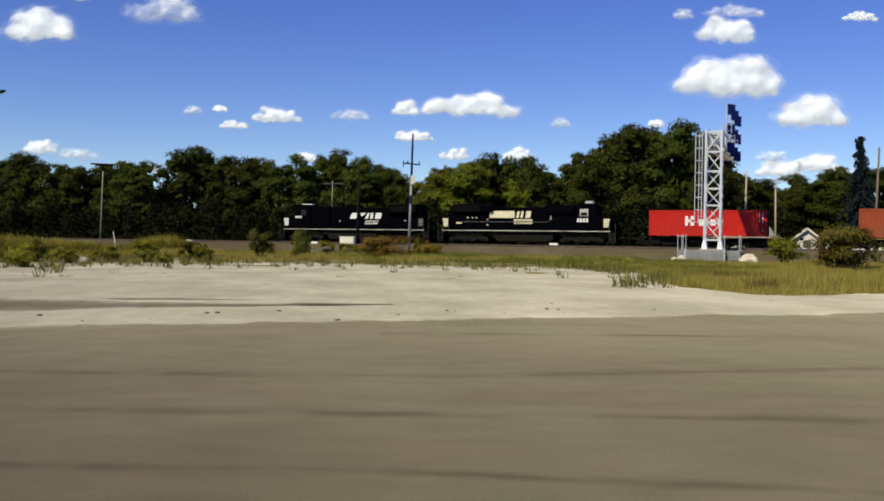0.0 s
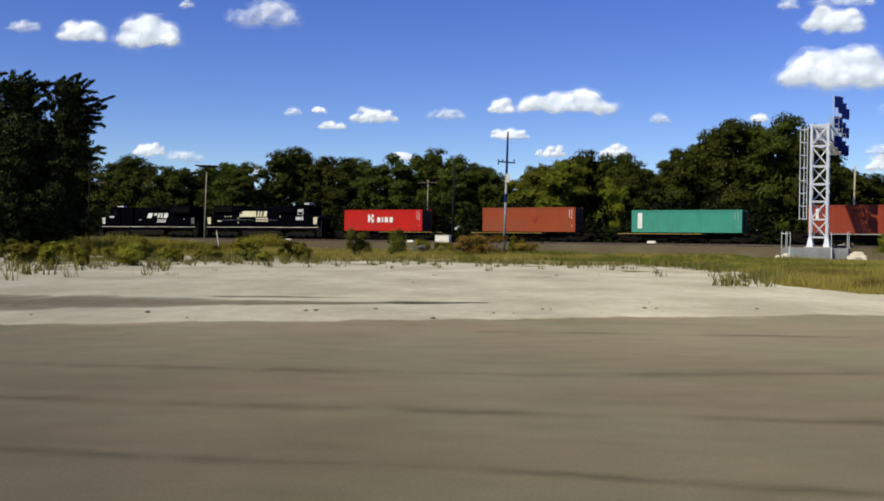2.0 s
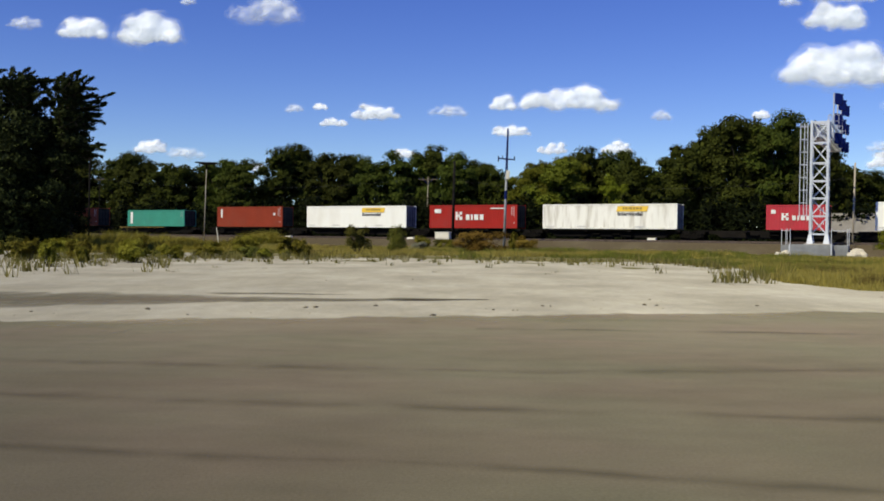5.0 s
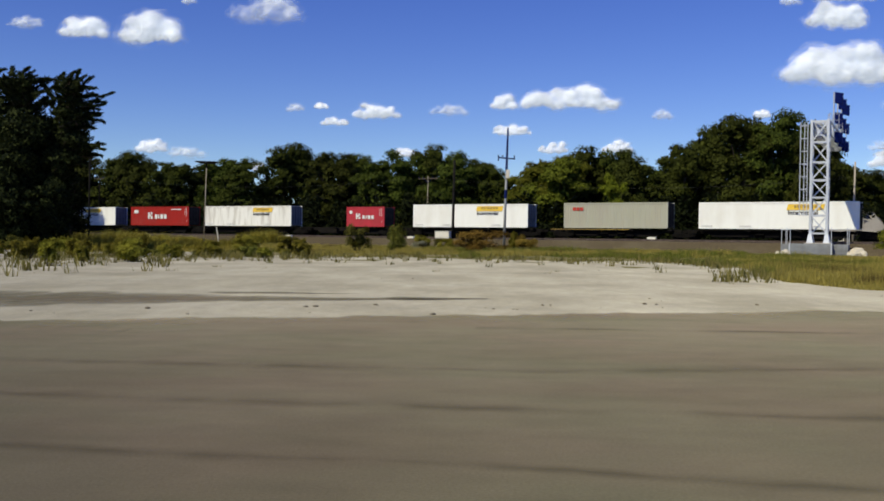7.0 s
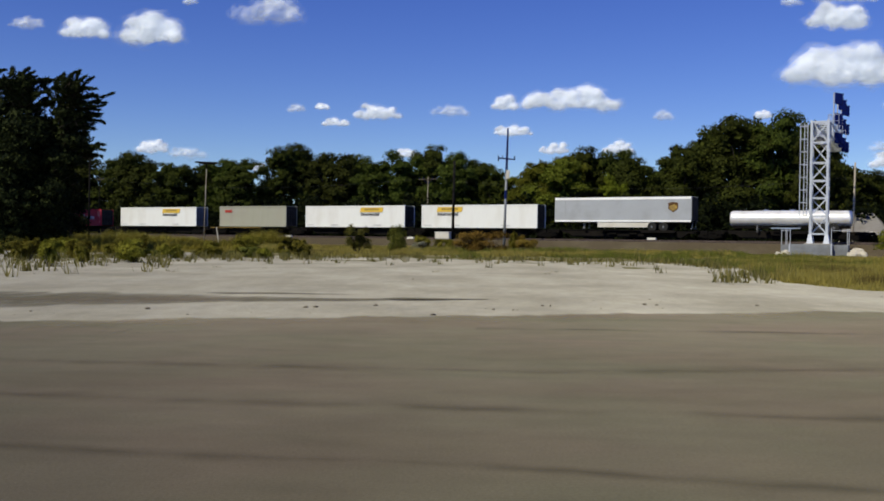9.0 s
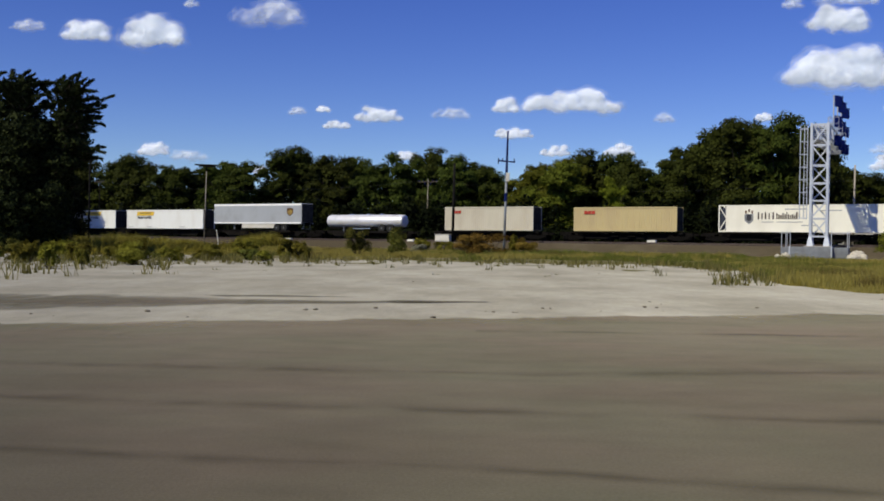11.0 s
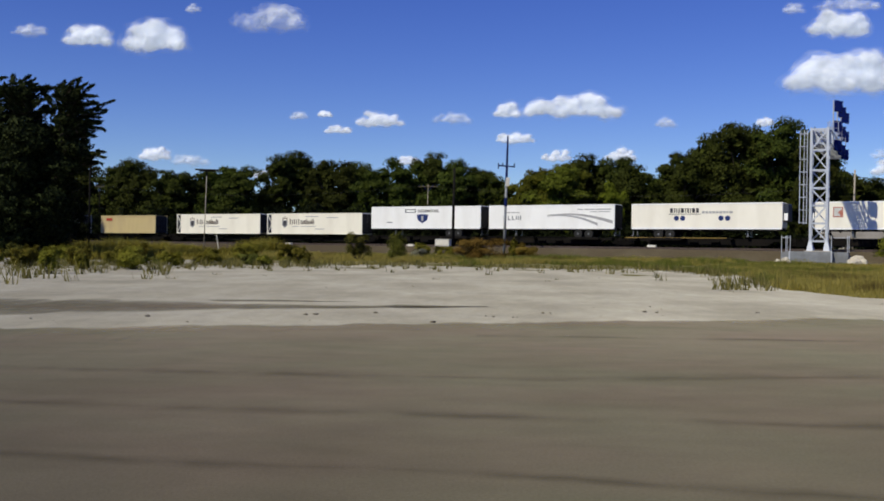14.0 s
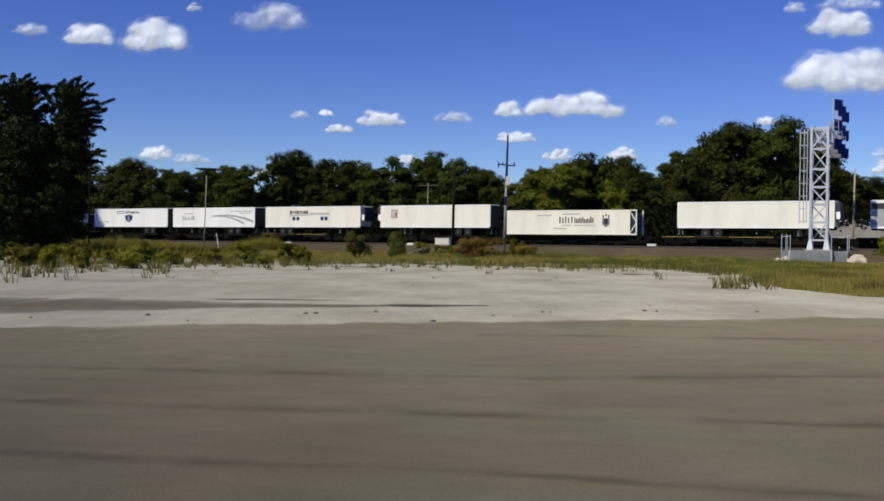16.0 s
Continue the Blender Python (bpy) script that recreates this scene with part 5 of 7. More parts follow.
def radio_pole():
    """The thin mast among the shrubs: grey below, dark above, with a short crossarm and a small pale case."""
    x, y = 6.5, 99.9
    g = land(x, y)
    root = thing("signal_pole", pose(x, y, g - 0.2, 0, 1.2, 0), "slender grey pole with dark upper mast and small crossarm", "pole")
    bm = bmesh.new()
    rod(bm, (0, 0, 0), (0, 0, 8.4), 0.145, 0.12, 10)
    part("pole", bm, M["grey_pole"], root, smooth=True)
    bm = bmesh.new()
    rod(bm, (0, 0, 8.3), (0, 0, 13.0), 0.13, 0.09, 8)
    part("upper_mast", bm, M["dark_steel"], root, "dark blue-black upper mast")
    bm = bmesh.new()
    rod(bm, (0, 0, 5.6), (0, 0, 6.5), 0.16, None, 10)
    part("band", bm, M["dark_steel"], root)
    bm = bmesh.new()
    box(bm, -0.05, 0.32, -0.32, -0.1, 7.7, 8.6)
    part("case", bevelled(bm, 0.03), M["box_white"], root, "small pale case")
    bm = bmesh.new()
    beam(bm, (-0.95, -0.1, 9.85), (0.85, -0.1, 9.75), 0.13)
    part("crossarm", bm, M["dark_steel"], root)
    for q in (-0.9, -0.45, 0.75):
        bm = bmesh.new()
        rod(bm, (q, -0.1, 9.5 if q < -0.8 else 9.85), (q, -0.1, 10.12), 0.06, None, 6)
        part("insulator", bm, M["dark_steel"], root)


radio_pole()


def flood_pole():
    x, y = -29.7, 118.7
    g = land(x, y)
    root = thing("light_pole", pose(x, y, g - 0.2, 0, 1.6, 0), "thin pale wooden pole topped by a flat dark floodlight bar", "pole")
    bm = bmesh.new()
    rod(bm, (0, 0, 0), (0, 0, 10.4), 0.065, 0.05, 10)
    part("pole", bm, M["pale_pole"], root, smooth=True)
    bm = bmesh.new()
    box(bm, -1.4, 1.4, -0.35, 0.35, 10.4, 10.55)
    box(bm, -0.9, 1.0, -0.3, 0.3, 10.25, 10.4)
    part("light_bar", bevelled(bm, 0.03, 1), M["grime"], root, "flat dark light bar")
    bm = bmesh.new()
    rod(bm, (0, 0, 9.7), (0, 0, 10.4), 0.1, None, 8)
    part("collar", bm, M["under"], root)


flood_pole()
utility_pole(1.2, 108.8, 10.4, 0.17, "grime", "dark weathered pole beside the near track", None, 0.8, 1.4)
utility_pole(44.5, 103.2, 10.3, 0.12, "pale_pole", "pale wooden utility pole beyond the tracks", None, 0.8)
utility_pole(50.2, 107.5, 9.6, 0.12, "pale_pole", "pale wooden utility pole with a crossarm beyond the tracks", (9.3, 0.5), -1.0, None, "utility_pole", -30)
utility_pole(56.3, 97.0, 12.7, 0.14, "steelwood", "tall dark wooden utility pole beyond the tracks", None, 1.8)
utility_pole(-2.2, 137.3, 10.4, 0.06, "pale_pole", "thin brown utility pole with a crossarm in front of the trees", (10.0, 1.6), 0.5, None, "utility_pole", -30)
utility_pole(-62.0, 172.0, 12.0, 0.09, "grime", "dark utility pole at the edge of the trees", (11.4, 1.2), 0.5, None, "utility_pole", -30)
utility_pole(-43.8, 118.0, 11.2, 0.13, "grime", "dark weathered pole beside the tall tree", None, 0.6)


def wire(a, b, sag, r=0.0045):
    cu = bpy.data.curves.new("power_cable", "CURVE")
    cu.dimensions, cu.bevel_depth, cu.bevel_resolution = "3D", r, 1
    sp = cu.splines.new("POLY")
    sp.points.add(20)
    for k in range(21):
        f = k / 20
        q = Vector(a).lerp(Vector(b), f)
        sp.points[k].co = (q.x, q.y, q.z - sag * 4 * f * (1 - f), 1)
    cu.materials.append(M["wire"])
    return tagged(new("power_cable", cu), "dark sagging power cable between poles", "cable", "cables beyond the railway")


for o in (-1.2, 1.2):
    wire((-2.2 + o * 0.86, 137.2 - o * 0.5, 10.2), (-62 + o * 0.86, 171.9 - o * 0.5, 11.6), 1.6)
    wire((-2.2 + o * 0.86, 137.2 - o * 0.5, 10.2), (49.6 + o * 0.7, 107.4 - o * 0.4, 9.3), 1.6)
wire((50.2, 107.5, 9.4), (56.3, 97.0, 11.8), 0.4)
wire((56.3, 97.0, 11.8), (80, 83, 12.0), 0.8)


def small_things():
    p = trackside(7.15, -9.2)
    c = thing("equipment_case", pose(p.x, p.y, 1.42, 0, 0, TURN), "white railway equipment case standing beside the near track", "equipment case")
    bm = bmesh.new()
    box(bm, -0.92, 0.92, -0.4, 0.4, 0.08, 0.84)
    part("case", bevelled(bm, 0.03), M["box_white"], c)
    bm = bmesh.new()
    box(bm, -0.98, 0.98, -0.46, 0.46, 0.845, 0.89)
    part("lid", bevelled(bm, 0.015, 1), M["box_white"], c)
    for x in (-0.45, 0.45):
        bm = bmesh.new()
        box(bm, x - 0.41, x + 0.41, -0.425, -0.402, 0.14, 0.79)
        part("door", bm, M["box_white"], c)
    bm = bmesh.new()
    box(bm, -0.88, 0.88, -0.36, 0.36, 0, 0.08)
    part("plinth", bm, M["concrete"], c)
    for s, d, w, h in ((2.8, -9.3, 0.45, 0.24), (30.4, -5.4, 0.5, 0.45), (-14.8, -10.0, 0.4, 0.24)):
        p = trackside(s, d)
        bm = bmesh.new()
        box(bm, -w, w, -0.25, 0.25, 0, h, 0.05)
        ob = part("concrete_block", bevelled(bm, 0.03), M["box_white"])
        ob.matrix_basis = pose(p.x, p.y, 1.43, 0, 0, TURN)
        tagged(ob, "small whitish concrete block on the ballast", "concrete block", "blocks on the ballast")
    m = thing("marker_post", pose(-28.0, 119.6, 0.4, 0, -9, 0), "thin white marker post leaning to one side", "post")
    bm = bmesh.new()
    rod(bm, (0, 0, 0), (0, 0, 2.2), 0.07, 0.06, 8)
    part("post", bm, M["box_white"], m)


small_things()


def house(m, w, l, wall_h, ridge_h, wall_mat, label, hip=0.0):
    """A plain gabled house: w along its front, l deep; the ridge runs along the front."""
    root = thing("house", m, label, "house")
    bm = bmesh.new()
    prism(bm, [(-w / 2, -0.2), (w / 2, -0.2), (w / 2, wall_h), (-w / 2, wall_h)], -l / 2, l / 2)
    part("wall", bm, M[wall_mat], root)
    for side in (-1, 1):
        bm = bmesh.new()
        e = 0.45
        z0 = wall_h - 0.25
        q = [(-w / 2 - e, side * (l / 2 + e), z0), (w / 2 + e, side * (l / 2 + e), z0), (w / 2 + e - hip, 0, ridge_h), (-w / 2 - e, 0, ridge_h)]
        lo = [bm.verts.new(p) for p in q]
        hi = [bm.verts.new((p[0], p[1], p[2] + 0.14)) for p in q]
        bm.faces.new(lo)
        bm.faces.new(hi[::-1])
        for k in range(4):
            bm.faces.new((lo[k], lo[(k + 1) % 4], hi[(k + 1) % 4], hi[k]))
        part("roof", bm, M["roof"], root)
    for x in (-w / 2, w / 2):
        bm = bmesh.new()
        v = [bm.verts.new(p) for p in ((x, -l / 2, wall_h), (x, l / 2, wall_h), (x, 0, ridge_h - 0.05))]
        bm.faces.new(v)
        if not (hip and x > 0):
            part("gable", bm, M[wall_mat], root)
        else:
            bm.free()
    for side in (-1, 1):
        bm = bmesh.new()
        beam(bm, (-w / 2 - 0.47, side * (l / 2 + 0.45), wall_h - 0.22), (-w / 2 - 0.47, 0, ridge_h + 0.04), 0.06, 0.24)
        part("bargeboard", bm, M["siding"], root, "white bargeboard")
    if hip:
        bm = bmesh.new()
        v = [bm.verts.new(p) for p in ((w / 2 + 0.45, -l / 2 - 0.45, wall_h - 0.2), (w / 2 + 0.45, l / 2 + 0.45, wall_h - 0.2), (w / 2 + 0.45 - hip, 0, ridge_h + 0.12))]
        bm.faces.new(v)
        part("hip_roof", bm, M["roof"], root)
    n = max(2, int(w / 2.6))
    for k in range(n):
        x = -w / 2 + w * (k + 0.5) / n
        bm = bmesh.new()
        box(bm, x - 0.5, x + 0.5, -l / 2 - 0.05, -l / 2 - 0.002, 0.9, 2.1)
        f = part("window", bm, M["siding"], root)
        bm = bmesh.new()
        box(bm, x - 0.42, x + 0.42, -l / 2 - 0.06, -l / 2 - 0.052, 0.98, 2.02)
        part("pane", bm, M["glass_dark"], f)
    return root


house(pose(49.2, 112.5, 0.8, 0, 0, TURN), 6.6, 7.0, 1.9, 4.2, "siding_dark", "low house with a weathered grey roof beyond the tracks", 2.2)
shed = house(pose(60.6, 120.5, 0.8, 0, 0, 63), 4.2, 3.0, 2.2, 3.5, "siding", "small white gabled house beyond the tracks")
bm = bmesh.new()
box(bm, -2.16, -2.104, -0.5, 0.5, 0.0, 2.0)
part("door", bm, M["siding_dark"], shed, "dark open doorway")


def parked_car(x, y, turn):
    root = thing("car", pose(x, y, land(x, y), 0, 0, turn), "white saloon car parked beyond the tracks", "car", "parked cars")
    bm = bmesh.new()
    prism(bm, [(-2.2, 0.3), (2.2, 0.3), (2.25, 0.75), (1.3, 0.9), (0.5, 1.42), (-0.9, 1.45), (-1.7, 0.95), (-2.2, 0.9)], -0.85, 0.85)
    part("body", bevelled(bm, 0.08), M["car_white"], root)
    bm = bmesh.new()
    prism(bm, [(-1.45, 0.97), (1.1, 0.95), (0.7, 1.36), (-0.85, 1.38)], -0.87, 0.87)
    part("window", bm, M["glass_dark"], root)
    for px in (-1.4, 1.4):
        for py in (-0.8, 0.8):
            bm = bmesh.new()
            rod(bm, (px, py - 0.1, 0.32), (px, py + 0.1, 0.32), 0.32, None, 14)
            w = part("wheel", bm, M["rubber"], root)
            bm = bmesh.new()
            rod(bm, (px, py - 0.11, 0.32), (px, py + 0.11, 0.32), 0.17, None, 12)
            part("rim", bm, M["hub"], w)


parked_car(56.2, 115.5, TURN)
parked_car(63.0, 111.0, TURN)


# ---- the train ----
SPEED, SLOW = 27.3, -0.00125
MOVING = []           # (thing, place along the track at the start, height)
DECK = 2.88           # underside of containers
wheel_bm = bmesh.new()
rod(wheel_bm, (0, -0.07, 0), (0, 0.07, 0), 0.42, 0.42, 20)
rod(wheel_bm, (0, 0.07, 0), (0, 0.1, 0), 0.45, 0.44, 20)
rod(wheel_bm, (0, -0.11, 0), (0, -0.07, 0), 0.12, 0.14, 10)
WHEEL = mesh_of("wheel", wheel_bm, M["under"])
_b = bmesh.new()
prism(_b, [(-1.3, 0.33), (-1.3, 0.55), (-0.6, 0.68), (0.6, 0.68), (1.3, 0.55), (1.3, 0.33), (0.95, 0.3), (0.5, 0.18), (-0.5, 0.18), (-0.95, 0.3)], -0.09, 0.09)
SIDE_FRAME = mesh_of("side_frame", bevelled(_b, 0.03, 1), M["under"])
_b = bmesh.new()
box(_b, -0.2, 0.2, -1.1, 1.1, 0.45, 0.75)
box(_b, -0.28, 0.28, -0.3, 0.3, 0.75, 0.85)
BOLSTER = mesh_of("truck", bevelled(_b, 0.03, 1), M["under"])


def railthing(name, s, label, category, group="", z=RAIL_TOP):
    """A thing on the train's track whose left end stands at s when the clip starts."""
    p = trackside(s, TRACKS[0], z)
    ob = thing(name, pose(*p, 0, 0, TURN), label, category, group)
    MOVING.append((ob, s, z))
    return ob


def truck(parent, x):
    t = shared("truck", BOLSTER, parent, pose(x, 0, 0))
    for y in (-1.0, 1.0):
        shared("side_frame", SIDE_FRAME, t, pose(0, y, 0))
    for dx in (-0.89, 0.89):
        for y, turn in ((-0.76, 0), (0.76, 180)):
            shared("wheel", WHEEL, t, pose(dx, y, 0.42, 0, 0, turn))


def spine_car(s0, s1, trucks, tires=None, edge="yellow", board=(0.0, 0.62)):
    """A skeleton intermodal car from s0 to s1: centre sill, end platforms, cross arms and walk boards; trucks at the given places."""
    c = railthing("spine_car", s0, "dark grimy skeleton railcar carrying a trailer" if tires else "dark grimy skeleton railcar carrying a container", "railcar", "railcars of the train")
    n = s1 - s0
    bm = bmesh.new()
    prism(bm, [(0.1, 0.72), (n - 0.1, 0.72), (n - 0.1, 1.05), (n - 2.2, 1.05), (0, 1.05), (0.1, 0.72)][:-1], -0.33, 0.33)
    prism(bm, [(2.9, 0.28), (n - 2.9, 0.28), (n - 2.2, 0.72), (2.2, 0.72)], -0.5, 0.5)
    part("centre_sill", bm, M["sill"], c)
    for k, x in enumerate((1.15, n * 0.36, n * 0.64, n - 1.15)):
        bm = bmesh.new()
        box(bm, x - 0.22, x + 0.22, -1.28, 1.28, 0.9, 1.12 if not tires else 1.06)
        part("cross_arm", bevelled(bm, 0.03, 1), M["sill"], c)
    bm = bmesh.new()
    for y in (-1.32, 1.2):
        box(bm, n * board[0], n * board[1], y, y + 0.12, 1.03, 1.1)
    part("walk_board", bm, M[edge], c, "dull yellow walk board edge" if edge == "yellow" else "")
    for x0, x1 in ((-0.55, 0.12), (n - 0.12, n + 0.55)):
        bm = bmesh.new()
        box(bm, x0, x1, -0.16, 0.16, 0.72, 1.0)
        part("coupler", bevelled(bm, 0.03, 1), M["under"], c)
    for x in (0.35, n - 0.35):
        bm = bmesh.new()
        rod(bm, (x, -1.25, 1.1), (x, -1.25, 0.35), 0.03, None, 6)
        rod(bm, (x + 0.4, -1.25, 1.1), (x + 0.4, -1.25, 0.35), 0.03, None, 6)
        for z in (0.4, 0.7, 1.0):
            rod(bm, (x, -1.25, z), (x + 0.4, -1.25, z), 0.02, None, 5)
        part("step", bm, M["sill"], c)
    if tires:
        for x0, x1 in tires:
            bm = bmesh.new()
            box(bm, x0, x1, -1.3, 1.3, 0.82, 0.9)
            box(bm, x0, x1, -1.34, -1.28, 0.8, 1.08)
            part("wheel_platform", bm, M["sill"], c)
    for x in trucks:
        truck(c, x - s0)
    # brake gear and small boxes under the sill
    for x in (n * 0.42, n * 0.55):
        bm = bmesh.new()
        rod(bm, (x - 0.5, -0.55, 0.6), (x + 0.4, -0.55, 0.6), 0.18, None, 10)
        part("air_reservoir", bm, M["under"], c)
    return c


def block_row(parent, x, z, widths, h, mat, gap=0.12, y=-1.245, name="lettering", heights=None):
    """Plain blocks in a row where a mark stands."""
    for k, w in enumerate(widths):
        hh = h if heights is None else heights[k]
        bm = bmesh.new()
        box(bm, x, x + w, y, y + 0.012, z, z + hh)
        part(name, bm, M[mat], parent)
        x += w + gap


def corrugated(n, h, y, depth, pitch):
    """A side wall of pressed ribs, from x = 0 to n; its outer face lies at y."""
    bm = bmesh.new()
    k = max(4, int(round(n / pitch)))
    p = n / k
    xs = []
    for i in range(k):
        xs += [(i * p, 0), (i * p + 0.3 * p, 0), (i * p + 0.5 * p, depth), (i * p + 0.8 * p, depth)]
    xs.append((n, 0))
    sgn = 1 if y < 0 else -1
    lo = [bm.verts.new((x, y + sgn * d, 0.0)) for x, d in xs]
    hi = [bm.verts.new((x, y + sgn * d, h)) for x, d in xs]
    for i in range(len(xs) - 1):
        bm.faces.new((lo[i], lo[i + 1], hi[i + 1], hi[i]))
    return bm


BOX_MESHES = {}


def container(s, n, h, mat, label, name="shipping_container", doors=1, ribbed=0.028, posts=None, end_mat="door_end"):
    """A freight container with ribbed walls, corner posts, rails and barred doors at one end (1: rear, -1: front)."""
    c = railthing(name, s, label, "container", "containers on the train", DECK)
    post_mat = posts or mat
    ribbed = 0.005 if n > 15 else ribbed
    key = (round(n, 2), h, mat, doors, post_mat, end_mat)
    if key not in BOX_MESHES:
        made = {}
        for side, y in (("near", -1.19), ("far", 1.19)):
            bm = corrugated(n - 0.3, h - 0.32, y, ribbed, 0.28)
            for v in bm.verts:
                v.co.x += 0.15
                v.co.z += 0.16
            made["side_" + side] = mesh_of("side_panel", bm, M[mat])
        bm = bmesh.new()
        box(bm, 0.1, n - 0.1, -1.16, 1.16, h - 0.06, h - 0.02)
        made["roof"] = mesh_of("roof", bm, M[mat])
        bm = bmesh.new()
        box(bm, 0.1, n - 0.1, -1.14, 1.14, 0.1, 0.17)
        made["floor"] = mesh_of("floor", bm, M["under"])
        bm = bmesh.new()
        box(bm, 0, 0.15, -0.075, 0.075, 0, h)
        made["post"] = mesh_of("corner_post", bevelled(bm, 0.02, 1), M[post_mat])
        bm = bmesh.new()
        box(bm, 0.15, n - 0.15, -0.05, 0.05, 0, 0.16)
        made["rail"] = mesh_of("rail", bm, M[mat])
        bm = bmesh.new()
        box(bm, 0.0, 0.05, -1.14, 1.14, 0.05, h - 0.05)
        for k in range(8):
            box(bm, -0.012, 0.0, -1.05 + k * 0.265, -0.93 + k * 0.265, 0.15, h - 0.15)
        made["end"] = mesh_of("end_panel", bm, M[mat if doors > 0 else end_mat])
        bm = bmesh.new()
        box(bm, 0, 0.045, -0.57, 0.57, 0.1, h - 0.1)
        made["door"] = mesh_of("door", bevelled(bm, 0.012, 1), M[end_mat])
        bm = bmesh.new()
        rod(bm, (0, 0, 0.12), (0, 0, h - 0.12), 0.02, None, 6)
        box(bm, -0.02, 0.03, -0.12, 0.12, 1.0, 1.05)
        made["lock"] = mesh_of("lock_rod", bm, M["grime"])
        BOX_MESHES[key] = made
    g = BOX_MESHES[key]
    shared("side_panel", g["side_near"], c)
    shared("side_panel", g["side_far"], c)
    shared("roof", g["roof"], c)
    shared("floor", g["floor"], c)
    for x in (0, n - 0.15):
        for y in (-1.147, 1.147):
            shared("corner_post", g["post"], c, pose(x, y, 0))
    for y in (-1.172, 1.172):
        shared("bottom_rail", g["rail"], c, pose(0, y, 0))
        shared("top_rail", g["rail"], c, pose(0, y, h - 0.16))
    shared("end_panel", g["end"], c, pose(0.06 if doors > 0 else n - 0.06, 0, 0, 0, 0, 0 if doors > 0 else 180))
    dx = n - 0.06 if doors > 0 else 0.015
    for y in (-0.58, 0.58):
        d = shared("door", g["door"], c, pose(dx, y, 0))
        for q in (-0.28, 0.28):
            shared("lock_rod", g["lock"], d, pose(0.07 if doors > 0 else -0.03, q, 0))
    return c


def k_mark(c, x, z, size, small=True):
    """A white mark of one tall block and four lower ones."""
    w = size
    for x0, x1, z0, z1 in ((0, 0.3, 0, 1), (0.3, 0.62, 0.36, 0.66), (0.55, 0.9, 0.62, 1), (0.55, 0.95, 0, 0.4)):
        bm = bmesh.new()
        box(bm, x + x0 * w, x + x1 * w, -1.245, -1.233, z + z0 * w, z + z1 * w)
        part("mark", bm, M["white_logo"], c)
    block_row(c, x + 1.42 * w, z, [v * w for v in (0.5, 0.24, 0.56, 0.5)], 0.66 * w, "white_logo", 0.2 * w, -1.245, "mark")


def code_bars(c, n, h, mat="white_logo"):
    """The unreadable codes by the rear corner, as thin upright bars."""
    for x, z0, z1 in ((n - 0.75, 0.55 * h, 0.9 * h), (n - 0.45, 0.5 * h, 0.92 * h), (n - 0.42, 0.2 * h, 0.28 * h)):
        bm = bmesh.new()
        box(bm, x, x + 0.05, -1.245, -1.235, z0, z1)
        part("code_bar", bm, M[mat], c)


def yellow_panel(c, n, far=False):
    """The yellow name panel, as plain blocks, with the word below it."""
    x = n * (0.14 if far else 0.565)
    bm = bmesh.new()
    prism(bm, [(x, 1.98), (x + 3.6, 1.98), (x + 3.75, 2.58), (x + 0.15, 2.58)], -1.245, -1.235)
    part("name_panel", bm, M["gold_logo"], c, "plain yellow name panel")
    block_row(c, x + 0.75, 2.2, (0.22, 0.22, 0.1, 0.3, 0.3, 0.3, 0.28), 0.28, "yellow", 0.09, -1.262, "panel_bar")
    me = text_mesh("Intermodal", 0.62, M["dark_logo"])
    ob = shared("lettering", me, c, pose(x + 0.12, -1.236, 1.52, 90, 0, 0))
    ob.scale = (1.08, 1.0, 1.0)
    for q in (0.3, n * 0.27, n * 0.7):
        bm = bmesh.new()
        box(bm, q, q + 1.2, -1.245, -1.238, 0.22, 0.34)
        part("stencil_bar", bm, M["faint_logo"], c)


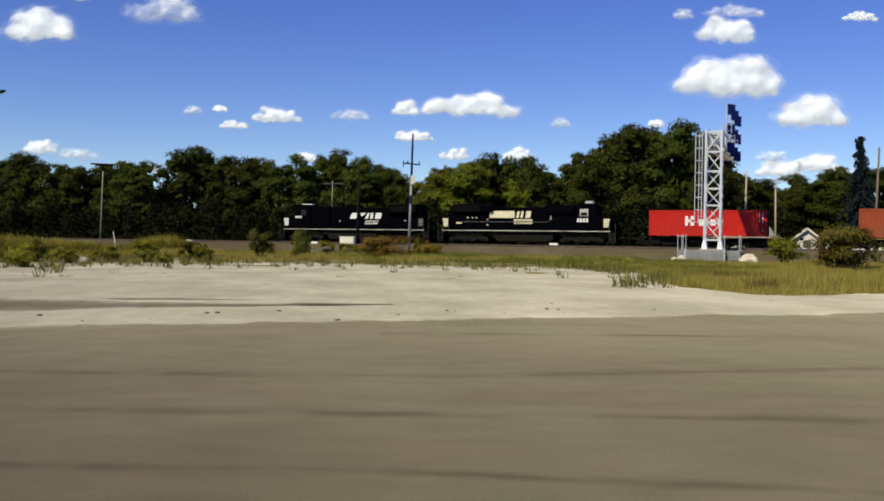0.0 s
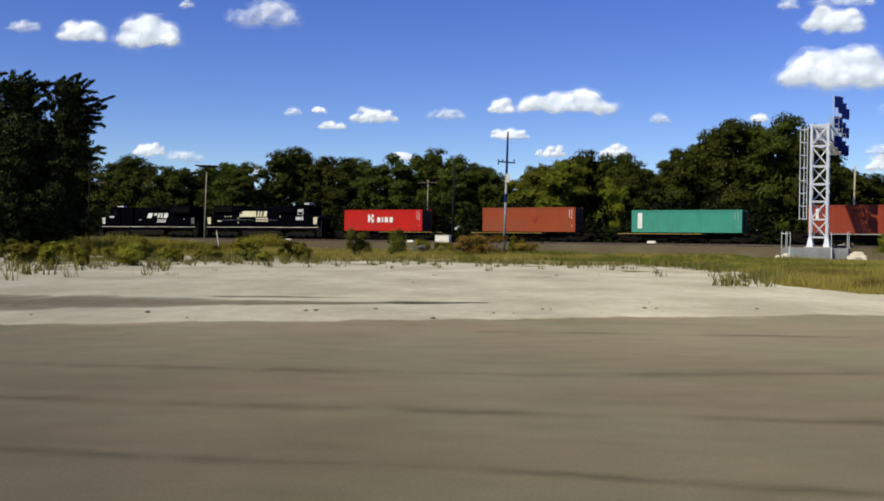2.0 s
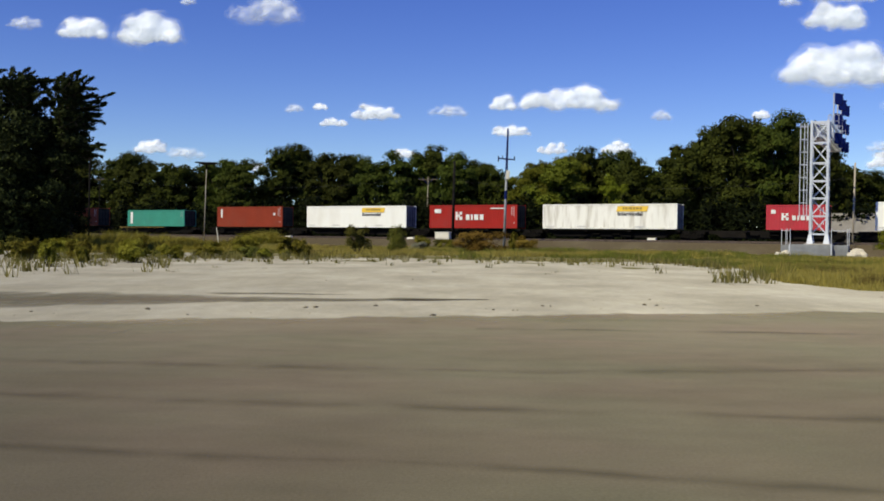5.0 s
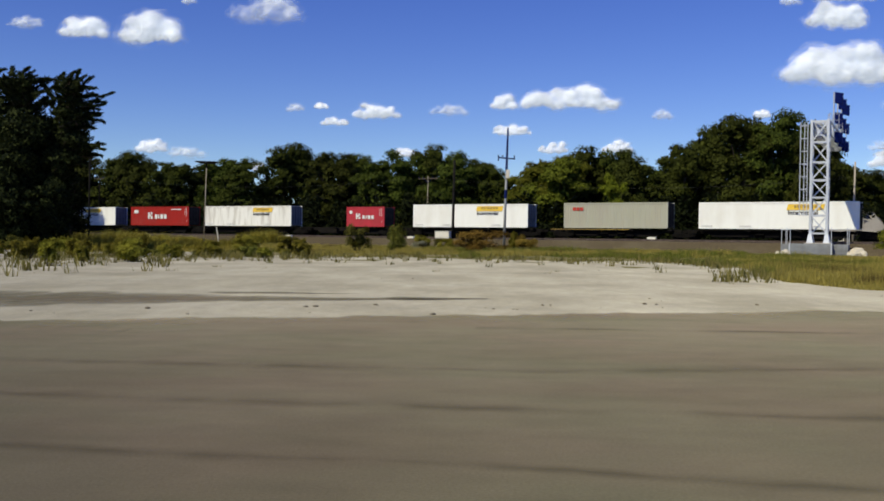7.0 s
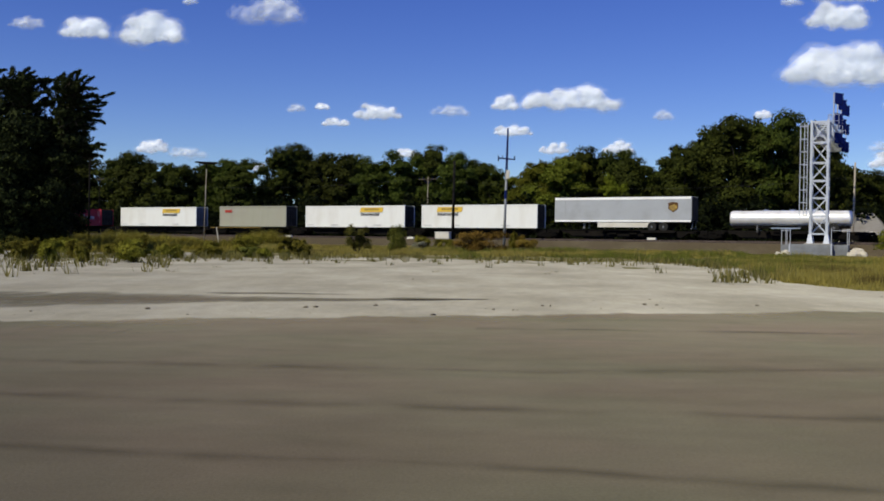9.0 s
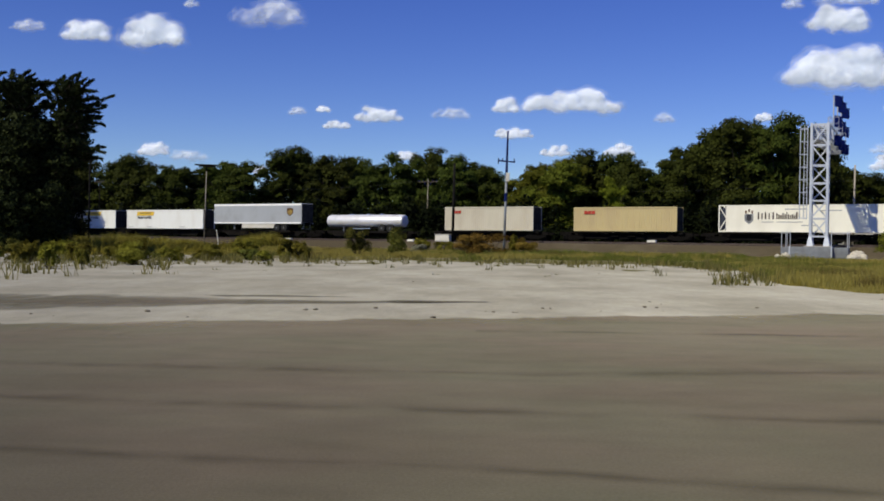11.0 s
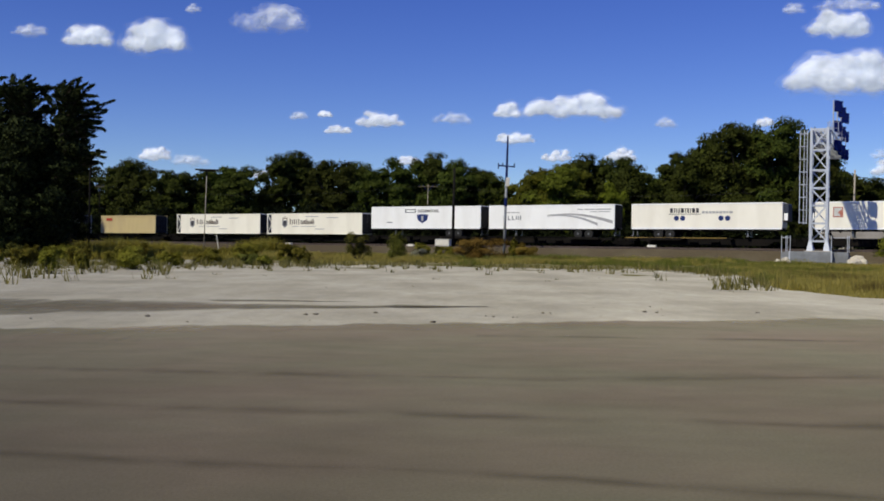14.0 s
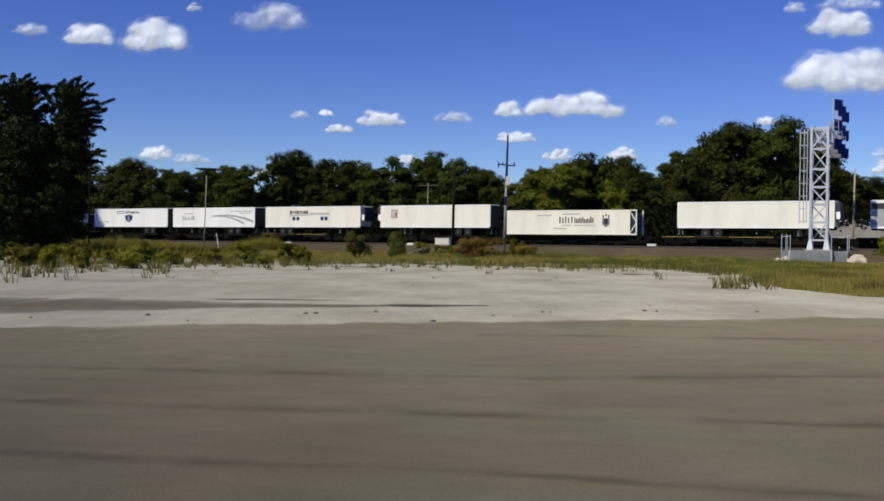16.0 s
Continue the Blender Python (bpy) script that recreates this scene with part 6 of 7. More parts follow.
def refrigerated_container(s, n, h, front, label, logo_x):
    """A white insulated container with an open frame at the machinery end."""
    c = railthing("refrigerated_container", s, label, "container", "containers on the train", DECK)
    x0, x1 = (0.9, n) if front else (0, n - 0.9)
    bm = bmesh.new()
    box(bm, x0, x1, -1.2, 1.2, 0.02, h)
    part("body", bevelled(bm, 0.05), M["reefer"], c)
    for k in range(1, 7):
        q = x0 + (x1 - x0) * k / 7
        bm = bmesh.new()
        box(bm, q - 0.012, q + 0.012, -1.206, -1.2, 0.15, h - 0.12)
        part("panel_seam", bm, M["reefer"], c)
    bm = bmesh.new()
    box(bm, 0, n, -1.222, -1.2, 0.0, 0.16)
    box(bm, 0, n, -1.222, -1.2, h - 0.12, h + 0.01)
    part("edge_rail", bm, M["reefer"], c)
    e0, e1 = (0, 0.9) if front else (n - 0.9, n)
    for y in (-0.58, 0.58):
        bm = bmesh.new()
        box(bm, x1 + 0.003, x1 + 0.035, y - 0.56, y + 0.56, 0.1, h - 0.1)
        part("door", bevelled(bm, 0.01, 1), M["door_end"], c, "end door with its shade put into the colour")
    for x in (e0 + 0.06, e1 - 0.06):
        for y in (-1.15, 1.15):
            bm = bmesh.new()
            box(bm, x - 0.06, x + 0.06, y - 0.06, y + 0.06, 0, h)
            part("frame_post", bm, M["reefer"], c)
    for a, b in (((e0, 0.1), (e1, h * 0.5)), ((e0, h - 0.1), (e1, h * 0.5))):
        bm = bmesh.new()
        beam(bm, (a[0] + 0.05, -1.15, a[1]), (b[0] - 0.05, -1.15, b[1]), 0.09)
        part("frame_brace", bm, M["reefer"], c)
    bm = bmesh.new()
    box(bm, e0 + 0.14, e1 - 0.14, -0.95, 0.95, 0.3, h - 0.3)
    part("cooling_unit", bevelled(bm, 0.05), M["unit"], c, "dark cooling unit")
    # crest and a row of plain blocks
    bm = bmesh.new()
    prism(bm, [(logo_x, 1.9), (logo_x, 1.2), (logo_x + 0.45, 0.85), (logo_x + 0.9, 1.2), (logo_x + 0.9, 1.9)], -1.22, -1.212)
    crest = part("crest", bm, M["grey_logo"], c, "grey heraldic crest")
    bm = bmesh.new()
    prism(bm, [(logo_x + 0.2, 1.85), (logo_x + 0.2, 1.3), (logo_x + 0.45, 1.1), (logo_x + 0.7, 1.3), (logo_x + 0.7, 1.85)], -1.228, -1.221)
    part("shield", bm, M["dark_logo"], crest)
    for x, z in ((0.05, 1.95), (0.38, 2.1), (0.7, 1.95)):
        bm = bmesh.new()
        box(bm, logo_x + x, logo_x + x + 0.16, -1.22, -1.212, z, z + 0.32)
        part("crest_plume", bm, M["brown_logo"], crest)
    x = logo_x + 1.35 if front else logo_x - 5.3
    for x0, w, tall in ((0.0, 0.5, 0.74), (0.72, 0.5, 0.74), (1.5, 0.5, 0.74), (2.08, 0.34, 0.5), (2.48, 0.34, 0.62), (2.88, 0.1, 0.74), (3.04, 0.34, 0.5), (3.44, 0.34, 0.5), (3.84, 0.38, 0.74)):
        bm = bmesh.new()
        box(bm, x + x0, x + x0 + min(0.15, w), -1.22, -1.208, 1.35, 1.35 + tall)
        if w > 0.3:
            box(bm, x + x0 + w - 0.12, x + x0 + w, -1.22, -1.208, 1.35, 1.35 + tall * 0.85)
        part("mark", bm, M["ink"], c)
    block_row(c, x + 0.4, 1.02, (1.2, 2.6), 0.08, "pale_logo", 0.3, -1.22, "small_print")
    for q, w, z in ((0.42, 2.2, 2.35), (0.52, 1.6, 0.65), (0.64, 1.9, 2.2)):
        bm = bmesh.new()
        box(bm, n * q if front else n * (1 - q) - w, (n * q if front else n * (1 - q) - w) + w, -1.22, -1.214, z, z + 0.1)
        part("small_print", bm, M["pale_logo"], c)
    return c


_b = bmesh.new()
rod(_b, (0, -0.28, 0), (0, 0.28, 0), 0.52, 0.52, 20)
TYRE = mesh_of("wheel", bevelled(_b, 0.05, 2), M["rubber"])
_b = bmesh.new()
rod(_b, (0, -0.3, 0), (0, -0.1, 0), 0.13, 0.22, 14)
rod(_b, (0, -0.33, 0), (0, -0.3, 0), 0.1, 0.12, 10)
RIM = mesh_of("rim", _b, M["hub"])


def trailer(s, n, h, mat, label, rear=1, nose=False, base=3.66, skirt=False):
    """A road semitrailer: box, rails, roof, landing gear, tandem axle at one end (1: the rear of the train), cooling unit on the other when nose is set."""
    c = railthing("semitrailer", s, label, "semitrailer", "semitrailers on the train", base)
    bm = bmesh.new()
    box(bm, 0, n, -1.28, 1.28, 0.16, h)
    part("body", bevelled(bm, 0.09, 3), M[mat], c)
    # the doors' dark colour carries the shade on this end
    if rear > 0:
        for y in (-0.61, 0.61):
            bm = bmesh.new()
            box(bm, n + 0.003, n + 0.035, y - 0.6, y + 0.6, 0.18, h - 0.06)
            part("rear_door", bevelled(bm, 0.01, 1), M["door_end"], c, "rear door with its shade put into the colour")
    # sunlit edges: their brightness is put into white rails, tallest on grey trailers
    for z0, z1 in ((0.0, 0.2), (h - (0.3 if mat == "trailer_grey" else 0.16), h - 0.02)):
        bm = bmesh.new()
        box(bm, 0.06, n - 0.06, -1.305, -1.278, z0, z1)
        box(bm, 0.06, n - 0.06, 1.278, 1.305, z0, z1)
        part("side_rail", bm, M["trailer_white"], c, "white edge rail with sunlight put into its colour")
    for k in range(1, 12):
        bm = bmesh.new()
        box(bm, n * k / 12 - 0.012, n * k / 12 + 0.012, -1.29, -1.279, 0.22, h - 0.18)
        part("panel_seam", bm, M[mat], c)
    bm = bmesh.new()
    box(bm, 0.1, n - 0.1, -1.2, 1.2, -0.16, 0.16)
    part("floor_frame", bm, M["under"], c)
    ax = (n - 3.15, n - 4.45) if rear > 0 else (3.15, 4.45)
    for x in ax:
        for y, turn in ((-1.0, 0), (1.0, 180)):
            w = shared("wheel", TYRE, c, pose(x, y, -0.56, 0, 0, turn))
            shared("rim", RIM, w)
    bm = bmesh.new()
    box(bm, min(ax) - 0.9, max(ax) + 0.9, -0.8, 0.8, -0.55, 0.02)
    part("axle_frame", bm, M["under"], c)
    lx = n * 0.22 if rear > 0 else n * 0.78
    for y in (-0.8, 0.8):
        bm = bmesh.new()
        box(bm, lx - 0.09, lx + 0.09, y - 0.09, y + 0.09, -0.75, 0.02)
        box(bm, lx - 0.18, lx + 0.18, y - 0.15, y + 0.15, -0.8, -0.74)
        part("landing_leg", bm, M["hub"], c)
    ex = n - 0.08 if rear > 0 else 0.08
    bm = bmesh.new()
    for y in (-0.7, 0.7):
        beam(bm, (ex, y, 0.1), (ex, y, -0.72), 0.1)
    beam(bm, (ex, -1.1, -0.72), (ex, 1.1, -0.72), 0.12)
    part("rear_bumper", bm, M["hub"], c)
    if skirt:
        bm = bmesh.new()
        box(bm, n * 0.33, n * 0.71, -1.22, -1.18, -0.62, 0.0)
        part("side_skirt", bm, M["box_white"], c, "pale side skirt panel")
    if nose:
        x0, x1 = (-0.55, -0.005) if rear > 0 else (n + 0.005, n + 0.55)
        bm = bmesh.new()
        box(bm, x0, x1, -1.05, 1.05, 0.85, h - 0.15)
        u = part("cooling_unit", bevelled(bm, 0.08), M["unit"], c, "dark and white cooling unit")
        bm = bmesh.new()
        box(bm, x0 + 0.1, x1 - 0.08, -1.075, -1.052, 0.95, 1.7)
        part("unit_panel", bm, M["trailer_white"], u)
    # hitch of the railcar under the front of the trailer
    hx = 1.1 if rear > 0 else n - 1.1
    bm = bmesh.new()
    beam(bm, (hx, -0.5, 0.02), (hx + 0.5, -0.35, -0.93), 0.12)
    beam(bm, (hx, 0.5, 0.02), (hx + 0.5, 0.35, -0.93), 0.12)
    box(bm, hx - 0.4, hx + 0.4, -0.55, 0.55, -0.06, 0.02)
    part("hitch_stand", bm, M["sill"], c)
    return c


def tank_trailer(s, n, label):
    c = railthing("tank_trailer", s, label, "tank trailer", "semitrailers on the train", 3.22)
    r = 0.83
    bm = bmesh.new()
    prof = [(0.0, 0.55), (0.04, 0.72), (0.12, 0.8), (0.25, r), (n - 0.25, r), (n - 0.12, 0.8), (n - 0.04, 0.72), (n, 0.55)]
    seg = 28
    rings = [[bm.verts.new((x, math.cos(k * math.tau / seg) * q * 1.12, r + math.sin(k * math.tau / seg) * q)) for k in range(seg)] for x, q in prof]
    for a, b in zip(rings, rings[1:]):
        for k in range(seg):
            bm.faces.new((a[k], a[(k + 1) % seg], b[(k + 1) % seg], b[k]))
    bm.faces.new(rings[0][::-1])
    bm.faces.new(rings[-1])
    part("tank", bm, M["polished"], c, "", True)
    for k in range(5):
        x = 0.6 + (n - 1.2) * k / 4
        bm = bmesh.new()
        a = [[bm.verts.new((x + dx, math.cos(j * math.tau / seg) * q * 1.12, r + math.sin(j * math.tau / seg) * q)) for j in range(seg)] for dx, q in ((-0.03, r + 0.003), (-0.03, r + 0.018), (0.03, r + 0.018), (0.03, r + 0.003))]
        for p, q in zip(a, a[1:]):
            for j in range(seg):
                bm.faces.new((p[j], p[(j + 1) % seg], q[(j + 1) % seg], q[j]))
        part("band", bm, M["polished"], c)
    for x in (n * 0.3, n * 0.52, n * 0.7):
        bm = bmesh.new()
        rod(bm, (x, 0, 2 * r - 0.05), (x, 0, 2 * r + 0.12), 0.3, 0.28, 14)
        part("hatch", bm, M["alu"], c)
    bm = bmesh.new()
    box(bm, n * 0.2, n * 0.82, 0.2, 0.5, 2 * r - 0.04, 2 * r + 0.04)
    part("catwalk", bm, M["alu"], c)
    bm = bmesh.new()
    box(bm, 0.3, n - 0.2, -0.5, 0.5, -0.22, 0.1)
    part("frame", bm, M["under"], c)
    for x in (n - 1.6, n - 2.9):
        for y, turn in ((-1.0, 0), (1.0, 180)):
            w = shared("wheel", TYRE, c, pose(x, y, -0.14, 0, 0, turn))
            shared("rim", RIM, w)
    for y in (-0.8, 0.8):
        bm = bmesh.new()
        box(bm, n * 0.24 - 0.08, n * 0.24 + 0.08, y - 0.08, y + 0.08, -0.62, 0.1)
        part("landing_leg", bm, M["hub"], c)
    bm = bmesh.new()
    box(bm, n * 0.36, n * 0.6, -1.0, -0.8, -0.25, -0.12)
    part("hose_tray", bm, M["alu"], c)
    return c


def axle_truck(parent, x):
    """A three-axle locomotive truck."""
    bm = bmesh.new()
    prism(bm, [(-2.5, 0.45), (-2.5, 0.75), (-1.9, 0.95), (1.9, 0.95), (2.5, 0.75), (2.5, 0.45), (2.0, 0.35), (1.1, 0.6), (0.7, 0.35), (-0.7, 0.35), (-1.1, 0.6), (-2.0, 0.35)], -1.2, -1.02)
    t = part("truck", bm, M["grime"], parent)
    bm = bmesh.new()
    prism(bm, [(-2.5, 0.45), (-2.5, 0.75), (2.5, 0.75), (2.5, 0.45)], 1.02, 1.2)
    part("side_frame", bm, M["under"], t)
    t.matrix_basis = pose(x, 0, 0)
    for dx in (-1.8, 0, 1.8):
        for y, turn in ((-0.76, 0), (0.76, 180)):
            o = shared("wheel", WHEEL, t, pose(dx, y, 0.5, 0, 0, turn))
            o.scale = (1.18, 1, 1.18)
        bm = bmesh.new()
        box(bm, dx - 0.2, dx + 0.2, -1.26, -1.19, 0.36, 0.66)
        part("journal_box", bevelled(bm, 0.03, 1), M["under"], t)
    for dx in (-0.9, 0.9):
        bm = bmesh.new()
        rod(bm, (dx, -1.15, 0.42), (dx, -1.15, 0.95), 0.11, None, 10)
        part("spring", bm, M["sill"], t)


def locomotive(s, n, cab_left, label, style):
    """A six-axle diesel locomotive. Built with its cab at the left, and turned about when it runs backwards."""
    c = railthing("locomotive", s, label, "locomotive", "locomotives of the train")
    f = (lambda x: x) if cab_left else (lambda x: n - x)

    def span(a, b):
        return (f(a), f(b)) if f(a) < f(b) else (f(b), f(a))

    def add(name, boxes, mat, parent=None, lab="", soft=0.0):
        bm = bmesh.new()
        for a, b, y0, y1, z0, z1 in boxes:
            x0, x1 = span(a, b)
            box(bm, x0, x1, y0, y1, z0, z1)
        return part(name, bevelled(bm, soft) if soft else bm, M[mat], parent or c, lab)

    add("underframe", [(0.5, n - 0.5, -1.5, 1.5, 1.25, 1.62)], "black", soft=0.02)
    add("walkway_stripe", [(0.9, n - 0.9, -1.53, -1.505, 1.57, 1.64)], "stripe", lab="dirty white walkway edge stripe")
    add("pilot", [(0.35, 0.5, -1.45, 1.45, 0.25, 1.3)], "black")
    add("pilot", [(n - 0.5, n - 0.35, -1.45, 1.45, 0.25, 1.3)], "black")
    bm = bmesh.new()
    x0, x1 = span(n * 0.34, n * 0.66)
    prism(bm, [(x0, 1.22), (x1, 1.22), (x1, 0.65), (x1 - 0.4, 0.4), (x0 + 0.4, 0.4), (x0, 0.65)], -1.35, 1.35)
    part("fuel_tank", bevelled(bm, 0.06), M["grime"], c, "grimy grey fuel tank")
    for x in (n * 0.19, n * 0.81):
        axle_truck(c, f(x))
    # cab, nose and hood
    bm = bmesh.new()
    pts = [(1.0, 1.64), (4.9, 1.64), (4.9, 4.55), (4.7, 4.72), (3.0, 4.72), (2.75, 4.5), (2.45, 3.35), (1.25, 3.0), (1.0, 2.75)]
    prism(bm, [(f(x), z) for x, z in pts], -1.5, 1.5)
    cab = part("cab", bevelled(bm, 0.06), M["black"], c)
    add("cab_window", [(3.55, 4.3, -1.512, -1.498, 3.35, 4.05)], "glass_dark", cab)
    if style == 2:
        add("window_frame", [(3.45, 4.4, -1.53, -1.513, 4.05, 4.1), (3.45, 4.4, -1.53, -1.513, 3.3, 3.35), (3.45, 3.54, -1.53, -1.513, 3.35, 4.05), (4.31, 4.4, -1.53, -1.513, 3.35, 4.05)], "stripe", cab, "pale window frame")
        add("window_pane", [(3.56, 4.29, -1.52, -1.513, 3.72, 4.04)], "pale_logo", cab, "pale upper half of the cab window")
        add("roof_air_conditioner", [(3.2, 4.1, -0.5, 0.5, 4.73, 5.02)], "pale_logo", cab, "pale grey box on the cab roof", 0.05)
    else:
        add("roof_antenna", [(2.95, 4.4, -0.3, 0.3, 4.73, 4.86)], "white_logo", cab, "white antenna housing")
    add("number_board", [(3.45 + k * 0.34, 3.7 + k * 0.34, -1.515, -1.5, 2.62, 3.04) for k in range(4)] if style == 2 else [(2.7 + k * 0.25, 2.88 + k * 0.25, -1.515, -1.5, 3.0, 3.28) for k in range(4)], "white_logo", cab, "pale number bars")
    add("hood", [(4.9, n - 1.6, -0.95, 0.95, 1.62, 4.35)], "black", soft=0.08)
    if style == 1:
        add("radiator", [(n - 6.0, n - 1.9, -1.5, 1.5, 3.55, 4.72)], "black", soft=0.15)
        add("exhaust_hump", [(9.0, 11.5, -0.7, 0.7, 4.35, 4.62)], "black", soft=0.06)
        add("blower_housing", [(4.95, 7.6, -1.35, 1.35, 1.64, 4.5)], "black", soft=0.06)
    else:
        add("radiator", [(n - 7.2, n - 2.0, -1.35, 1.35, 3.75, 4.66)], "black", soft=0.12)
        add("dynamic_brake", [(5.1, 8.6, -1.25, 1.25, 3.6, 4.6)], "black", soft=0.08)
        add("inverter_cabinet", [(5.0, 8.2, -1.3, 1.3, 1.64, 2.9)], "black", soft=0.05)
        for k in range(3):
            bm = bmesh.new()
            x = f(n - 3.0 - k * 1.7)
            rod(bm, (x, 0, 4.66), (x, 0, 4.76), 0.65, None, 18)
            part("fan", bm, M["under"], c)
    # louvres and hood doors
    for k in range(9):
        x = 8.0 + k * 1.15
        if x < n - 6.3:
            add("hood_door", [(x, x + 1.08, -0.975, -0.952, 1.75, 3.35)], "black")
    add("louvre", [(n - 5.6, n - 2.2, -1.52 if style == 1 else -1.37, -1.502 if style == 1 else -1.352, 3.85 + k * 0.17, 3.95 + k * 0.17) for k in range(4)], "under")
    # pale marks, all read from the left end
    def flat(name, boxes, mat, lab="", y=-1.0):
        bm = bmesh.new()
        for x0, x1, z0, z1 in boxes:
            box(bm, x0, x1, y, y + 0.022, z0, z1)
        return part(name, bm, M[mat], c, lab)

    if style == 1:
        for pts in ([(10.4, 2.95), (11.3, 2.95), (11.75, 3.68), (10.75, 3.68)], [(12.0, 3.3), (12.3, 3.3), (12.75, 3.68), (12.0, 3.68)], [(12.6, 2.95), (12.95, 2.95), (13.3, 3.68), (12.95, 3.68)],
                    [(13.3, 2.95), (13.7, 2.95), (13.75, 3.68), (13.45, 3.68)], [(13.95, 2.95), (14.75, 2.95), (14.9, 3.3), (14.9, 3.68), (14.1, 3.68), (14.1, 3.4)]):
            bm = bmesh.new()
            prism(bm, pts, -1.0, -0.978)
            part("emblem", bm, M["white_logo"], c, "plain white emblem shapes")
        for z, x0 in ((2.55, 12.7), (2.28, 12.6)):
            flat("name_bar", [(x0 + q * 0.26, x0 + q * 0.26 + 0.19, z, z + 0.19) for q in range(7)], "white_logo", "small white bars")
        flat("mark", [(8.9, 9.05, 2.55, 2.75), (18.1, 18.3, 2.7, 2.8), (6.1, 6.25, 2.7, 2.85)], "white_logo")
    else:
        flat("emblem", [(6.75, 9.85, 3.1, 3.9)], "cream_logo", "plain cream panel")
        for pts in ([(10.05, 3.1), (10.35, 3.1), (10.5, 3.88), (10.2, 3.88)], [(10.55, 3.1), (10.85, 3.1), (11.0, 3.88), (10.7, 3.88)], [(11.15, 3.1), (11.75, 3.1), (11.9, 3.88), (11.3, 3.88)]):
            bm = bmesh.new()
            prism(bm, pts, -1.0, -0.978)
            part("emblem", bm, M["cream_logo"], c, "plain cream emblem shapes")
        for z in (2.72, 2.4):
            flat("name_bar", [(9.8 + q * 0.33, 9.8 + q * 0.33 + 0.25, z, z + 0.24) for q in range(7)], "cream_logo", "small cream bars")
        flat("mark", [(2.5, 3.2, 2.4, 2.58), (3.9, 4.1, 3.05, 3.2), (4.5, 4.65, 3.05, 3.2), (5.0, 5.15, 3.05, 3.2), (6.4, 6.6, 2.2, 2.35), (6.4, 6.6, 2.85, 2.98), (14.2, 14.3, 2.9, 3.3)], "cream_logo", "small pale marks")
        flat("seam", [(3.2, 16.8, 2.62, 2.66)], "grey_logo", "pale joint line along the hood doors", -0.992)
    # striped end panels, steps and handrails
    for a in (0.95, n - 0.95):
        side = 1 if a < n / 2 else -1
        bm = bmesh.new()
        x0, x1 = span(a, a + side * 0.72)
        lo = 0.2 if (f(a) < f(a + side)) else -0.2
        prism(bm, [(x0 + max(0, lo), 2.05), (x1 + min(0, lo), 2.05), (x1, 3.0), (x0, 3.0)], -1.54, -1.505)
        e = part("end_panel", bm, M["cream_logo" if style == 2 else "white_logo" if a < 2 else "dull_grey"], c, "pale striped end panel" if style == 2 or a < 2 else "dull grey striped end panel")
        bm = bmesh.new()
        for k in range(3):
            box(bm, x0 + 0.12, x1 - 0.12, -1.55, -1.541, 2.2 + k * 0.27, 2.27 + k * 0.27)
        part("stripe", bm, M["grey_logo"], e)
        for k in range(4):
            add("step", [(a - side * 0.05, a - side * 0.55, -1.5, -1.1, 0.4 + k * 0.3, 0.44 + k * 0.3)], "sill")
            add("step_lip", [(a - side * 0.08, a - side * 0.5, -1.52, -1.502, 0.4 + k * 0.3, 0.44 + k * 0.3)], "dull_grey")
        for q in (-0.6, 0.05):
            bm = bmesh.new()
            x = f(a + side * q)
            rod(bm, (x, -1.48, 0.4), (x, -1.48, 2.5), 0.026, None, 6)
            part("grab_rail", bm, M["dull_grey"], c)
    for k in range(8):
        x = f(5.6 + (n - 7.8) * k / 7)
        bm = bmesh.new()
        rod(bm, (x, -1.48, 1.62), (x, -1.48, 2.62), 0.02, None, 5)
        part("handrail_post", bm, M["black"], c)
    bm = bmesh.new()
    rod(bm, (f(5.2), -1.48, 2.6), (f(n - 1.8), -1.48, 2.6), 0.022, None, 5)
    part("handrail", bm, M["black"], c)
    for e in (0.0, n):
        bm = bmesh.new()
        box(bm, min(e, e + (0.5 if e < 1 else -0.5)), max(e, e + (0.5 if e < 1 else -0.5)), -0.16, 0.16, 0.72, 1.0)
        part("coupler", bm, M["under"], c)
    for x in (2.3, n - 2.6):
        bm = bmesh.new()
        rod(bm, (f(x), -0.2, 4.4), (f(x + 0.35), -0.2, 4.9), 0.08, 0.1, 8)
        part("horn", bm, M["sill"], c)
    return c


# consist, front of the train first
locomotive(-7.1, 21.9, True, "black six-axle diesel locomotive with white marks, leading", 1)
locomotive(15.4, 22.2, False, "black six-axle diesel locomotive with a cream panel, coupled backwards", 2)

k1 = container(40.9, 12.19, 2.72, "k_red", "bright red ribbed container with white block mark")
k_mark(k1, 3.86, 1.08, 1.02)
code_bars(k1, 12.19, 2.75)
c = container(61.8, 12.19, 2.87, "brown", "orange-brown ribbed container with a small dark emblem")
code_bars(c, 12.19, 2.9)
bm = bmesh.new()
prism(bm, [(6.7, 1.05), (7.0, 1.05), (7.35, 1.7), (7.2, 1.85), (6.6, 1.85), (6.5, 1.6)], -1.245, -1.235)
part("emblem", bm, M["rust_red"], c)
c = container(80.8, 12.19, 2.45, "green", "sea-green ribbed container with a white label strip")
bm = bmesh.new()
box(bm, 0.72, 1.25, -1.245, -1.233, 0.4, 2.15)
part("label_strip", bm, M["white_logo"], c, "white upright label strip")
code_bars(c, 12.19, 2.45, "pale_logo")
c = container(99.6, 12.19, 2.86, "rust_red", "dull red ribbed container with a small white strip")
bm = bmesh.new()
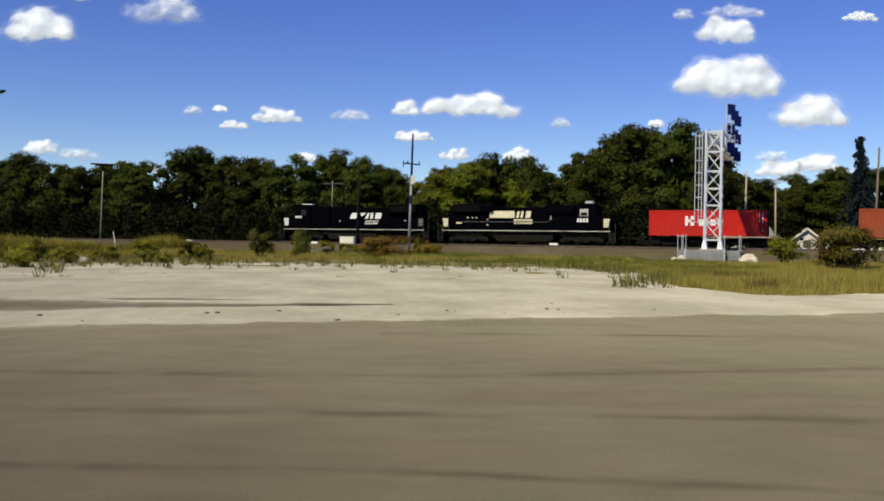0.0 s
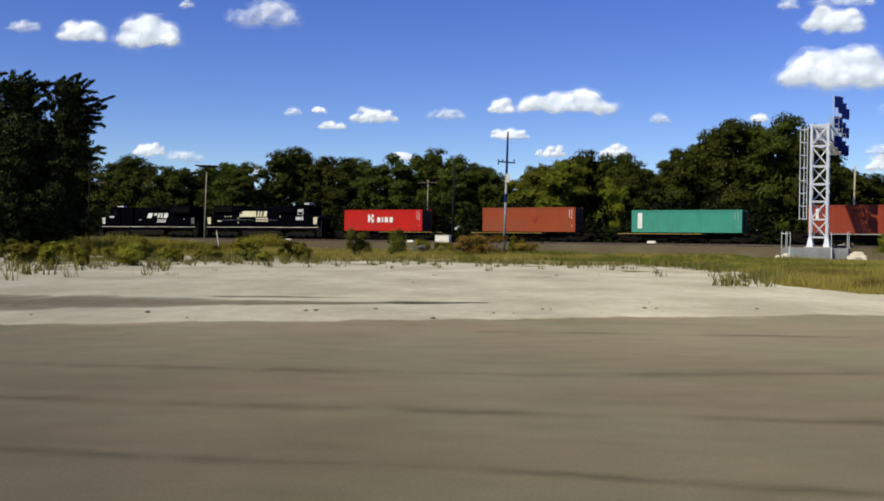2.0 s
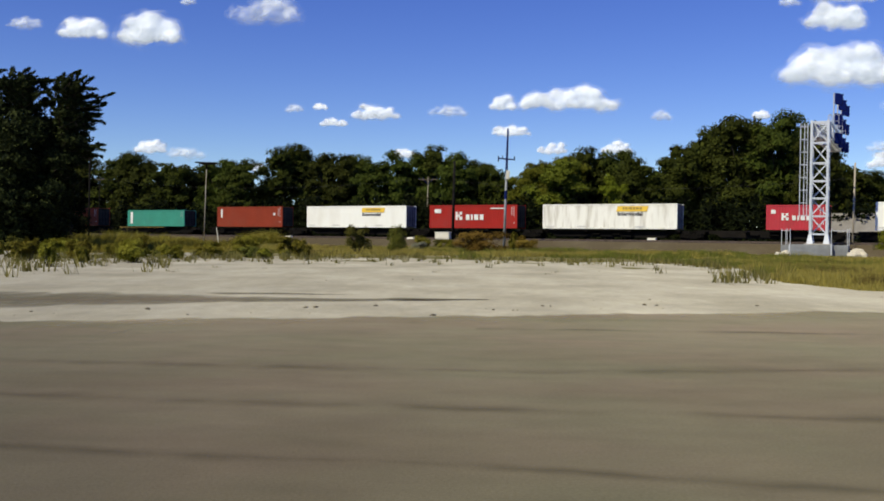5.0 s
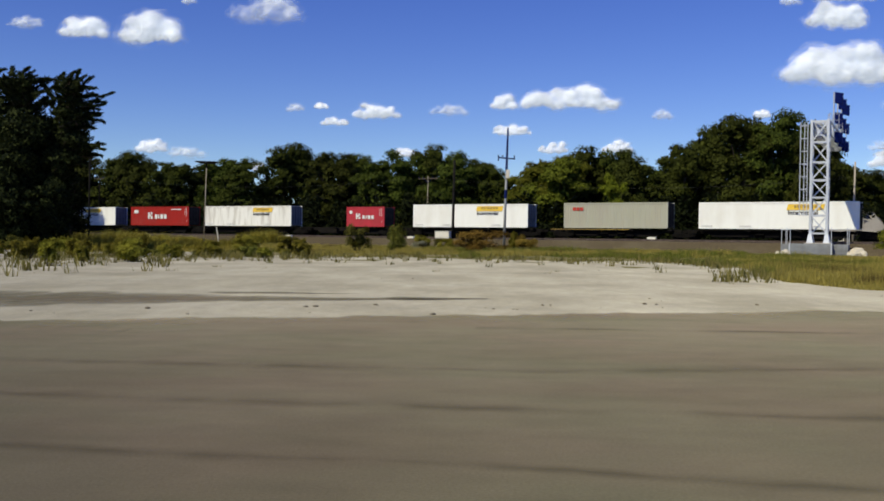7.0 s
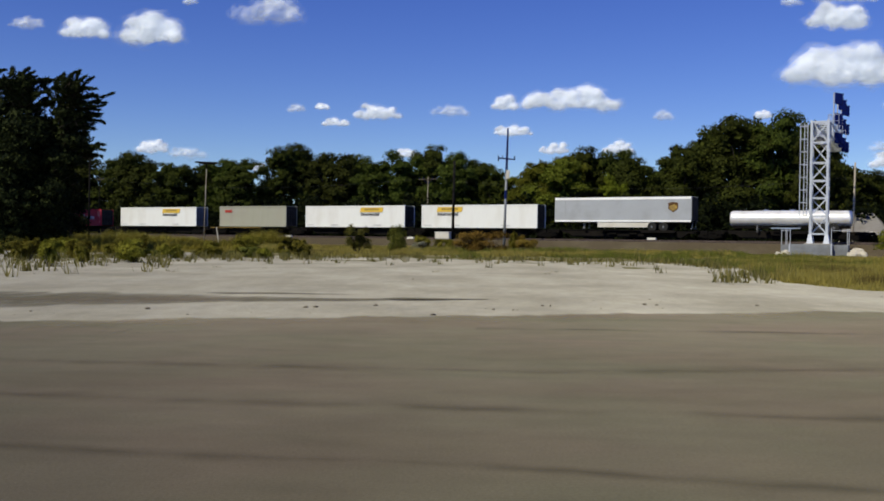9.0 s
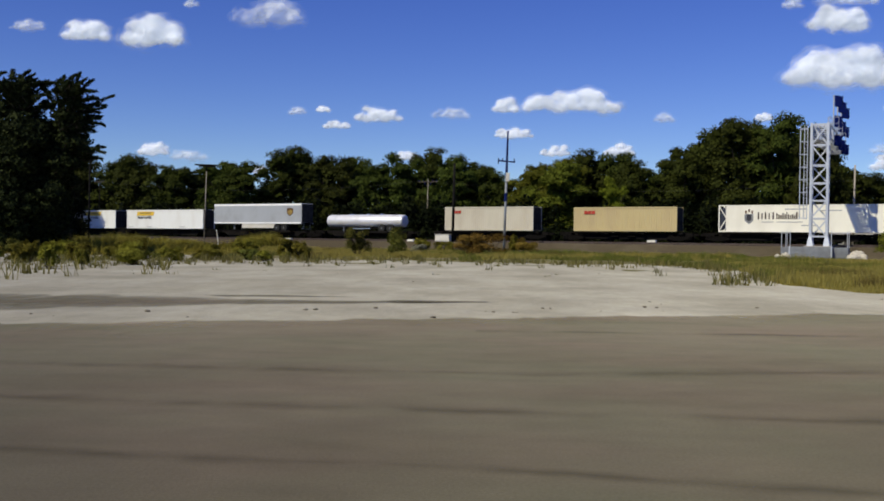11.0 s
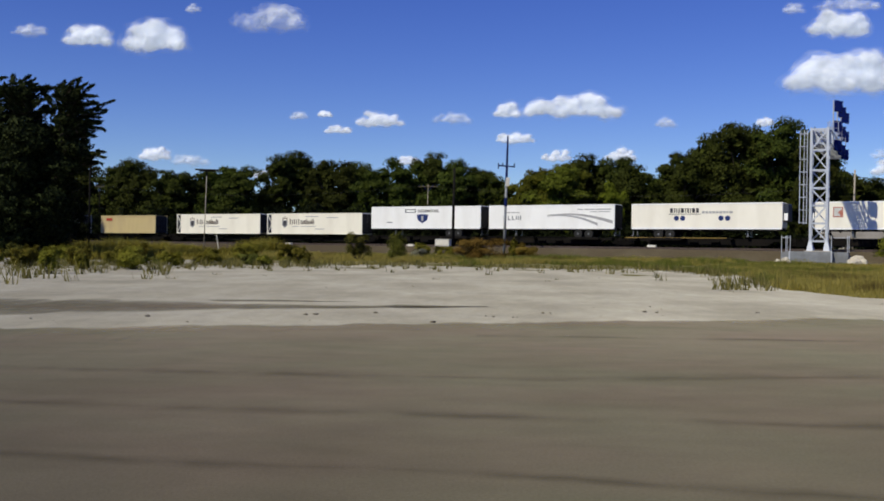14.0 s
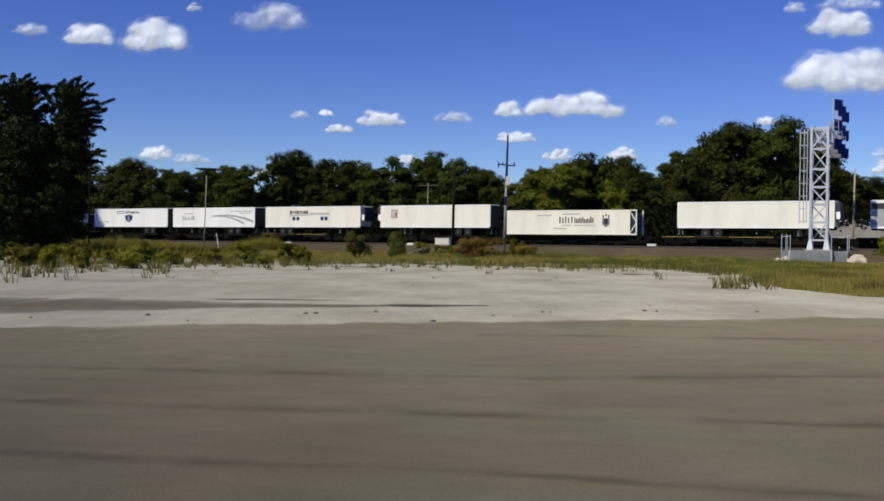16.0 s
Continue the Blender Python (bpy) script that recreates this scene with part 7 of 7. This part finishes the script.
box(bm, 0.75, 1.05, -1.245, -1.233, 1.3, 2.5)
part("label_strip", bm, M["white_logo"], c)
code_bars(c, 12.19, 2.9)
bm = bmesh.new()
box(bm, 10.6, 10.9, -1.245, -1.233, 1.6, 1.95)
part("emblem", bm, M["white_logo"], c)
yellow_panel(container(116.1, 16.15, 2.84, "white", "long white domestic container with a yellow name panel", end_mat="door_slate"), 16.15)
c = container(135.75, 12.3, 2.85, "wine", "crimson ribbed container with white block mark")
k_mark(c, 3.8, 1.0, 1.03)
block_row(c, 0.75, 1.85, (0.95,), 0.5, "white_logo")
block_row(c, 8.7, 2.35, (2.1,), 0.14, "white_logo")
code_bars(c, 12.3, 2.85)
yellow_panel(container(151.4, 16.15, 2.84, "white_dirty", "long white domestic container streaked with dirt, yellow name panel", end_mat="door_slate"), 16.15)
c = container(177.0, 6.06, 2.6, "pink_red", "short faded crimson container with white block mark")
k_mark(c, 1.55, 1.0, 0.74)
block_row(c, 0.5, 1.7, (0.45,), 0.4, "white_logo")
code_bars(c, 6.06, 2.6)
yellow_panel(container(187.5, 16.15, 2.84, "white", "long white domestic container with a yellow name panel", end_mat="door_slate"), 16.15)
c = container(208.3, 12.4, 2.9, "grey", "beige-grey ribbed container with a small red mark")
block_row(c, 1.1, 2.0, (0.42, 0.36, 0.42), 0.38, "red_logo", 0.06)
yellow_panel(container(224.1, 16.15, 2.84, "white", "long white domestic container with a yellow name panel"), 16.15)
yellow_panel(container(242.8, 16.15, 2.84, "white", "long white domestic container with a yellow name panel", doors=-1), 16.15, True)
t = trailer(261.2, 16.2, 2.8, "trailer_grey", "grey semitrailer with a brown and gold shield and pale skirt", 1, False, 3.66, True)
bm = bmesh.new()
prism(bm, [(13.6, 2.1), (13.6, 1.45), (14.15, 1.05), (14.7, 1.45), (14.7, 2.1), (14.15, 2.2)], -1.3, -1.291)
e = part("shield", bm, M["brown_logo"], t, "brown shield with gold lower part")
bm = bmesh.new()
prism(bm, [(13.72, 1.75), (13.72, 1.48), (14.15, 1.17), (14.58, 1.48), (14.58, 1.75), (14.3, 1.95)], -1.31, -1.301)
part("shield_face", bm, M["yellow"], e)
tank_trailer(281.35, 12.15, "polished silver tank trailer with banded barrel")
c = container(300.15, 12.19, 2.9, "grey_light", "pale weathered container with a small red mark")
block_row(c, 1.1, 2.1, (0.38, 0.34, 0.38), 0.34, "red_logo", 0.06)
c = container(317.5, 12.19, 2.75, "tan", "tan ribbed container with a small red mark")
block_row(c, 1.3, 1.95, (0.42, 0.36, 0.42), 0.38, "red_logo", 0.06)
refrigerated_container(334.2, 16.3, 2.85, True, "cream-white refrigerated container with a grey crest and dark block lettering", 2.75)
refrigerated_container(351.8, 16.3, 2.85, True, "cream-white refrigerated container with a grey crest and dark block lettering", 2.75)
t = trailer(369.6, 16.3, 2.85, "trailer_white", "white semitrailer with a small blue shield")
block_row(t, 5.3, 2.05, (1.6,), 0.42, "dark_logo", 0.1, -1.3)
block_row(t, 5.42, 2.13, (1.36,), 0.24, "trailer_white", 0.1, -1.312, "box_face")
shared("lettering", text_mesh("INTERMODAL", 0.5, M["dark_logo"]), t, pose(7.2, -1.292, 2.08, 90, 0, 0))
bm = bmesh.new()
prism(bm, [(7.05, 1.78), (7.9, 1.86), (8.75, 1.78), (8.6, 1.1), (7.9, 0.7), (7.2, 1.1)], -1.3, -1.291)
e = part("shield", bm, M["blue_logo"], t, "dark blue shield")
bm = bmesh.new()
box(bm, 7.74, 8.06, -1.309, -1.301, 0.98, 1.62)
part("shield_bar", bm, M["pale_logo"], e)
block_row(t, 2.5, 0.75, (0.9,), 0.12, "grey_logo", 0.1, -1.3)
t = trailer(387.0, 16.15, 2.85, "trailer_white", "white semitrailer with grey sweeping stripes and block lettering")
for x, w in ((2.05, 0.13), (2.32, 0.1), (2.62, 0.13), (2.75, 0.26), (3.16, 0.13), (3.29, 0.26), (3.7, 0.13), (3.98, 0.1), (4.24, 0.13)):
    bm = bmesh.new()
    box(bm, x, x + w, -1.3, -1.291, 1.06, 1.58 if w < 0.2 else 1.16)
    part("mark", bm, M["grey_logo"], t)
block_row(t, 2.45, 1.9, (0.5, 0.6, 0.4), 0.12, "pale_logo", 0.1, -1.3)
for k, (zz, ww) in enumerate(((1.62, 0.34), (1.5, 0.26))):
    bm = bmesh.new()
    top, low = [], []
    for j in range(13):
        u = j / 12
        x = 7.8 + u * (8.1 if k == 0 else 6.3)
        z = zz - (1.0 if k == 0 else 1.1) * u * u + 0.2 * math.sin(u * 3.0)
        top.append((x, z + ww * (0.1 + 0.9 * u)))
        low.append((x, z - 0.03))
    prism(bm, low + top[::-1], -1.302 - 0.004 * k, -1.291)
    part("sweep_stripe", bm, M["pale_logo"], t, "pale grey sweeping stripe")
block_row(t, 11.6, 2.22, (0.7, 1.2, 1.8), 0.12, "pale_logo", 0.2, -1.3)
block_row(t, 13.2, 1.95, (0.8, 1.3), 0.09, "pale_logo", 0.2, -1.3)
t = trailer(405.1, 16.35, 2.85, "trailer_cream", "cream-white semitrailer with dark block lettering and four blue discs", -1, True)
block_row(t, 4.45, 1.8, (0.3, 0.12, 0.12, 0.12, 0.34, 0.12, 0.16, 0.12, 0.3, 0.28), 0.5, "dark_logo", 0.13, -1.3, "mark")
block_row(t, 4.3, 1.62, (3.5,), 0.06, "dark_logo", 0.1, -1.3, "mark")
block_row(t, 7.95, 1.72, (0.3, 0.28, 0.28, 0.3, 0.26, 0.3, 0.28, 0.2, 0.36), 0.24, "pale_logo", 0.09, -1.3)
for x in (5.15, 5.85, 10.0, 10.7):
    bm = bmesh.new()
    rod(bm, (x, -1.30, 1.2), (x, -1.291, 1.2), 0.28, None, 18)
    part("disc", bm, M["blue_logo"], t, "dark blue disc")
t = trailer(424.6, 16.2, 2.85, "trailer_cream", "cream-white semitrailer with a faded red square mark", 1, True)
bm = bmesh.new()
box(bm, 1.75, 2.7, -1.3, -1.291, 1.25, 2.3)
e = part("mark", bm, M["faded_red"], t, "faded red and grey square mark")
bm = bmesh.new()
prism(bm, [(1.85, 1.36), (2.42, 1.36), (2.42, 1.55), (2.15, 1.75), (2.6, 2.05), (2.6, 2.2), (1.85, 2.2)], -1.309, -1.301)
part("mark_shape", bm, M["faint_logo"], e)
refrigerated_container(443.0, 16.3, 2.85, False, "cream-white refrigerated container with dark block lettering and a grey crest", 12.2)
trailer(463.9, 16.2, 2.85, "trailer_cream", "plain cream-white semitrailer with a cooling unit", -1, True)
t = trailer(483.4, 16.2, 2.85, "trailer_grey", "pale grey semitrailer with a dark band under the roof", 1, False)
bm = bmesh.new()
box(bm, 0.1, 16.1, -1.3, -1.291, 1.95, 2.5)
part("band", bm, M["dark_logo"], t, "dark band under the roof")

# cars under the loads: (left end, right end, carries wheels)
LOADS = ((40.9, 53.1, 0), (61.8, 74.0, 0), (80.8, 93.0, 0), (99.6, 111.8, 0), (116.1, 132.3, 0), (135.75, 148.1, 0), (151.4, 167.6, 0), (170.6, 183.1, 0), (187.5, 203.7, 0),
         (208.3, 220.7, 0), (224.1, 240.3, 0), (242.8, 259.0, 0), (261.2, 277.4, 1), (281.35, 293.5, 1), (300.15, 312.4, 0), (317.5, 329.7, 0), (334.2, 350.5, 0), (351.8, 368.1, 0))
LOADS += ((369.6, 385.9, 1), (387.0, 403.1, 1), (405.1, 421.4, 2), (424.6, 440.8, 1), (443.0, 459.3, 0), (463.9, 480.1, 2), (483.4, 499.6, 1))
for k, (a, b, kind) in enumerate(LOADS):
    prev_gap = a - LOADS[k - 1][1] if k else 9
    next_gap = LOADS[k + 1][0] - b if k + 1 < len(LOADS) else 9
    s0, s1 = a - min(1.6, prev_gap / 2 - 0.3), b + min(1.6, next_gap / 2 - 0.3)
    trucks = []
    if prev_gap >= 4.4 or k == 0:
        trucks.append(s0 + 1.5)
    trucks.append(s1 - 1.5 if next_gap >= 4.4 else b + next_gap / 2)
    tires = None
    if kind == 1:
        tires = ((b - s0 - 5.7, b - s0 - 1.9),)
    elif kind == 2:
        tires = ((a - s0 + 1.9, a - s0 + 5.7),)
    spine_car(s0, s1, trucks, tires, "yellow" if k in (0, 1, 2, 9, 20, 23) else "sill", (0.47, 1.0) if k == 0 else (0.0, 0.62))


# how long the train has run by then: the start is uneven, after that it slows steadily
STARTING = ((0.0, 0.055), (0.1, 0.108), (0.2, 0.218), (0.3, 0.326), (0.4, 0.44), (0.5, 0.56), (0.6, 0.62), (0.7, 0.727), (0.8, 0.838), (0.9, 0.952), (1.0, 1.0), (1.1, 1.112))


def motions():
    for ob, s, z in MOVING:
        rows = []
        for t, gone in STARTING + tuple((k / 2, k / 2) for k in range(3, 33)):
            p = trackside(s - SPEED * (gone + SLOW * gone * gone / 2), TRACKS[0], z)
            rows.append((t, pose(*p, 0, 0, TURN)))
        walk(ob, rows)
    for ob, x, z in CLOUDS:
        walk(ob, [(0.0, pose(x - 2, 2600, z)), (16.0, pose(x + 19, 2600, z))])


motions()
